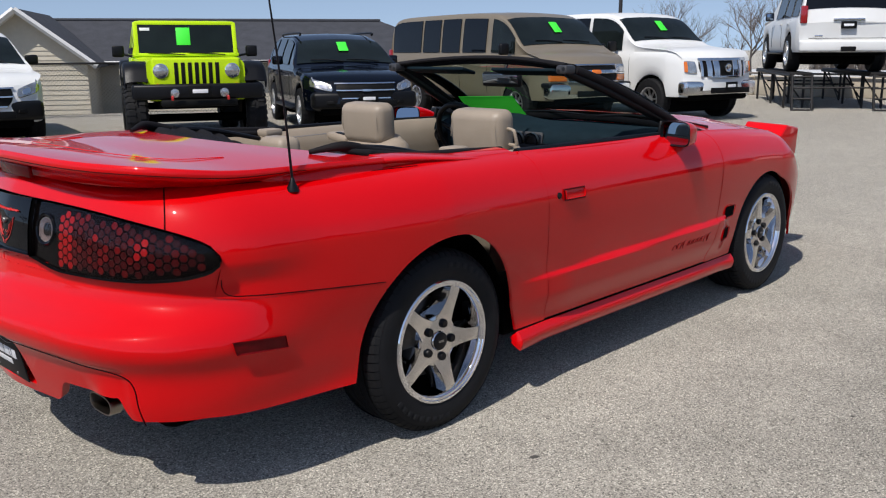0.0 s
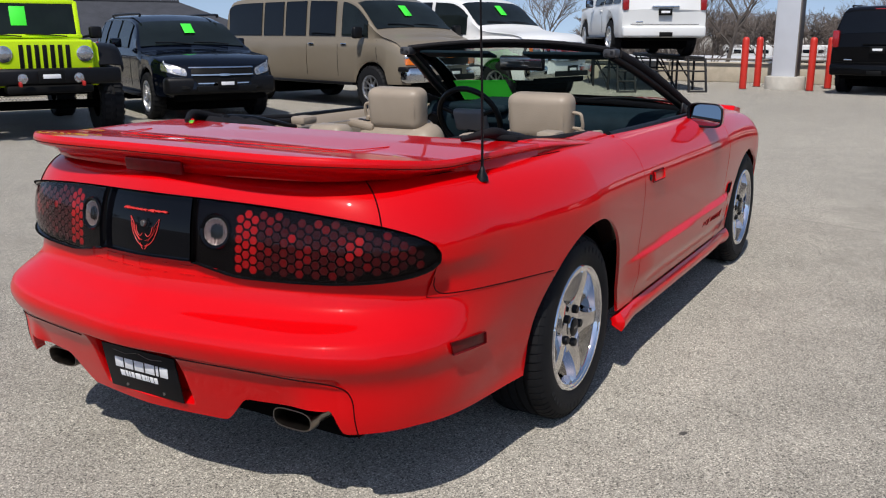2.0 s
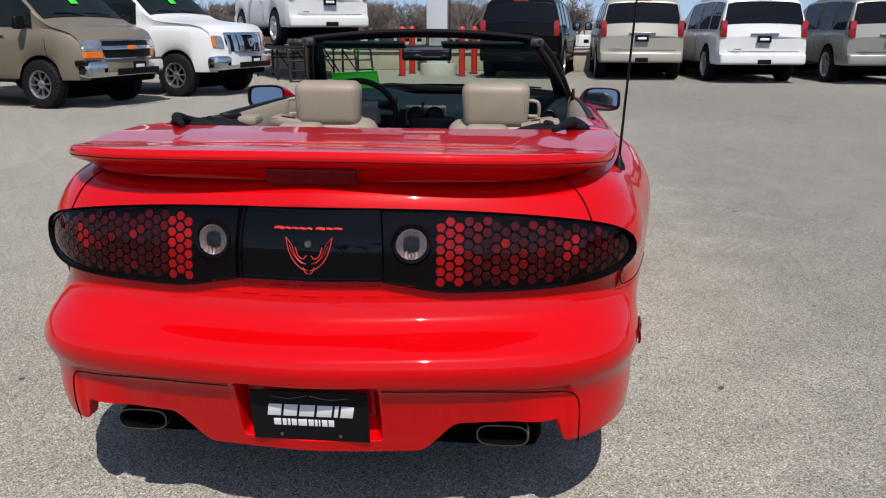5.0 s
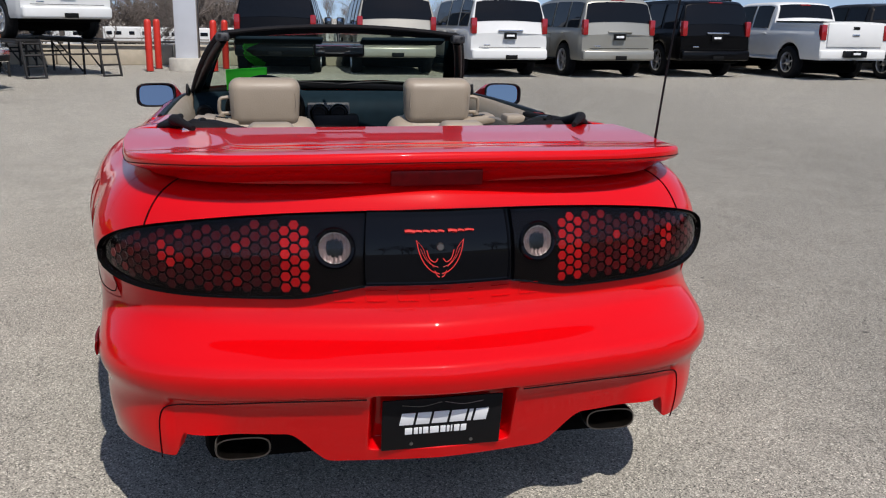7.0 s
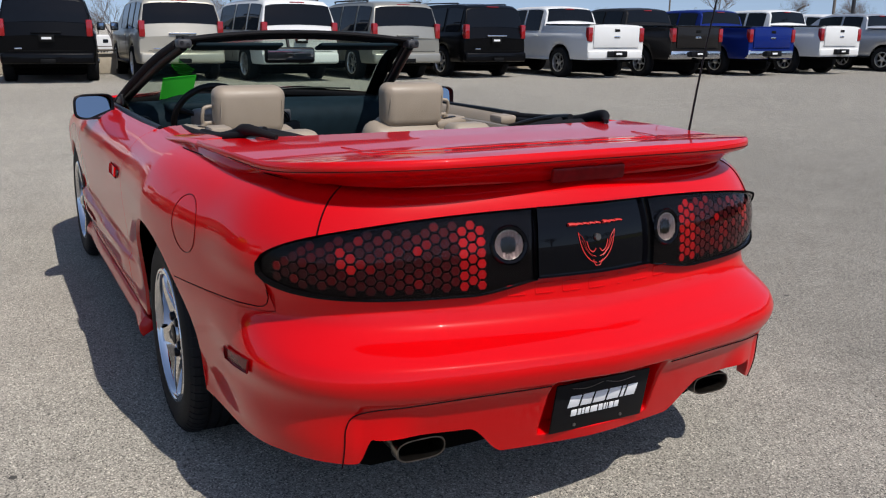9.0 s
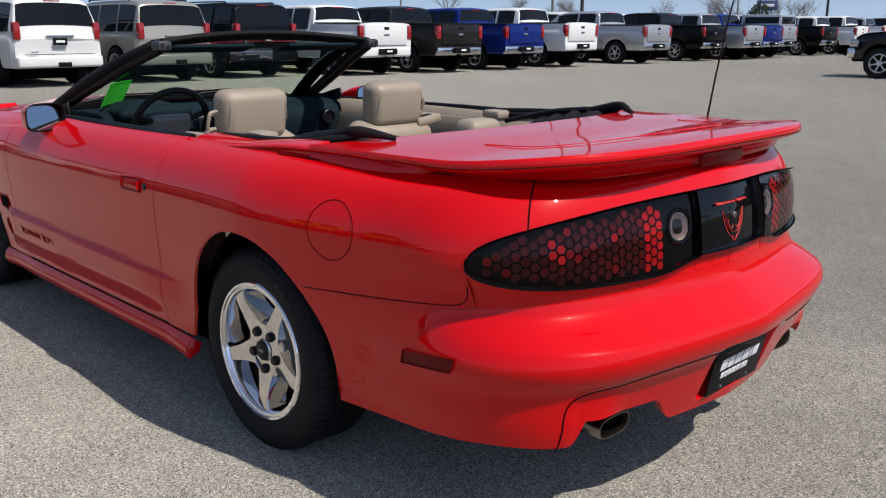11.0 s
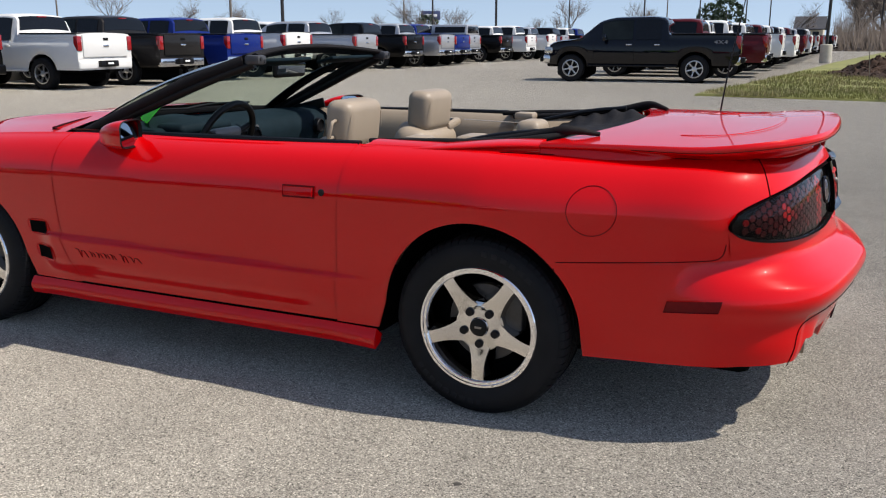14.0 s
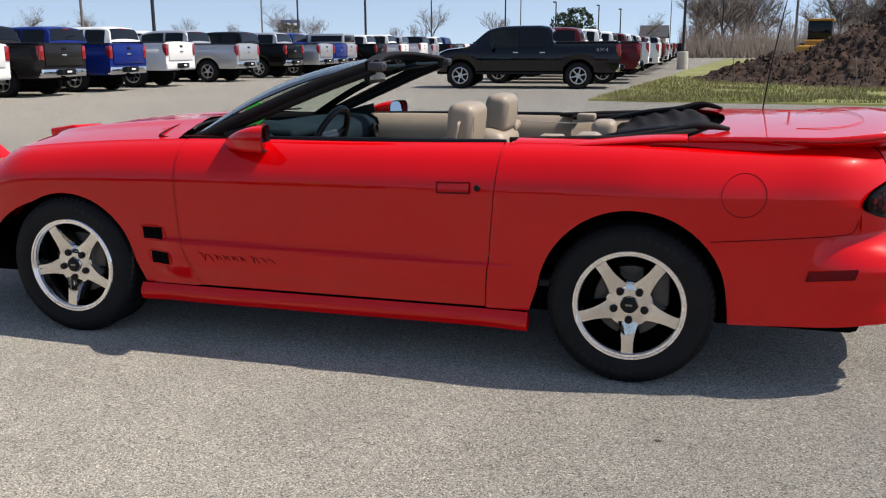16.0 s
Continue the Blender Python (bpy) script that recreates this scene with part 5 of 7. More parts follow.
def vehicle_wheel(parent, x, y, r, w, rim_r, spokes, rim_mat, meshes):
    """A wheel of a parked vehicle; alike wheels share their meshes."""
    sd = 1 if y > 0 else -1
    wh = new("wheel")
    wh.parent = parent
    wh.matrix_basis = pose(x, y, r, 0, 0, 0 if sd > 0 else 180)
    key = (r, w, rim_r, spokes, rim_mat.name)
    if key not in meshes:
        h = w / 2
        ty = lathe("tyre", [(rim_r - .01, h * .7), (rim_r + .01, h * .92), (rim_r + (r - rim_r) * .45, h), (r - .035, h * .93), (r - .012, h * .8), (r, h * .62), (r, h * .2),
                            (r - .008, h * .17), (r - .008, -h * .17), (r, -h * .2), (r, -h * .62), (r - .03, -h * .95), (rim_r, -h * .8)], RUBBER, wh, "y", 36, sharp=40)
        v, f = [], []
        n = 30
        for i in range(n):
            for sg in (1, -1):
                a0 = 2 * math.pi * (i + (.5 if sg < 0 else 0)) / n
                a1 = a0 + 2 * math.pi / n * .62
                b = len(v)
                for rr, hh in ((r + .009, h * .15), (r + .009, h * .72), (r - .02, h * .985), (r - .05, h * 1.0)):
                    v += [(rr * math.cos(a), sg * hh, rr * math.sin(a)) for a in (a0, a1)]
                for k in range(3):
                    f.append((b + 2 * k, b + 2 * k + 1, b + 2 * k + 3, b + 2 * k + 2)[::sg])
        tr = raw("tread", v, f, RUBBER, ty, smooth=False)
        tagged(tr, kind="stuff")
        ri = lathe("rim", [(rim_r + .004, h * .80), (rim_r + .006, h * .93), (rim_r - .014, h * .95), (rim_r - .022, h * .8), (rim_r - .03, h * .2), (rim_r - .03, -h * .3)], rim_mat, wh, "y", 36)
        v, f = [], []
        for k in range(spokes):
            a = 2 * math.pi * (k + .5) / spokes + .3
            ca, sa = math.cos(a), math.sin(a)
            b = len(v)
            wd = min(.07, 2.2 * rim_r / spokes * .42)
            for i, u in enumerate((0.22, .5, .8, 1.0)):
                for q, dz in ((-1, -.03), (-.8, 0), (.8, 0), (1, -.03)):
                    rr = rim_r * u * .95
                    tt = wd * q * (.42 + .18 * u)
                    v.append((rr * ca - tt * sa, h * (.62 + .22 * u) + dz, rr * sa + tt * ca))
            for i in range(3):
                for j in range(3):
                    p = b + i * 4 + j
                    f.append((p, p + 1, p + 5, p + 4))
        sp = raw("spokes", v, f, rim_mat, wh)
        hu = lathe("hub_cap", [(0, h * .80), (rim_r * .20, h * .78), (rim_r * .30, h * .68), (rim_r * .32, h * .5)], rim_mat, wh, "y", 20)
        bk = lathe("brake_disc", [(0, h * .25), (rim_r * .92, h * .25), (rim_r * .92, h * .1)], INNER_DARK, wh, "y", 24)
        meshes[key] = [(o.name.split(".")[0], o.data, o.parent is wh) for o in (ty, tr, ri, sp, hu, bk)]
    else:
        ty = None
        for nm, me, top_level in meshes[key]:
            o = new(nm, me)
            o.parent = wh if top_level else ty
            if nm == "tyre":
                ty = o
            if nm == "tread":
                tagged(o, kind="stuff")
    return wh


WHEELS = {}
# Shapes in metres, x forward from the tail at 0. top: outline of the middle line (x, z); belt: height under the windows;
# w: half width; wt: half width of the roof; ground: sill height; arches: x of the axles
KINDS = {
    "suv": dict(L=5.15, w=1.00, wt=.81, sill=.42, belt=1.14, h=1.88, axles=(1.17, 4.10), r=.40, rim=.27,
                top=((0, 1.02), (.03, 1.14), (.12, 1.50), (.22, 1.79), (.36, 1.865), (1.2, 1.90), (2.4, 1.88), (3.05, 1.80), (3.75, 1.28), (3.86, 1.20), (4.6, 1.13), (4.95, 1.04), (5.08, .90), (5.15, .62)),
                win=((.32, 1.02), (1.12, 1.92), (2.02, 2.98)), wheelw=.27),
    "compact": dict(L=4.77, w=.92, wt=.71, sill=.38, belt=1.10, h=1.68, axles=(.92, 3.78), r=.355, rim=.235,
                    top=((0, .80), (.04, 1.05), (.25, 1.42), (.42, 1.62), (1.0, 1.67), (2.0, 1.66), (2.65, 1.55), (3.35, 1.13), (3.5, 1.07), (4.15, 1.02), (4.48, .96), (4.66, .87), (4.74, .74), (4.77, .50)),
                    win=((.45, .92), (1.0, 1.75), (1.83, 2.62)), wheelw=.23),
    "van": dict(L=5.70, w=.99, wt=.87, sill=.45, belt=1.22, h=1.97, axles=(1.25, 4.70), r=.375, rim=.215,
                top=((0, 1.05), (.02, 1.25), (.10, 1.77), (.25, 1.93), (.8, 1.98), (2.5, 1.99), (3.9, 1.95), (4.22, 1.86), (4.85, 1.36), (5.0, 1.28), (5.45, 1.16), (5.62, 1.02), (5.68, .90), (5.70, .55)),
                win=((.20, 1.40), (1.48, 2.12), (2.20, 2.84), (2.95, 3.72), (3.90, 4.62)), wheelw=.24),
    "long_van": dict(L=5.70, w=.99, wt=.86, sill=.45, belt=1.26, h=2.00, axles=(1.15, 4.72), r=.385, rim=.225,
                     top=((0, 1.05), (.02, 1.25), (.10, 1.85), (.25, 1.96), (.8, 2.01), (2.5, 2.02), (3.35, 1.99), (3.64, 1.90), (4.22, 1.44), (4.36, 1.38), (5.38, 1.26), (5.60, 1.14), (5.67, .95), (5.70, .55)),
                     win=((.20, 1.20), (1.30, 2.05), (2.15, 2.85), (2.95, 3.90)), wheelw=.25),
    "pickup": dict(L=5.85, w=1.00, wt=.80, sill=.50, belt=1.20, h=1.90, axles=(1.22, 4.88), r=.40, rim=.25,
                   top=((0, 1.40), (1.95, 1.40), (2.00, 1.43), (2.06, 1.76), (2.15, 1.86), (2.5, 1.905), (3.5, 1.89), (3.95, 1.80), (4.55, 1.34), (4.68, 1.27), (5.4, 1.18), (5.70, 1.08), (5.80, .90), (5.85, .60)),
                   win=((2.22, 2.95), (3.04, 3.95)), wheelw=.28),
}


def vehicle(kind, name, label, colour, at, turn, category, *, rim=RIM_GREY, spokes=6, tag=False, glass_mat=SHADE_GLASS, lower=None, lift=0.0, wheel_scale=1.0,
            chrome_bumper=False, topper=False, group="parked vehicles", rack=False, length=1.0, hscale=1.0, door_lines=True, tailbar=None, lamp_mat=None):
    k = KINDS[kind]
    long_nose = kind == "long_van"
    kind = "van" if long_nose else kind
    e = thing(name, label, category, group, at=(0, 0, 0))
    L, w, wt, belt = k["L"] * length, k["w"], k["wt"], k["belt"] * hscale + lift
    sx = length
    topf = pchip([a * sx for a, b in k["top"]], [b * hscale + lift for a, b in k["top"]])
    sill = k["sill"] + lift
    r = k["r"] * wheel_scale
    axles = [a * sx for a in k["axles"]]
    ar = r + (.10 if kind == "pickup" else .075)
    # columns: dense at the arches
    xs = set(np.round(np.linspace(.0, L, 44), 4).tolist())
    for a in axles:
        xs |= set(np.round(a + ar * np.cos(np.linspace(0.002, math.pi - .002, 15)), 4).tolist())
    xs |= set(np.round([q[0] * sx for q in k["top"]], 4).tolist())
    xs = np.array(sorted(xs))
    # half-section at each x: sill, flank, belt, roof edge, middle
    V = []
    for x in xs:
        zt = float(topf(x))
        lo = sill
        for a in axles:
            if abs(x - a) < ar - .0005:
                lo = max(lo, r + math.sqrt(ar * ar - (x - a) ** 2))
        nose = smooth01((x - (L - .75)) / .75)
        tailc = smooth01((.35 - x) / .35)
        ww = w * (1 - .13 * nose ** 2 - .045 * tailc ** 2)
        bt = min(belt, zt - .035)
        lo = min(lo, bt - .06)
        up = max(0.0, min(1.0, (zt - belt) / (k["h"] * hscale + lift - belt)))       # share of the greenhouse
        we = ww * .985 + (wt - ww * .985) * up
        ring = [(ww * .955, lo), (ww * .985, lo + (bt - lo) * .12), (ww, lo + (bt - lo) * .42), (ww * 1.0, lo + (bt - lo) * .74), (ww * .985, bt - .05), (ww * .955, bt),
                (ww * .955 + (we - ww * .955) * .5, bt + (zt - bt) * .48), (we + .01, bt + (zt - bt) * .80), (we - .015, bt + (zt - bt) * .92), (we - .07, zt - .008), (we * .78, zt + .006), (we * .42, zt + .022), (0, zt + .030)]
        V.append([(x, y, z) for y, z in ring])
    V = np.array(V)
    # raked tail and rounded plan of nose and tail
    yn = V[:, :, 1] / w
    V[:, :, 0] += .10 * yn ** 2 * np.clip(1 - xs / .5, 0, 1)[:, None] ** 2 * (kind != "pickup")
    V[:, :, 0] -= .30 * yn ** 2 * np.clip((xs - (L - .9)) / .9, 0, 1)[:, None] ** 2
    full = np.concatenate([V, (V[:, ::-1] * np.array([1, -1, 1]))[:, 1:]], 1)
    nu, nv = full.shape[:2]
    verts = full.reshape(-1, 3).tolist()
    faces = grid_faces(nu, nv)
    faces = [f[::-1] for f in faces]
    faces.append(tuple(range(nv)))
    faces.append(tuple((nu - 1) * nv + j for j in range(nv))[::-1])
    raw("body", verts, faces, colour, e, sharp=32)
    box("underbody", (L / 2, 0, sill + .04), (L * .94, w * 1.55, .22), DARK, e, bevel=.05)
    for a in axles:
        box("wheel_housing", (a, 0, r + .10), (ar * 1.9, w * 1.60, ar * 1.45), DARK, e, bevel=.12)

    def skin(x, t, out=.010):
        """A point of the flank's greenhouse: t 0 at the belt, 1 at the roof edge."""
        i = np.clip(np.searchsorted(xs, x), 1, len(xs) - 1)
        q = (x - xs[i - 1]) / (xs[i] - xs[i - 1])
        row = V[i - 1] * (1 - q) + V[i] * q
        z = row[5][2] + (row[8][2] - row[5][2]) * t
        return np.array([np.interp(z, row[5:9, 2], row[5:9, 0]), np.interp(z, row[5:9, 2], row[5:9, 1]) + out, z])

    # side windows
    for side in (1, -1):
        for wi, (a, b) in enumerate(k["win"]):
            a, b = a * sx, b * sx
            last = wi == len(k["win"]) - 1
            n = 8
            P = []
            for i in range(n):
                x = a + (b - a) * i / (n - 1)
                P.append([skin(x, t) * np.array([1, side, 1]) for t in np.linspace(.07, .95, 7)])
            sheet("side_window", np.array(P), glass_mat if not last else CLEAR_GLASS, e, flip=side < 0, flange=.006)
        if door_lines:
            for x in ([(p[1] + q[0]) / 2 * sx for p, q in zip(k["win"][:-1], k["win"][1:])][-2:] + [k["win"][-1][1] * sx + .25]):
                lo = sill + .06
                pts = []
                for z in np.linspace(lo + .05, belt - .03, 6):
                    i = np.clip(np.searchsorted(xs, x), 1, len(xs) - 1)
                    pts.append((x, side * (np.interp(z, V[i, :6, 2], V[i, :6, 1]) + .0005), z))
                tube("door_seam", pts, .005, INNER_DARK, e, n=6, k=5, smooth=False)
            for q in k["win"][-2:]:
                xh = q[0] * sx + .10
                i = np.clip(np.searchsorted(xs, xh), 1, len(xs) - 1)
                box("door_handle", (xh, side * (w * 1.0 + .004), belt - .10), (.16, .03, .035), colour if not chrome_bumper else BUMPER_CHROME, e, bevel=.010)
        xm = k["win"][-1][1] * sx - .10
        mi = box("door_mirror", (xm, side * (w + .13), belt + .10), (.10, .19, .20 if kind != "compact" else .15), CAR_BLACK if colour is not NAVY_BLACK else colour, e, bevel=.035, seg=3)
        box("mirror_glass", (xm - .052, side * (w + .13), belt + .10), (.004, .15, .15 if kind != "compact" else .10), MIRROR, mi, bevel=.002)
        box("running_board", ((axles[0] + axles[1]) / 2, side * (w - .02), sill - .02), (axles[1] - axles[0] - 2 * ar, .12, .05), CAR_BLACK if lower is None else lower, e, bevel=.015)
    # windscreen and rear glass lie on the middle top sheet

    def top_glass(nm, x0, x1, inset, material):
        P = []
        for x in np.linspace(x0, x1, 9):
            i = np.clip(np.searchsorted(xs, x), 1, len(xs) - 1)
            q = (x - xs[i - 1]) / (xs[i] - xs[i - 1])
            row = V[i - 1] * (1 - q) + V[i] * q
            yy = np.linspace(-1, 1, 11) * (max(row[8][1], .3) - inset)
            zz = np.interp(np.abs(yy), row[8:][::-1, 1], row[8:][::-1, 2])
            xx = np.interp(np.abs(yy), row[8:][::-1, 1], row[8:][::-1, 0])
            P.append(np.stack([xx, yy, zz + .006], -1))
        P = np.array(P)
        du, dv = np.gradient(P, axis=0), np.gradient(P, axis=1)
        N = np.cross(du, dv)
        N /= np.linalg.norm(N, axis=2)[:, :, None]
        P += N * .008 * (1 if N[4, 4, 2] > 0 else -1)
        return sheet(nm, P, material, e, flange=.006)

    tp = [(a * sx, b) for a, b in k["top"]]
    if kind == "suv":
        top_glass("windscreen", tp[7][0] + .03, tp[8][0] - .03, .04, CLEAR_GLASS)
        top_glass("rear_window", tp[1][0] + .04, tp[3][0] - .01, .03, glass_mat)
    elif kind == "compact":
        top_glass("windscreen", tp[6][0] + .03, tp[7][0] - .03, .03, CLEAR_GLASS)
        top_glass("rear_window", tp[1][0] + .05, tp[3][0] - .03, .05, glass_mat)
    elif kind == "van":
        top_glass("windscreen", tp[7][0] + .02, tp[8][0] - .03, .03, CLEAR_GLASS)
        top_glass("rear_window", tp[1][0] + .02, tp[2][0] - .01, .06, glass_mat)
    else:
        top_glass("windscreen", tp[7][0] + .04, tp[8][0] - .03, .03, CLEAR_GLASS)
        top_glass("rear_window", tp[2][0] + .01, tp[4][0] - .03, .06, glass_mat)
        # open load bed between rails
        zb = 1.40 * hscale + lift
        box("bed_cover", (.985 * sx, 0, zb + .012), (1.86 * sx, 1.62, .02), INNER_DARK if not topper else colour, e, bevel=.006)
        for side in (1, -1):
            tube("bed_rail", [(.04, side * .90, zb + .01), (1.94 * sx, side * .90, zb + .01)], .035, CAR_BLACK, e, smooth=False, flat=.6)
        if topper:
            bm = bmesh.new()
            vs = box_bm(bm, (1.0 * sx, 0, zb + .26), (1.90 * sx, 1.80, .50), .05, None, 3)
            for v_ in vs:
                v_.co.y *= 1 - .16 * (v_.co.z - zb) / .5
            part("bed_topper", bm, colour, e)
            for side in (1, -1):
                P = [[(x, side * (.905 - .144 * (z / .5) + .006), zb + z) for z in np.linspace(.12, .40, 4)] for x in np.linspace(.15, 1.75 * sx, 4)]
                sheet("topper_window", np.array(P), glass_mat, e, flip=side < 0, flange=.006)
            box("topper_rear_window", (.045, 0, zb + .26), (.02, 1.45, .32), glass_mat, e, bevel=.006)
    # tail: lamps, plate, bumper
    tl = lamp_mat or TAIL_RED
    for side in (1, -1):
        if kind == "pickup":
            box("tail_lamp", (.04, side * .885, 1.16 * hscale + lift), (.14, .15, .37), tl, e, bevel=.02)
        elif kind == "suv":
            box("tail_lamp", (.13, side * .885, 1.20 * hscale + lift), (.18, .14, .37), tl, e, bevel=.03)
        elif kind == "van":
            box("tail_lamp", (.08, side * .90, 1.05 + lift), (.12, .10, .55), tl, e, bevel=.02)
        else:
            box("tail_lamp", (.16, side * .78, 1.05 + lift), (.18, .20, .20), tl, e, bevel=.03)
    bump = BUMPER_CHROME if chrome_bumper else (lower or colour)
    bz = sill + .13
    bm = bmesh.new()
    vs = box_bm(bm, (-.02, 0, bz), (.22, w * 1.90, .24), .05, None, 3)
    for v_ in vs:
        v_.co.x += .12 * (v_.co.y / w) ** 2
    part("rear_bumper", bm, bump, e)
    if chrome_bumper or kind == "pickup":
        box("step_pad", (-.085, 0, bz + .02), (.12, .62, .16), CAR_BLACK, e, bevel=.02)
    zp = bz + .03 if kind == "pickup" else belt - .16
    pl = box("number_plate", (-.150 if kind == "pickup" else (.0 if kind == "suv" else .01), 0, zp), (.02, .31, .15), INNER_DARK, e, bevel=.006)
    box("plate_bar", ((-.162 if kind == "pickup" else -.012), 0, zp), (.004, .20, .05), WHITE_PRINT, pl, bevel=.001)
    if kind == "suv":
        box("plate_brow", (.0, 0, zp + .115), (.05, .62, .045), BUMPER_CHROME if tailbar else colour, e, bevel=.015)
        box("tailgate_seam", (.012, 0, bz + .16), (.03, w * 1.55, .012), INNER_DARK, e, bevel=.002)
        box("high_brake_light", (.250, 0, 1.835 * hscale + lift), (.05, .36, .025), TAIL_RED, e, bevel=.008)
        box("tailgate_badge", (.01, .58, zp - .22), (.02, .16, .03), BUMPER_CHROME, e, bevel=.004)
        box("tow_hook_cover", (-.125, 0, bz - .06), (.02, .30, .10), INNER_DARK, e, bevel=.01)
    if kind == "pickup":
        box("tailgate", (-.012, 0, 1.10 * hscale + lift), (.05, 1.56, .56), colour, e, bevel=.018)
        box("tailgate_badge", (-.045, 0, 1.10 * hscale + lift), (.014, .20, .055), BUMPER_CHROME, e, bevel=.006)
        box("tailgate_latch", (-.043, 0, 1.27 * hscale + lift), (.014, .18, .07), INNER_DARK, e, bevel=.008)
        box("high_brake_light", (2.10 * sx, 0, 1.845 * hscale + lift), (.06, .30, .03), TAIL_RED, e, bevel=.008)
        box("tow_hitch", (-.06, 0, bz - .17), (.20, .10, .09), DARK, e, bevel=.01)
    if rack:
        for side in (1, -1):
            zr = float(topf(1.6 * sx)) + .025
            tube("roof_rail", [(.75 * sx, side * (wt - .06), zr - .03), (.85 * sx, side * (wt - .06), zr), (2.5 * sx, side * (wt - .06), zr), (2.6 * sx, side * (wt - .06), zr - .05)], .018, CAR_BLACK, e, n=20, k=8)
    # nose
    tree_ = BVHTree.FromPolygons(verts, faces)

    def nose_x(y, z):
        hit = tree_.ray_cast(Vector((L + 1, y, z)), Vector((-1, 0, 0)))[0]
        return max(hit.x if hit else 0.0, L - .62)

    def nose_patch(nm, corners, material, parent, proud, side=1, rnd=.16, label=""):
        """A rounded piece that follows the nose; corners inner low, inner high, outer high, outer low as (y, z)."""
        c = np.array(corners)
        P = []
        for u in np.linspace(-1, 1, 13):
            row = []
            for v in np.linspace(-1, 1, 7):
                a, b = (1 + u * math.sqrt(1 - rnd * v * v)) / 2, (1 + v * math.sqrt(1 - rnd * u * u)) / 2
                y, z = (c[0] * (1 - b) + c[1] * b) * (1 - a) + (c[3] * (1 - b) + c[2] * b) * a
                z = z * hscale + lift
                row.append((nose_x(y, z) + proud, side * y, z))
            P.append(row)
        return sheet(nm, np.array(P), material, parent, label, flip=side < 0, flange=.03, lip=.004)

    if kind == "compact":
        gr = nose_patch("grille", [(-.44, .60), (-.50, .85), (.50, .85), (.44, .60)], INNER_DARK, e, .010)
        for z, hw_ in ((.850, .50), (.735, .485), (.605, .40)):
            nose_patch("grille_bar", [(-hw_, z - .011), (-hw_, z + .011), (hw_, z + .011), (hw_, z - .011)], BUMPER_CHROME, gr, .028, rnd=.05)
        nose_patch("grille_badge", [(-.08, .715), (-.08, .755), (.08, .755), (.08, .715)], BUMPER_CHROME, gr, .045)
        for side in (1, -1):
            hl = nose_patch("headlamp", [(.53, .70), (.53, .83), (.84, .94), (.86, .79)], LENS_CLEAR, e, .014, side, .22)
            nose_patch("reflector", [(.60, .745), (.60, .825), (.72, .855), (.72, .775)], BUMPER_CHROME, hl, .020, side, .4)
            nose_patch("fog_lamp_bay", [(.52, .47), (.52, .56), (.74, .58), (.74, .49)], INNER_DARK, e, .060, side)
    elif long_nose:
        gr = nose_patch("grille", [(-.56, .80), (-.62, 1.13), (.62, 1.13), (.56, .80)], INNER_DARK, e, .012)
        nose_patch("grille_bar", [(-.61, 1.10), (-.62, 1.15), (.62, 1.15), (.61, 1.10)], BUMPER_CHROME, gr, .040, rnd=.05)
        nose_patch("grille_bar", [(-.36, .79), (-.36, .83), (.36, .83), (.36, .79)], BUMPER_CHROME, gr, .040, rnd=.05)
        for side in (1, -1):
            for a, b in ((.25, .13), (.41, .10), (.56, .05)):
                nose_patch("grille_bar", [(a - b / 2 - .02, .81), (a - b / 2, 1.11), (a + b / 2, 1.11), (a + b / 2 - .02, .81)], BUMPER_CHROME, gr, .034, side, .05)
            hl = nose_patch("headlamp", [(.63, .86), (.65, 1.09), (.86, 1.10), (.86, .88)], LENS_CLEAR, e, .016, side)
            nose_patch("indicator", [(.80, .89), (.80, 1.085), (.86, 1.085), (.86, .90)], AMBER, hl, .022, side)
        lathe("grille_badge", [(0, .012), (.055, .010), (.066, .016), (.078, .010), (.078, -.02)], BUMPER_CHROME, gr, "x", 24, at=(nose_x(0, .97) + .045, 0, .97))
    elif kind == "van":
        gr = nose_patch("grille", [(-.56, .76), (-.56, 1.06), (.56, 1.06), (.56, .76)], INNER_DARK, e, .010)
        for z, h_ in ((.935, .030), (1.055, .012), (.77, .010)):
            nose_patch("grille_bar", [(-.56, z - h_), (-.56, z + h_), (.56, z + h_), (.56, z - h_)], BUMPER_CHROME, gr, .030, rnd=.03)
        nose_patch("grille_badge", [(-.10, .90), (-.10, .97), (.10, .97), (.10, .90)], AMBER, gr, .048)
        for side in (1, -1):
            nose_patch("headlamp", [(.57, .925), (.57, 1.06), (.865, 1.06), (.865, .925)], LENS_CLEAR, e, .016, side, .06)
            nose_patch("headlamp_trim", [(.57, .895), (.57, .918), (.865, .918), (.865, .895)], BUMPER_CHROME, e, .020, side, .03)
            nose_patch("indicator", [(.57, .78), (.57, .885), (.865, .885), (.865, .78)], AMBER, e, .016, side, .06)
        bm = bmesh.new()
        for v_ in box_bm(bm, (L - .02, 0, sill + .26), (.24, w * 1.88, .09), .03, None, 3):
            v_.co.x -= .26 * (v_.co.y / w) ** 2
        part("bumper_pad", bm, CAR_BLACK, e)
    else:
        gz = {"suv": .82, "pickup": .88}[kind] * hscale + lift
        gr = box("grille", (L - .085, 0, gz), (.10, w * 1.00, .30), INNER_DARK, e, bevel=.03)
        for q in (-.5, 0, .5):
            box("grille_bar", (L - .03, 0, gz + q * .24), (.03, w * 1.00, .030), BUMPER_CHROME, gr, bevel=.008)
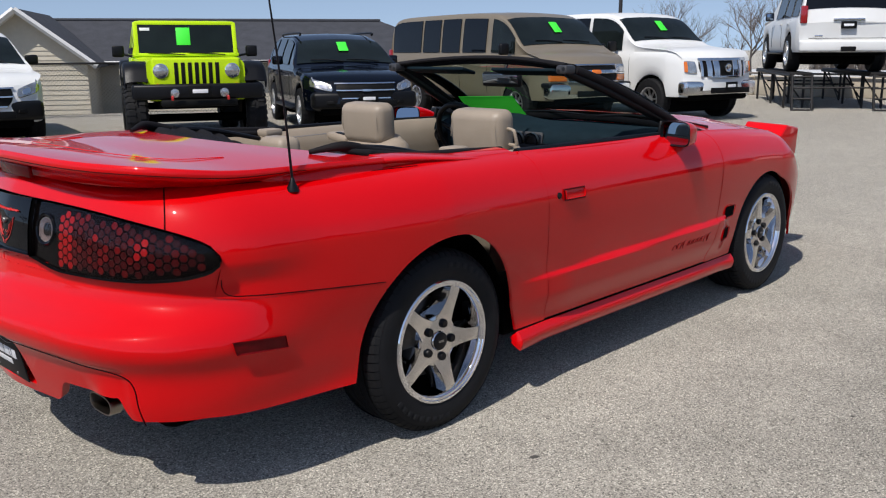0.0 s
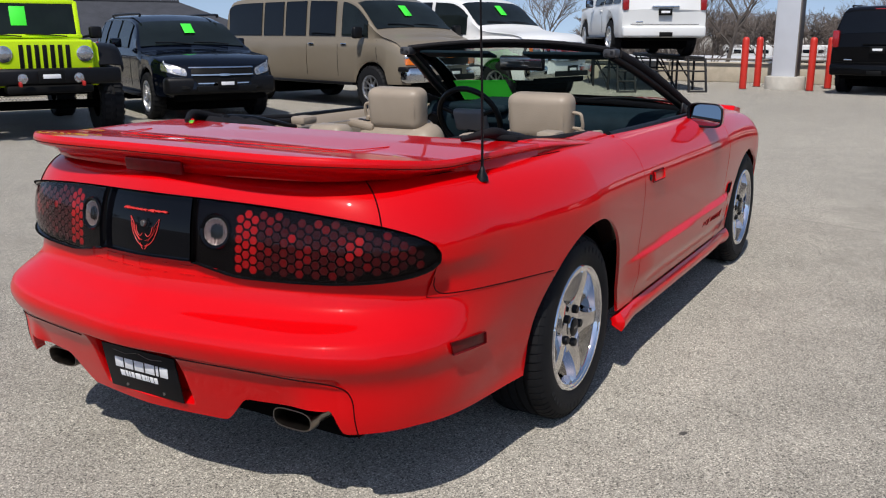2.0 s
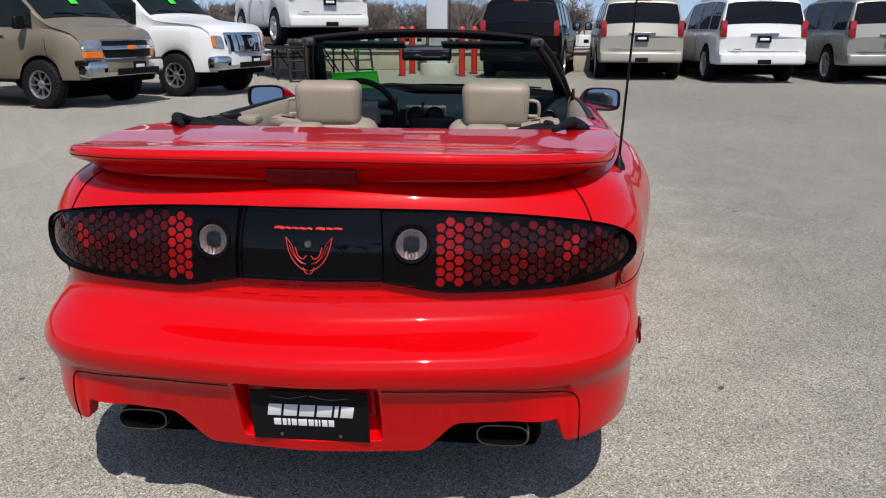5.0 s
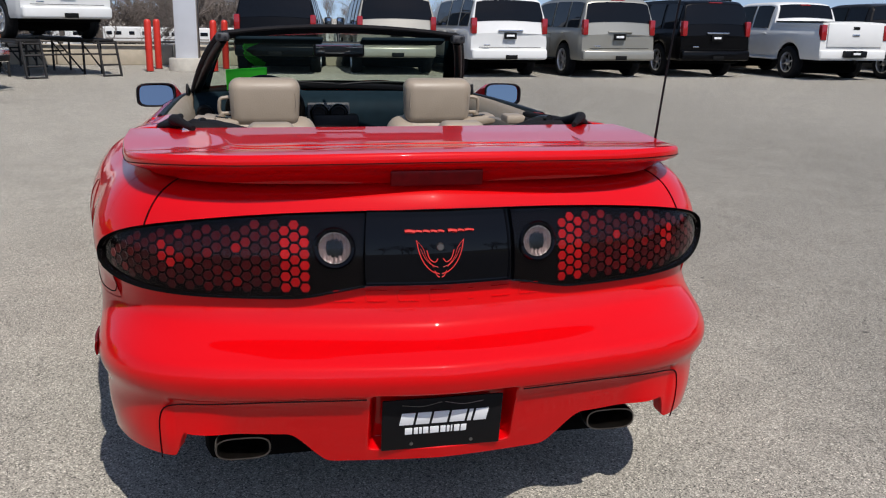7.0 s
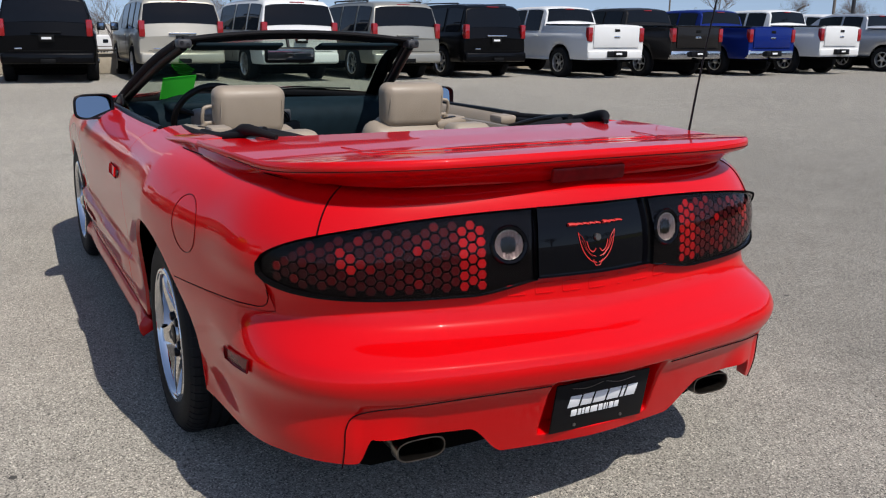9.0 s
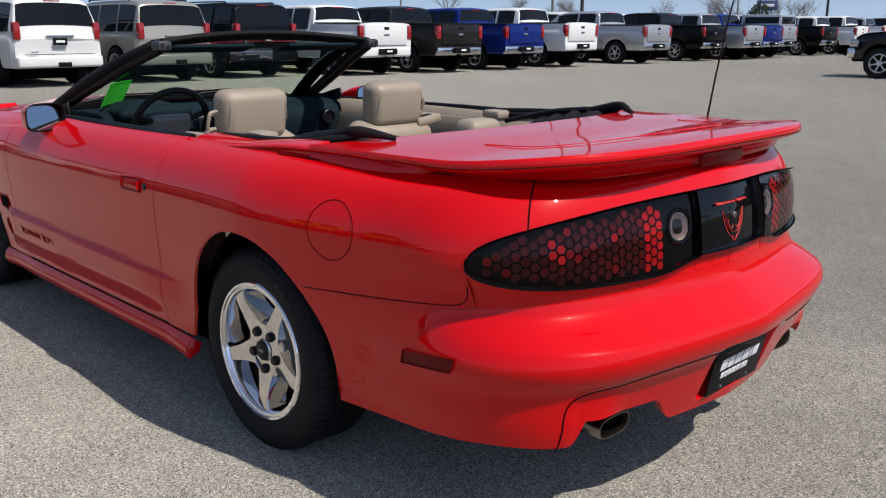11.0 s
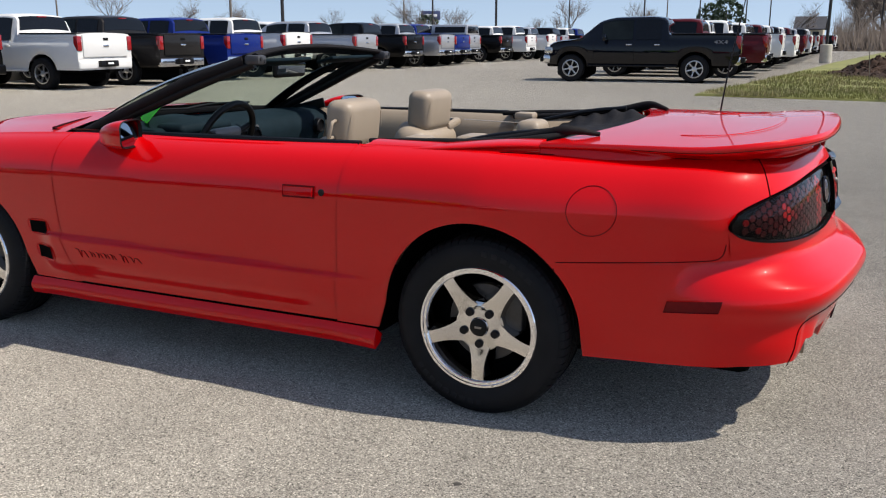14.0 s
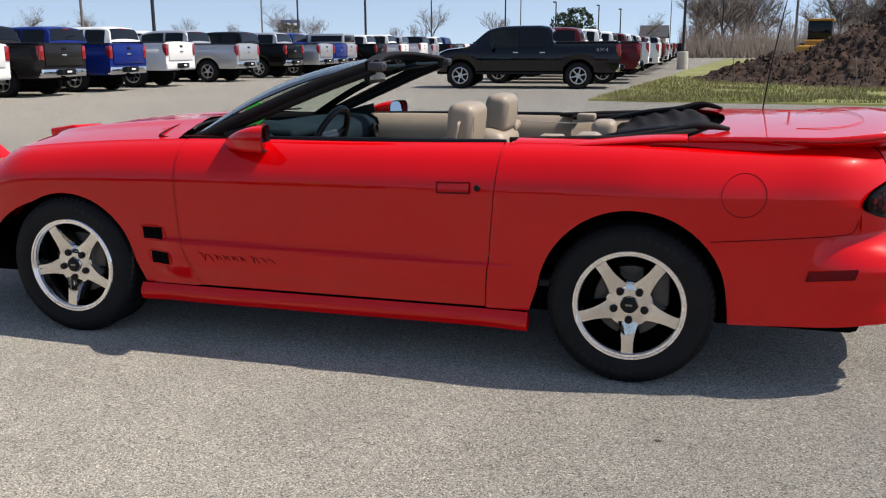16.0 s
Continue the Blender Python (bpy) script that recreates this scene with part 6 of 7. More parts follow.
        box("grille_badge", (L - .012, 0, gz), (.03, .16, .07), BUMPER_CHROME, gr, bevel=.012)
        for side in (1, -1):
            box("headlamp", (L - .30, side * (w * .74), gz + .04), (.30, .34, .20), LENS_CLEAR, e, bevel=.05, seg=3, m=Matrix.Rotation(radians(-side * 24), 3, "Z"))
    bm = bmesh.new()
    vs = box_bm(bm, (L - .0, 0, sill + .16), (.22, w * 1.86, .26), .06, None, 3)
    for v_ in vs:
        v_.co.x -= .26 * (v_.co.y / w) ** 2
    part("front_bumper", bm, bump if kind != "compact" else (lower or colour), e)
    box("air_intake", (L + .10, 0, sill + .12), (.03, w * 1.0, .10), INNER_DARK, e, bevel=.012)
    fp = box("front_plate", (L + .125, 0, sill + .20), (.015, .30, .14), INNER_DARK, e, bevel=.005)
    box("plate_bar", (L + .134, 0, sill + .20), (.004, .20, .05), WHITE_PRINT, fp, bevel=.001)
    for y in (.30, -.32):
        xw = {"suv": 3.70, "compact": 3.30, "van": 4.16 if long_nose else 4.78, "pickup": 4.50}[kind] * sx
        z0 = float(topf(xw)) + .03
        tube("wiper", [(xw + .04, y + .28, z0), (xw, y, z0 + .03), (xw - .02, y - .28, z0 + .03)], .010, CAR_BLACK, e, n=10, k=6)
    if tag:
        xt = {"suv": 3.45, "compact": 2.98, "van": 3.92 if long_nose else 4.53, "pickup": 4.3}[kind] * sx
        zt = float(topf(xt)) + .075
        slope = math.atan2(float(topf(xt - .1)) - float(topf(xt + .1)), .2)
        box("price_tag", (xt, 0.02, zt), (.27, .17, .006), GREEN_TAG, e, "bright green hanging price tag", bevel=.002, m=Matrix.Rotation(slope, 3, "Y"))
    for a in axles:
        for side in (1, -1):
            vehicle_wheel(e, a, side * (w - k["wheelw"] / 2 + .01), r, k["wheelw"] * (1.1 if wheel_scale > 1.1 else 1), k["rim"] * (wheel_scale if wheel_scale < 1.1 else 1), spokes, rim, WHEELS)
    e.matrix_basis = pose(*at, 0, 0, turn)
    return e

def jeep(at, turn):
    e = thing("off_road_car", "lime yellow boxy off-road car with black wings and bumper", "car", "parked vehicles")
    BL = CAR_BLACK
    # tub and bonnet
    P = []
    xs = np.linspace(.10, 4.15, 30)
    for x in xs:
        k = smooth01((x - 2.75) / 1.3)
        w = .78 - .13 * k
        zt = 1.12 - .03 * k
        P.append([(x, w - .03, .55), (x, w, .62), (x, w, .85), (x, w - .005, zt - .06), (x, w - .03, zt - .01), (x, w - .12, zt + .01), (x, 0, zt + .03 * k),
                  (x, -w + .12, zt + .01), (x, -w + .03, zt - .01), (x, -w + .005, zt - .06), (x, -w, .85), (x, -w, .62), (x, -w + .03, .55)])
    P = np.array(P)
    v = P.reshape(-1, 3).tolist()
    f = [q[::-1] for q in grid_faces(30, 13)] + [tuple(range(13)), tuple(29 * 13 + j for j in range(13))[::-1]]
    raw("tub", v, f, LIME, e, sharp=30)
    # grille with seven slots
    g = box("grille_panel", (4.17, 0, .90), (.07, 1.16, .44), LIME, e, bevel=.03, seg=3)
    for i in range(7):
        box("grille_slot", (4.208, -.27 + .09 * i, .91), (.01, .050, .30), INNER_DARK, g, bevel=.012)
    for side in (1, -1):
        lathe("headlamp", [(.0, .05), (.06, .045), (.088, .028), (.095, .0)], LENS_CLEAR, e, "x", 28, at=(4.19, side * .47, .95))
        lathe("headlamp_ring", [(.088, .03), (.100, .026), (.102, 0)], CHROME, e, "x", 28, at=(4.19, side * .47, .95))
        lathe("indicator", [(.0, .03), (.03, .025), (.04, 0)], AMBER, e, "x", 18, at=(4.19, side * .52, .75))
        # front and rear wings
        for xc in (3.66, .72):
            pts = [(xc - .50, side * .80, .66), (xc - .36, side * .83, .95), (xc - .05, side * .84, 1.06), (xc + .34, side * .83, 1.02), (xc + .52, side * .81, .80)]
            c = spline(pts, 16)
            Q = []
            for p in c:
                Q.append([(p[0], side * .64, p[2] + .01), (p[0], side * .80, p[2] + .015), (p[0], side * .92, p[2]), (p[0], side * .945, p[2] - .03), (p[0], side * .93, p[2] - .09)])
            sheet("wing", np.array(Q), BL, e, flip=side < 0, flange=.02)
        # doors, windows, hinges
        for a, b in ((1.05, 1.85), (1.92, 2.72)):
            box("door", ((a + b) / 2, side * .782, .86), (b - a, .03, .50), LIME, e, bevel=.02)
            box("door_handle", (a + .12, side * .805, 1.03), (.14, .03, .03), BL, e, bevel=.01)
            Q = [[(x, side * (.775 - .10 * (z - 1.14) / .56 + .004), z) for z in np.linspace(1.17, 1.64, 4)] for x in np.linspace(a + .05, b - .04, 4)]
            sheet("side_window", np.array(Q), SHADE_GLASS, e, flip=side < 0, flange=.006)
        Q = [[(x, side * (.775 - .10 * (z - 1.14) / .56 + .004), z) for z in np.linspace(1.17, 1.64, 4)] for x in np.linspace(.18, .95, 4)]
        sheet("side_window", np.array(Q), SHADE_GLASS, e, flip=side < 0, flange=.006)
        mi = box("door_mirror", (2.66, side * .97, 1.22), (.10, .17, .19), BL, e, bevel=.03, seg=3)
        box("mirror_glass", (2.607, side * .97, 1.22), (.004, .14, .15), MIRROR, mi, bevel=.002)
        tube("mirror_arm", [(2.70, side * .78, 1.14), (2.67, side * .90, 1.17)], .02, BL, mi, smooth=False)
        box("rock_slider", (2.18, side * .76, .54), (2.0, .10, .10), BL, e, bevel=.03)
        tube("bonnet_latch", [(3.55, side * .70, 1.06), (3.62, side * .715, 1.0)], .02, BL, e, smooth=False)
        box("tow_hook", (4.52, side * .36, .60), (.12, .03, .06), mat_hook, e, bevel=.01)
        lathe("fog_lamp", [(0, .02), (.05, .015), (.06, 0)], LENS_CLEAR, e, "x", 20, at=(4.49, side * .32, .665))
        box("tail_lamp", (.07, side * .70, .98), (.08, .14, .24), TAIL_RED, e, bevel=.02)
    # hard top
    bm = bmesh.new()
    vs = box_bm(bm, (1.42, 0, 1.42), (2.66, 1.56, .62), .05, None, 3)
    for q in vs:
        t = (q.co.z - 1.12) / .60
        q.co.y *= 1 - .125 * t
        if q.co.x > 1.4:
            q.co.x -= .14 * t
        else:
            q.co.x += .10 * t
    part("hard_top", bm, LIME, e)
    # windscreen with its frame
    tilt = Matrix.Rotation(radians(-14), 3, "Y")
    c0 = Vector((2.735, 0, 1.42))
    for nm, cc, sz, mm in (("windscreen_frame", (0, 0, .27), (.06, 1.44, .07), LIME), ("windscreen_frame", (0, 0, -.27), (.06, 1.52, .06), LIME),
                           ("windscreen_frame", (0, .71, 0), (.06, .07, .58), LIME), ("windscreen_frame", (0, -.71, 0), (.06, .07, .58), LIME)):
        box(nm, c0 + tilt @ Vector(cc), sz, mm, e, bevel=.02, m=tilt)
    box("windscreen", c0 + tilt @ Vector((.018, 0, 0)), (.01, 1.40, .50), CLEAR_GLASS, e, bevel=.002, m=tilt)
    box("price_tag", c0 + tilt @ Vector((.028, -.04, .04)), (.006, .20, .30), GREEN_TAG, e, "bright green hanging price tag", bevel=.002, m=tilt)
    box("window_sticker", c0 + tilt @ Vector((.028, -.58, .16)), (.004, .14, .05), WHITE_PRINT, e, bevel=.001, m=tilt)
    for y in (.30, -.28):
        tube("wiper", [(2.86, y + .25, 1.155), (2.84, y, 1.18), (2.83, y - .28, 1.20)], .011, BL, e, n=10, k=6)
    # bumper, plate
    bm = bmesh.new()
    vs = box_bm(bm, (4.42, 0, .68), (.18, 1.72, .20), .04, None, 3)
    for q in vs:
        q.co.x -= .12 * (abs(q.co.y) / .86) ** 4
    part("front_bumper", bm, BL, e)
    pl = box("front_plate", (4.52, 0, .69), (.015, .30, .15), INNER_DARK, e, bevel=.005)
    box("plate_bar", (4.53, 0, .69), (.004, .20, .05), WHITE_PRINT, pl, bevel=.001)
    box("skid_plate", (4.30, 0, .53), (.25, 1.0, .10), INNER_DARK, e, bevel=.03)
    box("rear_bumper", (.02, 0, .64), (.20, 1.60, .18), BL, e, bevel=.04)
    box("underbody", (2.2, 0, .52), (3.9, 1.05, .16), DARK, e, bevel=.04)
    for xc in (3.66, .72):
        tube("axle", [(xc, -.7, .40), (xc, .7, .40)], .06, DARK, e, smooth=False)
        for side in (1, -1):
            vehicle_wheel(e, xc, side * .80, .44, .30, .22, 8, CHARCOAL, WHEELS)
    # the body stands high on its springs, under a shallow windscreen
    for o in e.children_recursive:
        if o.type == "MESH" and not (o.parent.name.startswith(("wheel", "tyre")) or o.name.startswith("axle")):
            for q in o.data.vertices:
                q.co.z = q.co.z + .11 if q.co.z < 1.15 else 1.26 + (q.co.z - 1.15) * .87
    e.matrix_basis = pose(*at, 0, 0, turn)
    return e


mat_hook = mat("red_tow_hook", (.45, .02, .015), .45)


def place(front, head, length):
    """Tail position and turn of a vehicle from its front's middle and its heading."""
    h = Vector((head[0], head[1])).normalized()
    p = Vector(front) - h * length
    return (p.x, p.y, 0), math.degrees(math.atan2(h.y, h.x))


a_, t_ = place((7.32, 7.77), (-.46, -.887), 4.77)
vehicle("compact", "small_suv", "black compact sport utility car facing the lot", NAVY_BLACK, a_, t_, "car", tag=True, rack=True, spokes=5, hscale=.955, lower=CAR_BLACK)
jeep(*place((4.30, 7.70), (-.44, -.90), 4.50))
a_, t_ = place((2.15, 9.70), (-.24, -.97), 4.70)
vehicle("compact", "small_suv", "white compact sport utility car beside the fence", WHITE, a_, t_, "car", spokes=5, lower=CAR_BLACK)
a_, t_ = place((10.95, 5.92), (-.25, -.968), 5.76)
vehicle("van", "passenger_van", "bronze tan passenger van with chrome bumper", TAN_P, a_, t_, "van", tag=True, length=1.01, chrome_bumper=True, spokes=8, rim=RIM_GREY)
a_, t_ = place((13.45, 4.75), (-.27, -.963), 5.72)
vehicle("long_van", "passenger_van", "white passenger van with a chrome grille and bumper", WHITE, a_, t_, "van", tag=True, chrome_bumper=True, spokes=8)
vehicle("suv", "suv_car", "white sport utility car parked up on a steel display ramp", WHITE, (17.55, 4.15, .80), 33, "car", rack=False, spokes=5, tailbar=True)
vehicle("suv", "suv_car", "black sport utility car with a black lower bumper", BLACK_P, (18.7, -.15, 0), -7, "car", lower=BLACK_P, rack=True, spokes=5)
vehicle("suv", "suv_car", "champagne sport utility car with a chrome tail bar", GOLD, (18.5, -3.02, 0), -1, "car", rack=True, tailbar=True, spokes=6)
vehicle("suv", "suv_car", "white long sport utility car with tinted windows", WHITE, (17.7, -5.60, 0), 4, "car", rack=True, tailbar=True, spokes=6, length=1.06)
vehicle("suv", "suv_car", "grey-beige sport utility car with a pale tailgate", GREYGREEN, (17.6, -8.32, 0), 4, "car", rack=True, spokes=6)
vehicle("suv", "suv_car", "black long sport utility car with a chrome tail bar", BLACK_P, (17.8, -11.0, 0), 3, "car", tailbar=True, rack=True, spokes=6, length=1.06)
KW = dict(chrome_bumper=True)
pw = vehicle("pickup", "pickup_truck", "white pickup truck with a crew cab", WHITE, (16.75, -14.1, 0), 2, "truck", spokes=6, lower=WHITE)
vehicle("pickup", "pickup_truck", "charcoal pickup truck with a chrome bumper", CHARCOAL, (16.45, -16.7, 0), 2, "truck", spokes=5, **KW)
vehicle("pickup", "pickup_truck", "dark blue pickup truck with a chrome bumper", BLUE, (16.4, -19.55, 0), 2, "truck", spokes=5, **KW)
pw2 = vehicle("pickup", "pickup_truck", "white lifted pickup truck with black alloys", WHITE, (16.5, -22.6, 0), 3, "truck", spokes=8, lift=.05, wheel_scale=1.08, lower=WHITE)
ps = vehicle("pickup", "pickup_truck", "silver pickup truck with a chrome bumper", SILVER, (16.35, -27.05, 0), 2, "truck", spokes=5, **KW)
pb = vehicle("pickup", "pickup_truck", "black pickup truck with chrome bumper", BLACK_P, (16.4, -31.3, 0), 2, "truck", spokes=6, **KW)
pf = vehicle("pickup", "pickup_truck", "black extended-cab pickup truck parked across the lane", NAVY_BLACK, (2.18, -24.5, 0), 4.5, "truck", spokes=6, length=1.0, **KW)
for side in (1, -1):
    cu = bpy.data.curves.new("decal", "FONT")
    cu.body, cu.size, cu.extrude, cu.align_x = "4X4", .15, .002, "CENTER"
    tx = new("decal", cu)
    me = bpy.data.meshes.new_from_object(tx)
    bpy.data.objects.remove(tx)
    d = obj("decal", me, DECAL, pf, "silver four-wheel-drive lettering")
    d.matrix_basis = pose(.52, side * 1.004, 1.13, 90, 0, 180 if side > 0 else 0) @ Matrix.Diagonal((1.5, 1, 1, 1))
pm = vehicle("pickup", "pickup_truck", "maroon pickup truck with a gold lower trim", MAROON, (1.8, -28.4, 0), 2, "truck", spokes=6, **KW)
pt = vehicle("pickup", "pickup_truck", "silver pickup truck with a canopy over its bed", SILVER, (16.6, -38.3, 0), 2, "truck", spokes=5, topper=True, **KW)
pbl = vehicle("pickup", "pickup_truck", "blue pickup truck with chrome bumper", BLUE, (16.2, -36.0, 0), 2, "truck", spokes=5, **KW)
# further rows, as far as the lot goes
rng = random.Random(11)
pool = [pw, ps, pb, pw2, pbl, pm, pt, pw, ps]
for i, y in enumerate((-34.2, -42.5, -45.8, -49.0, -52.5, -56, -59.5, -63)):
    copy_thing((ps, pb, pw, pw2, ps, pb, pw, pbl)[i], pose(16.2 + rng.uniform(-.3, .3), y, 0, 0, 0, rng.uniform(0, 4)))
for i, y in enumerate((-31.6, -35.0, -38.4, -41.8, -45.2, -48.6, -52, -55.4, -58.8, -62.2, -66, -70, -74, -78)):
    copy_thing((pw, pw2, pw, pb, pm, pw, ps, pb, pw, pm, pw, ps, pb, pw)[i], pose(1.75 + rng.uniform(-.3, .3) - max(0, -y - 50) * .02, y, 0, 0, 0, rng.uniform(-1, 3)))
for i in range(12):
    copy_thing(rng.choice(pool), pose(24.5 + rng.uniform(-.4, .4), -20 - 3.6 * i, 0, 0, 0, 180 + rng.uniform(-2, 2)))
for i in range(9):
    copy_thing(rng.choice(pool), pose(-6.5 - 2.8 * i, -128 - 1.5 * i, 0, 0, 0, 60 + rng.uniform(-4, 4)))

# ---------- the lot's surroundings ----------
CONCRETE = mat("concrete", (.50, .47, .41), .85, vary=.18, scale=6, bump=.3, bump_scale=60)
CONCRETE_TAN = mat("weathered_concrete", (.46, .40, .31), .9, vary=.22, scale=5, bump=.3, bump_scale=50)
BOLLARD_RED = mat("red_plastic_sleeve", (.62, .035, .022), .45, vary=.1, scale=8)
PILLAR_WHITE = mat("pillar_cladding", (.60, .62, .66), .4, vary=.05, scale=3)
RUST = mat("black_painted_steel", (.020, .018, .017), .6, .3, vary=.4, scale=20)
SIDING = mat("beige_siding", (.52, .47, .37), .65, vary=.08, scale=6)
SHINGLE = mat("dark_shingles", (.045, .047, .055), .9, vary=.35, scale=14, bump=.6, bump_scale=40)
TRIM_W = mat("white_trim", (.66, .65, .62), .5, vary=.05)
BARK = mat("bark", (.12, .10, .085), .9, vary=.3, scale=12, bump=.5, bump_scale=40)
TWIG = mat("bare_twigs", (.16, .13, .11), .9, vary=.3, scale=3)
GRASS = mat("spring_grass", (.190, .195, .060), .9, vary=.45, scale=3)
STRAW = mat("dry_grass", (.30, .26, .13), .9, vary=.3, scale=3)
DIRT = mat("dug_earth", (.036, .017, .009), .95, vary=.5, scale=6, bump=1.0, bump_scale=25)
YELLOW = mat("machine_yellow", (.42, .20, .02), .5, vary=.15, scale=6)
POLE_DARK = mat("pole_brown", (.025, .022, .022), .5, vary=.2)
POLE_GREY = mat("weathered_pole", (.17, .15, .13), .85, vary=.2)
mat_ever = mat("evergreen_needles", (.020, .040, .016), .9, vary=.4, scale=4)
SIGN_BLUE = mat("sign_blue", (.05, .07, .16), .5)

# red bollards round a pillar
for x, y in ((19.8, 2.82), (20.95, 2.72), (19.85, 1.30), (21.0, 1.06)):
    b = thing("bollard", "red plastic-sleeved steel bollard", "bollard", "bollards round the pillar", at=(x, y, 0))
    lathe("sleeve", [(.0, 1.235), (.05, 1.225), (.078, 1.19), (.083, 1.15), (.083, .02), (.078, 0)], BOLLARD_RED, b, "z", 24)
    lathe("collar", [(.10, 0), (.10, .012), (.08, .016)], RUST, b, "z", 24)
pil = thing("sign_pillar", "pale metal-clad sign pillar on a round concrete footing", "pillar", at=(20.35, 1.95, 0))
lathe("footing", [(.0, .31), (.40, .31), (.455, .30), (.47, .28), (.47, 0)], CONCRETE, pil, "z", 40)
box("cladding", (0, 0, 3.6), (.55, .56, 6.6), PILLAR_WHITE, pil, bevel=.02)
box("corner_strip", (.0, -.27, 3.6), (.56, .03, 6.6), POLE_GREY, pil, bevel=.005)

# low concrete wall behind
wall = thing("wall_low", "low weathered concrete wall along the lot's edge", "wall", kind="structure")
for i in range(16):
    y = 16 - i * 3.0
    box("wall_block", (22.9 + .012 * (i % 3), y, .27), (.40, 2.97, .54), CONCRETE_TAN, wall, bevel=.03)
tube("guard_cable", [(22.6, 17.5, .62), (22.6, -31, .62)], .03, POLE_GREY, wall, smooth=False)

# steel display ramp under the raised car
ramp = thing("display_ramp", "black welded steel display ramp", "ramp", at=(17.55, 4.15, -.03), turn=33)
for side in (.82, -.82):
    box("deck", (2.6, side, .80), (4.7, .46, .05), RUST, ramp, bevel=.008)
    for s_ in (.22, -.22):
        tube("deck_rail", [(.25, side + s_, .76), (4.95, side + s_, .76)], .03, RUST, ramp, smooth=False, k=6)
    for x in (.9, 2.6, 4.7):
        for s_ in (.20, -.20):
            tube("leg", [(x, side + s_, .0), (x, side + s_, .80)], .028, RUST, ramp, smooth=False, k=6)
        tube("cross_brace", [(x, side - .2, .15), (x, side + .2, .70)], .018, RUST, ramp, smooth=False, k=6)
    for x in (1.0, 3.0):
        tube("brace", [(x, side + .2, .10), (x + 1.3, side + .2, .74)], .02, RUST, ramp, smooth=False, k=6)
    # ladder-like rear legs
    for s_ in (.20, -.20):
        tube("ladder_rail", [(-.10, side + s_, 0), (.12, side + s_, .78)], .03, RUST, ramp, smooth=False, k=6)
    for z in (.05, .28, .50, .74):
        tube("rung", [(-.10 + .22 * z / .78, side - .2, z), (-.10 + .22 * z / .78, side + .2, z)], .022, RUST, ramp, smooth=False, k=6)
for x in (.4, 2.4, 4.7):
    tube("tie_bar", [(x, -.8, .5), (x, .8, .5)], .022, RUST, ramp, smooth=False, k=6)


# chain-link fence in front of the house
fence = thing("chain_fence", "black chain-link fence on steel posts", "fence")
p0, p1 = Vector((-6.0, 19.0)), Vector((13.8, 12.8))
n = 9
for i in range(n + 1):
    q = p0.lerp(p1, i / n)
    tube("post", [(q.x, q.y, -.4), (q.x, q.y, 1.10)], .03, RUST, fence, smooth=False, k=8)
tube("top_rail", [(p0.x, p0.y, 1.08), (p1.x, p1.y, 1.08)], .022, RUST, fence, smooth=False, k=8)
v, f = [], []
ln = (p1 - p0).length
step = .075
d2 = (p1 - p0).normalized()
for i in range(int(ln / step)):
    for sg in (1, -1):
        a = i * step
        b = a + sg * 1.4
        pa, pb = p0 + d2 * a, p0 + d2 * b
        za, zb_ = -.35, 1.06
        o = len(v)
        t = .0035
        v += [(pa.x, pa.y, za - t), (pb.x, pb.y, zb_ - t), (pb.x, pb.y, zb_ + t), (pa.x, pa.y, za + t),
              (pa.x - d2.y * t, pa.y + d2.x * t, za), (pb.x - d2.y * t, pb.y + d2.x * t, zb_)]
        f += [(o, o + 1, o + 2, o + 3), (o, o + 1, o + 5, o + 4), (o + 3, o + 4, o + 5, o + 2)]
tagged(raw("wire_mesh", v, f, RUST, fence, smooth=False), kind="stuff")

# the house on lower ground beyond the fence
house = thing("house", "single-storey house with beige siding and a dark shingle roof", "house")
U, Wd = Vector((.85, -.53, 0)).normalized(), Vector((.53, .85, 0)).normalized()
M0 = Vector((25.1, 39.0, 0))


def hp(u, w, z):
    return tuple(M0 + U * u + Wd * w + Vector((0, 0, z)))


def slab(name, corners, thick, material, parent, label=""):
    bm = bmesh.new()
    a = [bm.verts.new(c) for c in corners]
    fc = bm.faces.new(a)
    r_ = bmesh.ops.extrude_face_region(bm, geom=[fc])
    for q in r_["geom"]:
        if isinstance(q, bmesh.types.BMVert):
            q.co.z -= thick
    bmesh.ops.recalc_face_normals(bm, faces=bm.faces)
    return part(name, bm, material, parent, label, smooth=False)


def siding(name, u0, w0, u1, w1, z0, z1, parent):
    """A wall of lapped boards, each a piece."""
    nrow = int((z1 - z0) / .20)
    for i in range(nrow):
        z = z0 + (z1 - z0) * i / nrow
        h_ = (z1 - z0) / nrow
        a, b = Vector(hp(u0, w0, 0)), Vector(hp(u1, w1, 0))
        d = (b - a).normalized()
        nn = Vector((d.y, -d.x, 0))
        vv = []
        for pnt in (a, b):
            vv += [pnt + nn * .035 + Vector((0, 0, z)), pnt + nn * .005 + Vector((0, 0, z + h_)), pnt - nn * .1 + Vector((0, 0, z + h_)), pnt - nn * .1 + Vector((0, 0, z))]
        raw(name, vv, [(0, 4, 5, 1), (1, 5, 6, 2), (2, 6, 7, 3), (3, 7, 4, 0), (0, 1, 2, 3), (7, 6, 5, 4)], SIDING, parent, smooth=False)


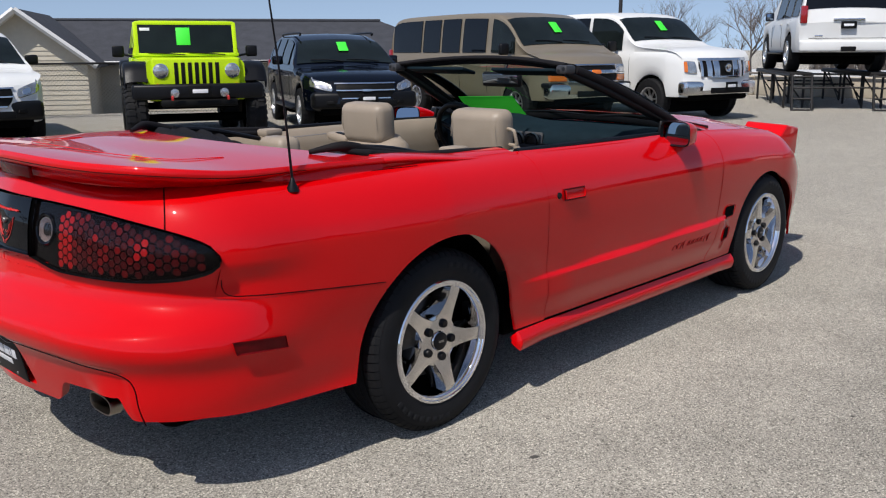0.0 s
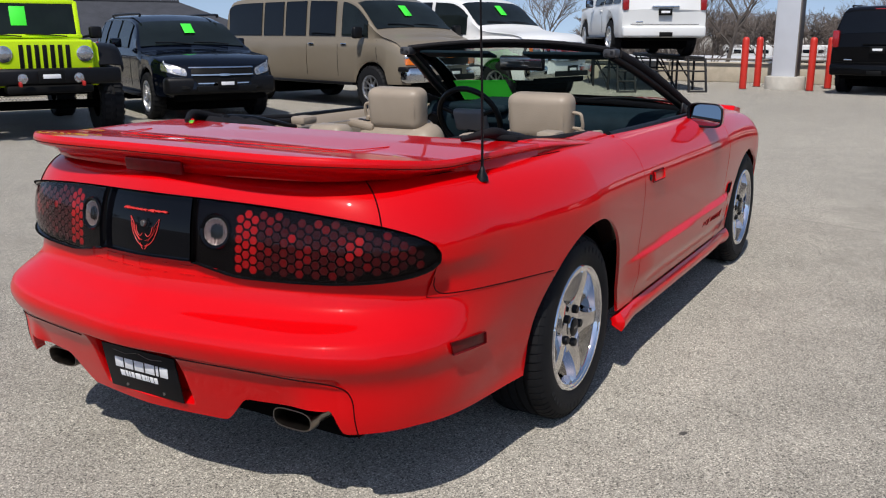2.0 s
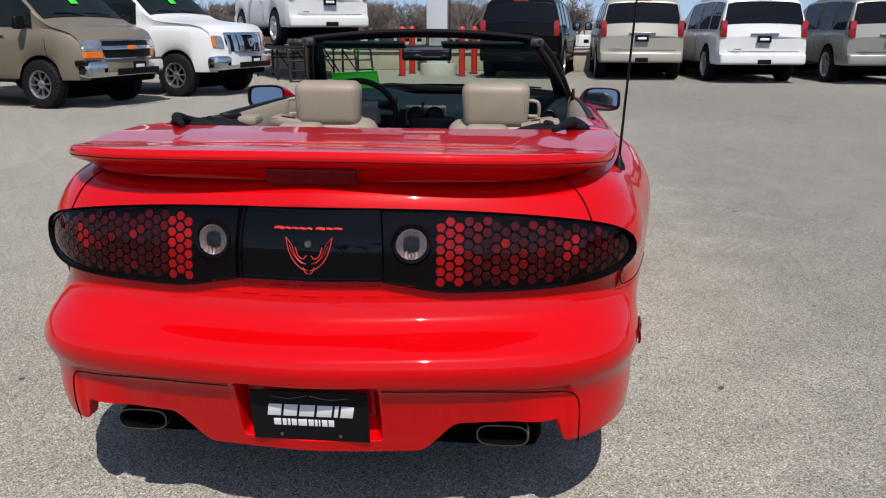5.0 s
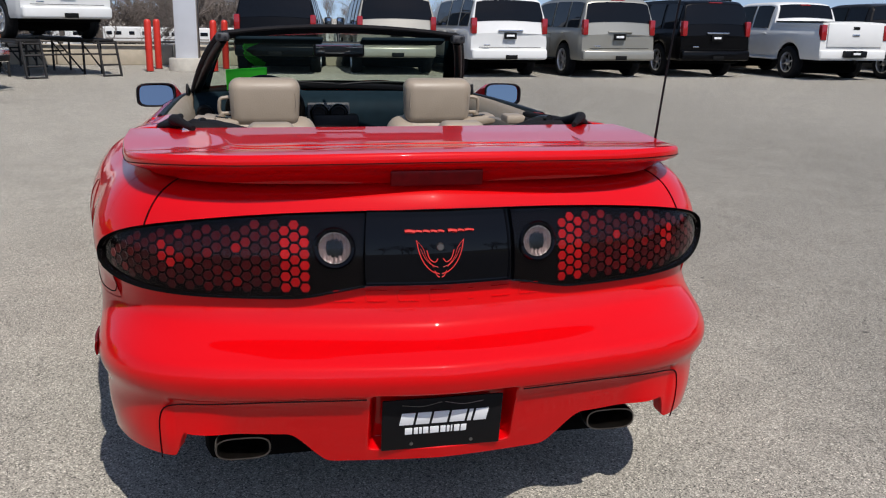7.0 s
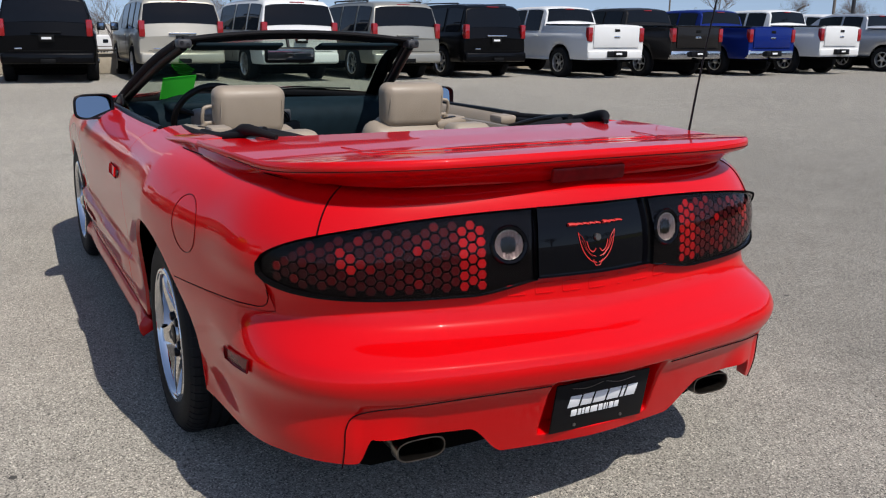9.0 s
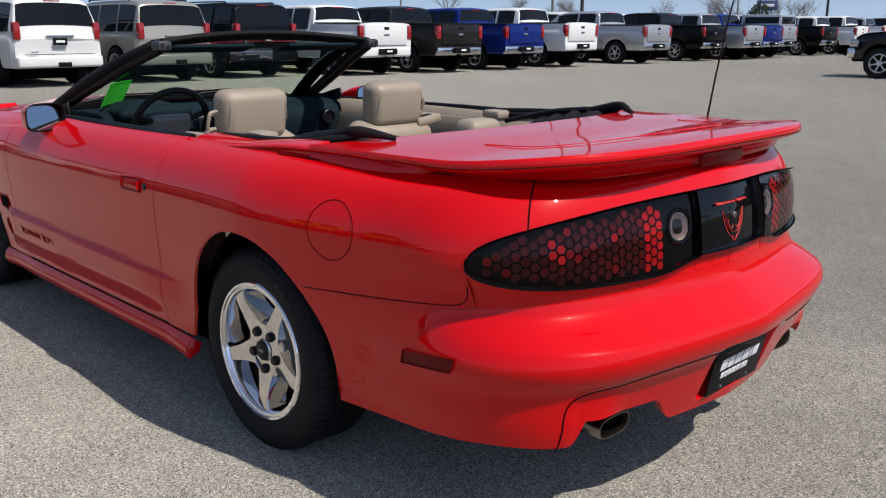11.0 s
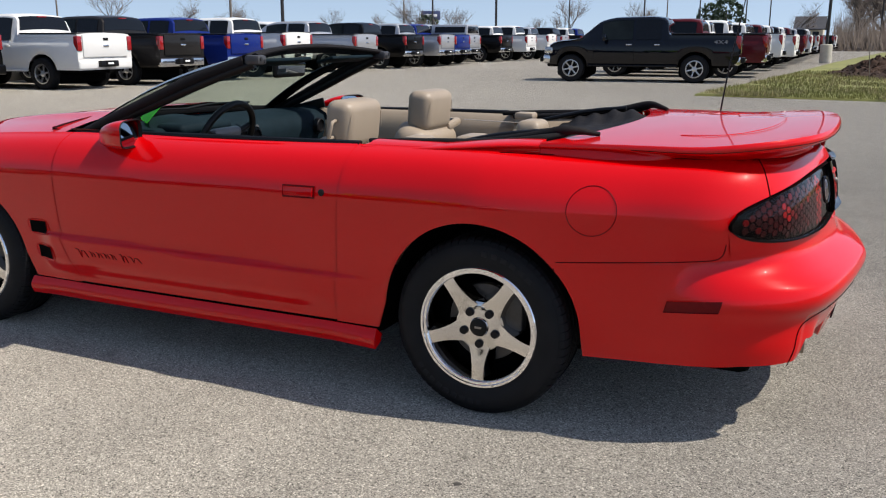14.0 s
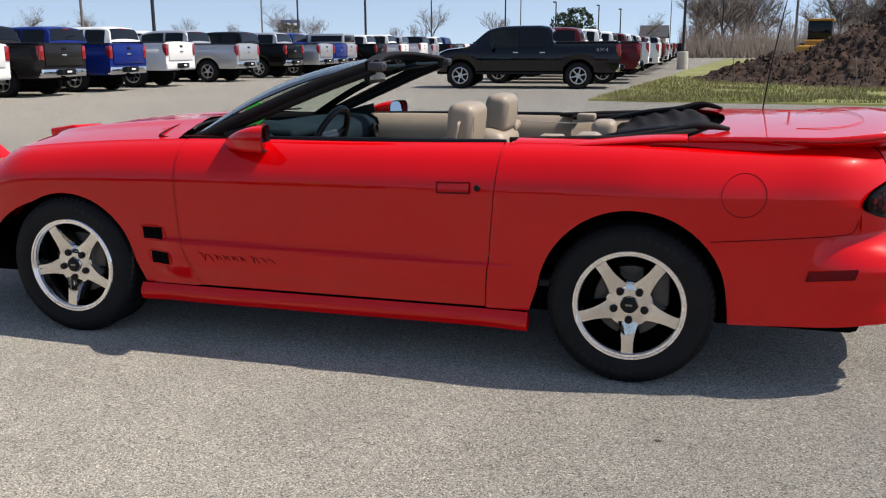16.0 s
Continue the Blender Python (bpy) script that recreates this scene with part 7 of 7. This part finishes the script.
EZ, RZ, GZ = .95, 2.85, -1.75
siding("siding_board", -12, -4.2, 12, -4.2, GZ, EZ, house)
siding("siding_board", 12, -4.2, 12, 4.2, GZ, EZ, house)
siding("siding_board", -12.0, 4.2, -12, -4.2, GZ, EZ, house)
slab("roof", [hp(-12.6, -4.9, EZ - .12), hp(12.7, -4.9, EZ - .12), hp(8.3, 0, RZ), hp(-12.6, 0, RZ)], .14, SHINGLE, house)
slab("roof", [hp(12.7, -4.9, EZ - .12), hp(12.7, 4.9, EZ - .12), hp(8.3, 0, RZ)], .14, SHINGLE, house)
slab("roof", [hp(12.7, 4.9, EZ - .12), hp(-12.6, 4.9, EZ - .12), hp(-12.6, 0, RZ), hp(8.3, 0, RZ)], .14, SHINGLE, house)
tube("ridge_cap", [hp(-12.6, 0, RZ + .03), hp(8.3, 0, RZ + .03)], .09, SHINGLE, house, smooth=False)
tube("gutter", [hp(-12.6, -4.95, EZ - .16), hp(12.7, -4.95, EZ - .16)], .07, TRIM_W, house, smooth=False)
# projecting gable wing
gc, gw, gd = -8.6, 2.55, -8.6
siding("siding_board", gc - gw, gd, gc + gw, gd, GZ, EZ, house)
siding("siding_board", gc + gw, gd, gc + gw, -4.2, GZ, EZ, house)
siding("siding_board", gc - gw, -4.2, gc - gw, gd, GZ, EZ, house)
for i in range(10):
    k0, k1 = 1 - i / 10, 1 - (i + 1) / 10
    siding("siding_board", gc - gw * (k0 + k1) / 2, gd, gc + gw * (k0 + k1) / 2, gd, EZ + .2 * i, EZ + .2 * (i + 1) + .001, house)
for sg in (1, -1):
    slab("roof", [hp(gc, gd - .6, EZ + 2.12), hp(gc + sg * (gw + .45), gd - .6, EZ - .20), hp(gc + sg * (gw + .45), -3.2, EZ - .20), hp(gc, -.5, EZ + 2.12)], .13, SHINGLE, house)
    tube("barge_board", [hp(gc, gd - .62, EZ + 2.06), hp(gc + sg * (gw + .47), gd - .62, EZ - .26)], .12, TRIM_W, house, smooth=False, k=4)
    slab("soffit", [hp(gc, gd - .55, EZ + 1.95), hp(gc + sg * (gw + .4), gd - .55, EZ - .36), hp(gc + sg * (gw + .4), gd, EZ - .36), hp(gc, gd, EZ + 1.95)], .02, TRIM_W, house)
# a garage-like louvred shed beside it
for i in range(10):
    siding("siding_board", gc + gw + 1.0, -5.6, gc + gw + 2.1, -5.6, GZ + .25 * i, GZ + .25 * (i + 1), house) if i % 2 == 0 else None

# pale low store far off
st = thing("store_building", "long pale low commercial building far off", "building")
st.location.z = float(ground_z(95, 40))
box("wall", (95, 40, .2), (14, 46, 3.4), mat("pale_panels", (.52, .54, .55), .7, vary=.06), st, bevel=.05)
box("roof", (95, 40, 2.02), (14.6, 46.6, .4), TRIM_W, st, bevel=.05)
for i in range(9):
    box("window", (87.9, 22 + 4.5 * i, .9), (.15, 2.6, 1.1), SHADE_GLASS, st, bevel=.02)


# travel trailers beyond the wall
def trailer(x, y, turn, L=7.5):
    t = thing("travel_trailer", "white travel trailer with small dark windows", "trailer", "trailers beyond the wall", at=(x, y, float(ground_z(x, y))), turn=turn)
    box("shell", (0, 0, 1.65), (L, 2.4, 2.5), TRIM_W, t, bevel=.22, seg=3)
    for i, xx in enumerate((-.36, -.08, .2, .37)):
        for s_ in (1, -1):
            box("window", (xx * L, s_ * 1.205, 1.95), (.8 if i % 2 else 1.1, .03, .55), SHADE_GLASS, t, bevel=.05)
    for s_ in (1, -1):
        box("stripe", (0, s_ * 1.203, 1.15), (L * .9, .02, .16), POLE_GREY, t, bevel=.005)
        for dx in (-.5, .4):
            lathe("tyre", [(.2, -.1), (.34, -.1), (.36, 0), (.34, .1), (.2, .1)], RUBBER, t, "y", 20, at=(dx, s_ * 1.02, .36))
    tube("drawbar", [(L / 2, 0, .5), (L / 2 + 1.2, 0, .45)], .06, RUST, t, smooth=False)


for i in range(9):
    trailer(142 + (i % 2) * 6, 28 - 9.0 * i, 84 + 5 * (i % 3))


# ---------- lamp posts, poles, wires ----------
def lamp_post(x, y, h=8.5, base=True, turn=0):
    p = thing("lamp_post", "dark steel lot lamp post on a concrete base", "lamp post", "lot lamp posts", at=(x, y, 0), turn=turn)
    if base:
        lathe("base", [(.0, .95), (.26, .95), (.29, .92), (.30, 0)], CONCRETE, p, "z", 28)
    tube("post", [(0, 0, .9 if base else 0), (0, 0, h)], (.085, .07), POLE_DARK, p, smooth=False, k=10)
    tube("arm", [(0, 0, h - .1), (.7, 0, h)], .035, POLE_DARK, p, smooth=False)
    box("lamp_head", (1.0, 0, h), (.75, .34, .14), POLE_DARK, p, bevel=.03)
    box("lamp_lens", (1.0, 0, h - .075), (.5, .26, .02), LENS_CLEAR, p, bevel=.004)


def wood_pole(x, y, h=10.0, turn=0):
    p = thing("utility_pole", "weathered wooden utility pole with a crossarm", "utility pole", "utility poles", at=(x, y, 0), turn=turn)
    tube("pole", [(0, 0, 0), (0, 0, h)], (.16, .11), POLE_GREY, p, smooth=False)
    box("crossarm", (0, 0, h - .6), (.12, 2.4, .12), POLE_GREY, p, bevel=.01)
    for y_ in (-1.0, -.4, .4, 1.0):
        lathe("insulator", [(.03, 0), (.06, .05), (.03, .12), (0, .13)], POLE_GREY, p, "z", 10, at=(0, y_, h - .54))


for x, y in ((23.4, -31.7), (22.3, -55.7), (31.5, 18.7), (.65, -46.9), (-2.4, -97)):
    lamp_post(x, y)
for x, y, h in ((18.3, -84, 6.2), (16.4, -104, 6.2), (12, -110, 6), (9.5, -112, 5.6), (30, -98, 7), (34, -70, 8)):
    lamp_post(x, y, h, base=False, turn=90)
POLES = [(150, -60, 14), (118, -105, 12), (73, -140, 12), (41, -210, 16), (8, -260, 16)]
for x, y, h in POLES:
    wood_pole(x, y, h, 30)
for (x0, y0, h0), (x1, y1, h1) in zip(POLES[:-1], POLES[1:]):
    for k in (-.8, .8):
        wire = thing("power_line", "thin black overhead power line", "cable", "power lines")
        tube("wire", [(x0 + (x1 - x0) * t + k, y0 + (y1 - y0) * t, h0 - .5 + (h1 - h0) * t - 5.0 * t * (1 - t)) for t in np.linspace(0, 1, 12)], .055, POLE_DARK, wire, n=24, k=5)
for k, (za, zb_) in enumerate(((7.2, 9.8), (12.5, 13.0))):
    wire = thing("power_line", "thin black overhead power line", "cable", "power lines")
    tube("wire", [(60 - 70 * t, -75 - 25 * t, za + (zb_ - za) * t - 2.0 * t * (1 - t)) for t in np.linspace(0, 1, 12)], .022, POLE_DARK, wire, n=24, k=5)
wood_pole(60, -75, 12.6, 30)
wood_pole(-10, -100, 13.1, 30)
sg_ = thing("road_sign", "small dark blue sign on a tall post", "sign", at=(62, -128, 0), turn=-64)
tube("post", [(0, 0, 0), (0, 0, 5.2)], .12, POLE_GREY, sg_, smooth=False)
box("sign_panel", (0, 0, 4.6), (.25, 3.0, 1.4), SIGN_BLUE, sg_, bevel=.05)
box("sign_bar", (-.14, 0, 4.6), (.02, 2.0, .4), WHITE_PRINT, sg_, bevel=.005)


# ---------- bare trees ----------
def tree_mesh(seed, height, spread, levels=5, stout=.0135, thin=.48):
    """Limbs and twigs of a leafless tree: two meshes, trunk with limbs, and twigs."""
    rg = random.Random(seed)
    limbs, twigs = ([], []), ([], [])

    def grow(p, d, ln, r, lev):
        store = limbs if lev < 2 else twigs
        pts, q, dd = [p.copy()], p.copy(), d.copy()
        nseg = 4 if lev < 2 else 3
        for i in range(nseg):
            dd = (dd + Vector((rg.uniform(-.22, .22), rg.uniform(-.22, .22), rg.uniform(-.05, .18)))).normalized()
            q = q + dd * ln / nseg
            pts.append(q.copy())
        sides = 7 if lev < 1 else 5 if lev < 2 else 3
        vv, ff = tube_data([tuple(a) for a in pts], [r, r * .75, r * .5], len(pts), sides, smooth=False)
        o = len(store[0])
        store[0].extend([tuple(a) for a in vv])
        store[1].extend([tuple(i + o for i in t) for t in ff])
        if lev >= levels - 1:
            return
        kids = (5, 5, 5, 4)[min(lev, 3)] + rg.randint(0, 1)
        for k in range(kids):
            t = rg.uniform(.35, 1.0) if k else 1.0
            j = min(int(t * nseg), nseg - 1)
            base = pts[j].lerp(pts[j + 1], t * nseg - j)
            ax = Vector((rg.uniform(-1, 1), rg.uniform(-1, 1), rg.uniform(-.2, .4))).normalized()
            nd = (dd * (1.0 - spread * .5) + ax * spread).normalized()
            nd.z = max(nd.z, -.05)
            grow(base, nd.normalized(), ln * rg.uniform(.52, .74), r * thin, lev + 1)

    grow(Vector((0, 0, -.2)), Vector((0, 0, 1)), height * .36, height * stout, 0)
    out = []
    for nm, (vv, ff) in (("trunk", limbs), ("crown", twigs)):
        me = bpy.data.meshes.new(nm)
        me.from_pydata(vv, [], ff)
        me.materials.append(BARK if nm == "trunk" else TWIG)
        out.append(me)
    return out


TREES = [tree_mesh(3, 11, .62), tree_mesh(8, 13, .52), tree_mesh(21, 9, .75), tree_mesh(34, 12, .60), tree_mesh(51, 11, .70, 5, .020, .58), tree_mesh(62, 10, .80, 5, .020, .58)]


def tree(x, y, k, scale=1.0, turn=0.0, z=0.0):
    t = thing("bare_tree", "leafless grey-brown deciduous tree", "tree", "bare trees")
    for nm, me in zip(("trunk", "crown"), TREES[k]):
        o = new(nm, me)
        o.parent = t
    t.matrix_basis = pose(x, y, z + float(ground_z(x, y)), 0, 0, turn) @ Matrix.Scale(scale, 4)


rng = random.Random(4)


def polar(az, d):
    return d * math.cos(radians(az)), d * math.sin(radians(az))


for az, d, s_ in ((27.5, 95, .95), (22.6, 62, .72), (13.6, 58, .95), (11.5, 64, 1.1), (9.2, 70, 1.05), (15.2, 80, .9), (6.0, 75, .8), (3.8, 90, .9), (12.6, 72, .9), (14.4, 66, .85),
                  (-2.5, 120, .9), (-7.0, 110, .8), (-52, 140, 1.0), (-48, 150, 1.1), (-61, 48, .55), (-44, 150, .9), (-72, 120, .7), (-86, 150, 1.0)):
    x, y = polar(az, d)
    tree(x - 2, y, rng.randint(0, 3), s_, rng.uniform(0, 360))
# woods: along the far side and beyond the mound
for i in range(120):
    x, y = polar(rng.uniform(-3, 21), rng.uniform(150, 200))
    tree(x, y, rng.randint(4, 5), rng.uniform(.8, 1.25), rng.uniform(0, 360))
for i in range(52):
    x, y = polar(rng.uniform(-112, -89.5), rng.uniform(95, 150))
    tree(x, y, rng.randint(2, 5), rng.uniform(.75, 1.15), rng.uniform(0, 360))
for i in range(40):
    x, y = polar(rng.uniform(-88, 2), rng.uniform(220, 300))
    tree(x, y, rng.randint(0, 3), rng.uniform(.7, 1.1), rng.uniform(0, 360))
for i in range(30):
    x, y = polar(rng.uniform(115, 250), rng.uniform(60, 110))
    tree(x, y, rng.randint(0, 3), rng.uniform(.8, 1.2), rng.uniform(0, 360))

# undergrowth along the woods: one tangle of thin stems
v, f = [], []
for i in range(9000):
    if i % 2:
        az, d = rng.uniform(-2, 21), rng.uniform(150, 175)
    else:
        az, d = rng.uniform(-114, -89), rng.uniform(88, 110)
    x, y = polar(az, d)
    h_ = rng.uniform(1.0, 4.6)
    dx, dy = rng.uniform(-.6, .6), rng.uniform(-.6, .6)
    o = len(v)
    w_ = rng.uniform(.02, .05)
    g_ = float(ground_z(x, y))
    v += [(x - w_, y - w_, g_), (x + w_, y + w_, g_), (x + dx + w_ * .3, y + dy, g_ + h_), (x + dx * .5 + .5, y + dy * .5 + rng.uniform(-.5, .5), g_ + h_ * .8)]
    f += [(o, o + 1, o + 2), (o, o + 1, o + 3)]
tagged(raw("undergrowth", v, f, TWIG, None, smooth=False), "brown leafless undergrowth along the woods", "shrubs", kind="stuff")

# evergreen shrubs far off
for x, y, s_ in ((52, -106, 2.4), (21, -160, 4.5), (24, -163, 4.0)):
    b = thing("evergreen", "dark green evergreen tree far off", "tree", "evergreens", at=(x, y, 0))
    vv, ff = [], []
    for i in range(900):
        a, hh = rng.uniform(0, 6.283), rng.random()
        r_ = s_ * .8 * math.sqrt(max(.0, 1 - (hh - .35) ** 2 / .45)) * rng.uniform(.6, 1)
        p = Vector((r_ * math.cos(a), r_ * math.sin(a), s_ * 1.7 * hh))
        o = len(vv)
        for k in range(3):
            vv.append(p + Vector((rng.uniform(-1, 1), rng.uniform(-1, 1), rng.uniform(-1, 1))) * .22 * s_ * .5)
        ff.append((o, o + 1, o + 2))
    raw("crown", vv, ff, mat_ever, b, smooth=False)
    tube("trunk", [(0, 0, 0), (0, 0, s_ * 1.2)], .12, BARK, b, smooth=False)

# ---------- grass verge, dug earth and machines ----------
gp = [(2.3, -17.7), (1.7, -24), (1.05, -33), (.2, -47), (-2.5, -80), (-45, -80), (-45, -18.5), (-16, -17.2), (-5, -17.0)]
bm = bmesh.new()
top_ = [bm.verts.new((x, y, .05)) for x, y in gp]
bot_ = [bm.verts.new((x + .05 * (1 if x > 0 else 0), y + .05, -.02)) for x, y in gp]
bm.faces.new(top_)
for i in range(len(gp)):
    j = (i + 1) % len(gp)
    bm.faces.new((top_[i], bot_[i], bot_[j], top_[j]))
bmesh.ops.recalc_face_normals(bm, faces=bm.faces)
tagged(part("verge", bm, GRASS, None, smooth=False), "patchy spring grass verge beside the lot", "grass", kind="structure")
for nm, material, cnt, seed in (("grass", GRASS, 26000, 1), ("dry_grass", STRAW, 19000, 2)):
    rg = random.Random(seed)
    v, f = [], []
    while len(f) < cnt:
        x, y = rg.uniform(-11, 2.2), -17.3 - 16 * rg.random() ** 1.5
        if x > 2.25 - (-17.7 - y) * .085 - .05:
            continue
        if noise.noise(Vector((x * .7, y * .7, seed * 5.0))) < (-.25 if seed == 1 else .0):
            continue
        a, h_ = rg.uniform(0, 6.283), rg.uniform(.04, .13)
        w_ = .010
        o = len(v)
        v += [(x - w_ * math.cos(a), y - w_ * math.sin(a), .045), (x + w_ * math.cos(a), y + w_ * math.sin(a), .045), (x + rg.uniform(-.05, .05), y + rg.uniform(-.05, .05), .045 + h_)]
        f.append((o, o + 1, o + 2))
    tagged(raw(nm, v, f, material, None, smooth=False), "tufts of green and straw-coloured grass on the verge", "grass", kind="stuff")


def mound_z(x, y):
    x += 1.0
    a = 3.7 * math.exp(-(((x + 7.7) / 2.9) ** 2 + ((y + 30.5) / 3.6) ** 2))
    b = .95 * math.exp(-(((x + 4.2) / 2.6) ** 2 + ((y + 29.5) / 2.4) ** 2))
    c_ = .50 * math.exp(-(((x + 1.2) / 1.7) ** 2 + ((y + 30.5) / 1.8) ** 2))
    d = .8 * math.exp(-(((x + 9) / 4) ** 2 + ((y + 25.8) / 1.6) ** 2))
    z = a + b + c_ + d
    n1 = noise.fractal(Vector((x * .9, y * .9, 0)), 1.0, 2.1, 5)
    n2 = noise.fractal(Vector((x * 3.1, y * 3.1, 4)), 1.0, 2.0, 4)
    n3 = noise.noise(Vector((x * 8.5, y * 8.5, 9)))
    return z + (n1 * .30 + n2 * .16 + n3 * .07) * min(1, z * 2.2) - .12


nx, ny = 300, 220
xs_, ys_ = np.linspace(-16, 1.6, nx), np.linspace(-37, -22.6, ny)
P = [[(x, y, mound_z(x, y) + .05) for y in ys_] for x in xs_]
mound = raw("dirt_mound", np.array(P).reshape(-1, 3), grid_faces(nx, ny), DIRT, None, sharp=0)
tagged(mound, "heap of dark brown dug earth on the verge", "earth", kind="stuff")
rg = random.Random(9)
v, f = [], []
for i in range(5200):
    x, y = rg.uniform(-12, .2), rg.uniform(-35, -23)
    z = mound_z(x, y)
    if z < -.02:
        continue
    s_ = rg.uniform(.02, .085) * (1 if rg.random() < .92 else 1.8)
    o = len(v)
    pts = [Vector((rg.uniform(-1, 1), rg.uniform(-1, 1), rg.uniform(-1, 1))).normalized() * s_ * rg.uniform(.7, 1.1) for _ in range(6)]
    axes = [(1, 0, 0), (-1, 0, 0), (0, 1, 0), (0, -1, 0), (0, 0, 1), (0, 0, -1)]
    v += [tuple(Vector(a) * s_ * rg.uniform(.6, 1.2) + Vector((x, y, z + .05))) for a in axes]
    for t in ((0, 2, 4), (2, 1, 4), (1, 3, 4), (3, 0, 4), (2, 0, 5), (1, 2, 5), (3, 1, 5), (0, 3, 5)):
        f.append(tuple(o + k for k in t))
tagged(raw("earth_clods", v, f, DIRT, None, smooth=False), "loose clods of dark earth on the heap", "earth", kind="stuff")

# excavator standing behind the heap, its boom over the top
exc = thing("excavator", "yellow tracked excavator behind the earth heap", "excavator", at=(-12.9, -36.5, -.3), turn=28)
for s_ in (1, -1):
    box("track", (0, s_ * 1.05, .42), (3.3, .55, .84), RUST, exc, bevel=.36, seg=5)
box("house", (-.2, 0, 1.45), (2.9, 2.4, 1.0), YELLOW, exc, bevel=.12)
box("cab", (.75, .72, 2.3), (1.25, .95, 1.55), SHADE_GLASS, exc, bevel=.10)
box("cab_roof", (.75, .72, 3.1), (1.32, 1.0, .10), YELLOW, exc, bevel=.04)
tube("boom", [(1.0, -.2, 1.7), (2.2, -.2, 3.6), (3.4, -.2, 4.1), (4.6, -.2, 3.6)], (.26, .30, .30, .20), YELLOW, exc, n=20, k=8)
tube("arm", [(4.5, -.2, 3.7), (5.1, -.2, 2.9), (5.35, -.2, 2.2)], (.2, .2, .15), YELLOW, exc, n=10, k=8)
box("bucket", (5.2, -.2, 1.95), (.75, .95, .70), RUST, exc, bevel=.15, seg=3)
ldr = thing("loader", "yellow wheel loader beyond the earth heap", "loader", at=(-8.0, -62, 0), turn=80)
box("chassis", (0, 0, 1.15), (3.6, 1.7, .9), YELLOW, ldr, bevel=.15)
box("cab", (.1, 0, 2.2), (1.5, 1.5, 1.3), SHADE_GLASS, ldr, bevel=.08)
box("cab_roof", (.1, 0, 2.9), (1.7, 1.7, .14), YELLOW, ldr, bevel=.05)
box("bucket", (2.9, 0, .8), (1.0, 2.4, .9), YELLOW, ldr, bevel=.2, seg=3)
for x in (-1.1, 1.3):
    for s_ in (1, -1):
        lathe("tyre", [(.3, -.24), (.62, -.24), (.70, -.14), (.70, .14), (.62, .24), (.3, .24)], RUBBER, ldr, "y", 28, at=(x, s_ * .95, .70))
# stakes in the verge
for x, y in ((-1.35, -26.4), (-3.9, -19.2)):
    s_ = thing("stake", "thin weathered wooden survey stake", "stake", "survey stakes", at=(x, y, 0))
    tube("stick", [(0, 0, 0), (.03, 0, .55), (.10, .0, 1.05)], .012, POLE_GREY, s_, n=6, k=6)
# low house and store roofs far down the lot
for x, y, w_ in ((9, -190, 5),):
    hh = thing("far_house", "small tan house far down the road", "house", "far houses", at=(x, y, 0))
    box("wall", (0, 0, 1.5), (w_, 8, 3.0), SIDING, hh, bevel=.03)
    for s_ in (1, -1):
        slab("roof", [(-w_ / 2 - .4, 0, 5.2), (-w_ / 2 - .4, s_ * 4.6, 2.8), (w_ / 2 + .4, s_ * 4.6, 2.8), (w_ / 2 + .4, 0, 5.2)], .2, SHINGLE, hh)
    for k in (-.25, .25):
        box("window", (w_ * k, 4.02, 1.7), (1.2, .06, 1.1), SHADE_GLASS, hh, bevel=.01)

# fine crack that runs across the lot in front of the convertible
CRACK = mat("crack_dirt", (.17, .158, .135), .95, vary=.3, scale=20)
rg = random.Random(21)
way = [(4.10, .20), (4.04, -.60), (3.98, -1.10), (3.85, -1.55), (3.42, -2.05), (2.9, -2.6), (2.2, -3.0)]
pts = []
for (xa_, ya_), (xb_, yb_) in zip(way, way[1:]):
    for k in range(14):
        u = k / 14
        x, y = xa_ + (xb_ - xa_) * u + rg.uniform(-.012, .012), ya_ + (yb_ - ya_) * u + rg.uniform(-.012, .012)
        pts.append((x, y, float(ground_z(np.array(x), np.array(y))) + .0005))
tube("crack", pts, [rg.uniform(.003, .008) for _ in range(40)], CRACK, ground, "thin dark crack in the asphalt", smooth=False, k=6, flat=.2)
# short crack, tar marks and chips round the car
MARK = mat("tar_mark", (.06, .056, .05), .9, vary=.4, scale=60)
rg = random.Random(33)
pts = []
for k in range(16):
    x, y = 2.73 + .012 * math.sin(k * 1.7) + rg.uniform(-.006, .006), -3.90 - .022 * k
    pts.append((x, y, float(ground_z(np.array(x), np.array(y))) + .0005))
tube("crack", pts, [rg.uniform(.003, .007) for _ in range(16)], CRACK, ground, smooth=False, k=6, flat=.2)
for x, y, r in ((3.36, -2.0, .030), (.04, -1.25, .020), (.18, -2.21, .016), (-.15, 1.4, .016), (1.1, -1.9, .010), (2.2, -2.6, .012), (-1.6, .9, .012), (-1.9, -.7, .010)):
    z0 = float(ground_z(np.array(x), np.array(y)))
    ring = [(x + r * rg.uniform(.6, 1.2) * math.cos(a * .698), y + r * rg.uniform(.5, 1.0) * math.sin(a * .698), z0 + .0006) for a in range(9)]
    raw("tar_mark", [(x, y, z0 + .004)] + ring, [(0, 1 + a, 1 + (a + 1) % 9) for a in range(9)], MARK, ground)
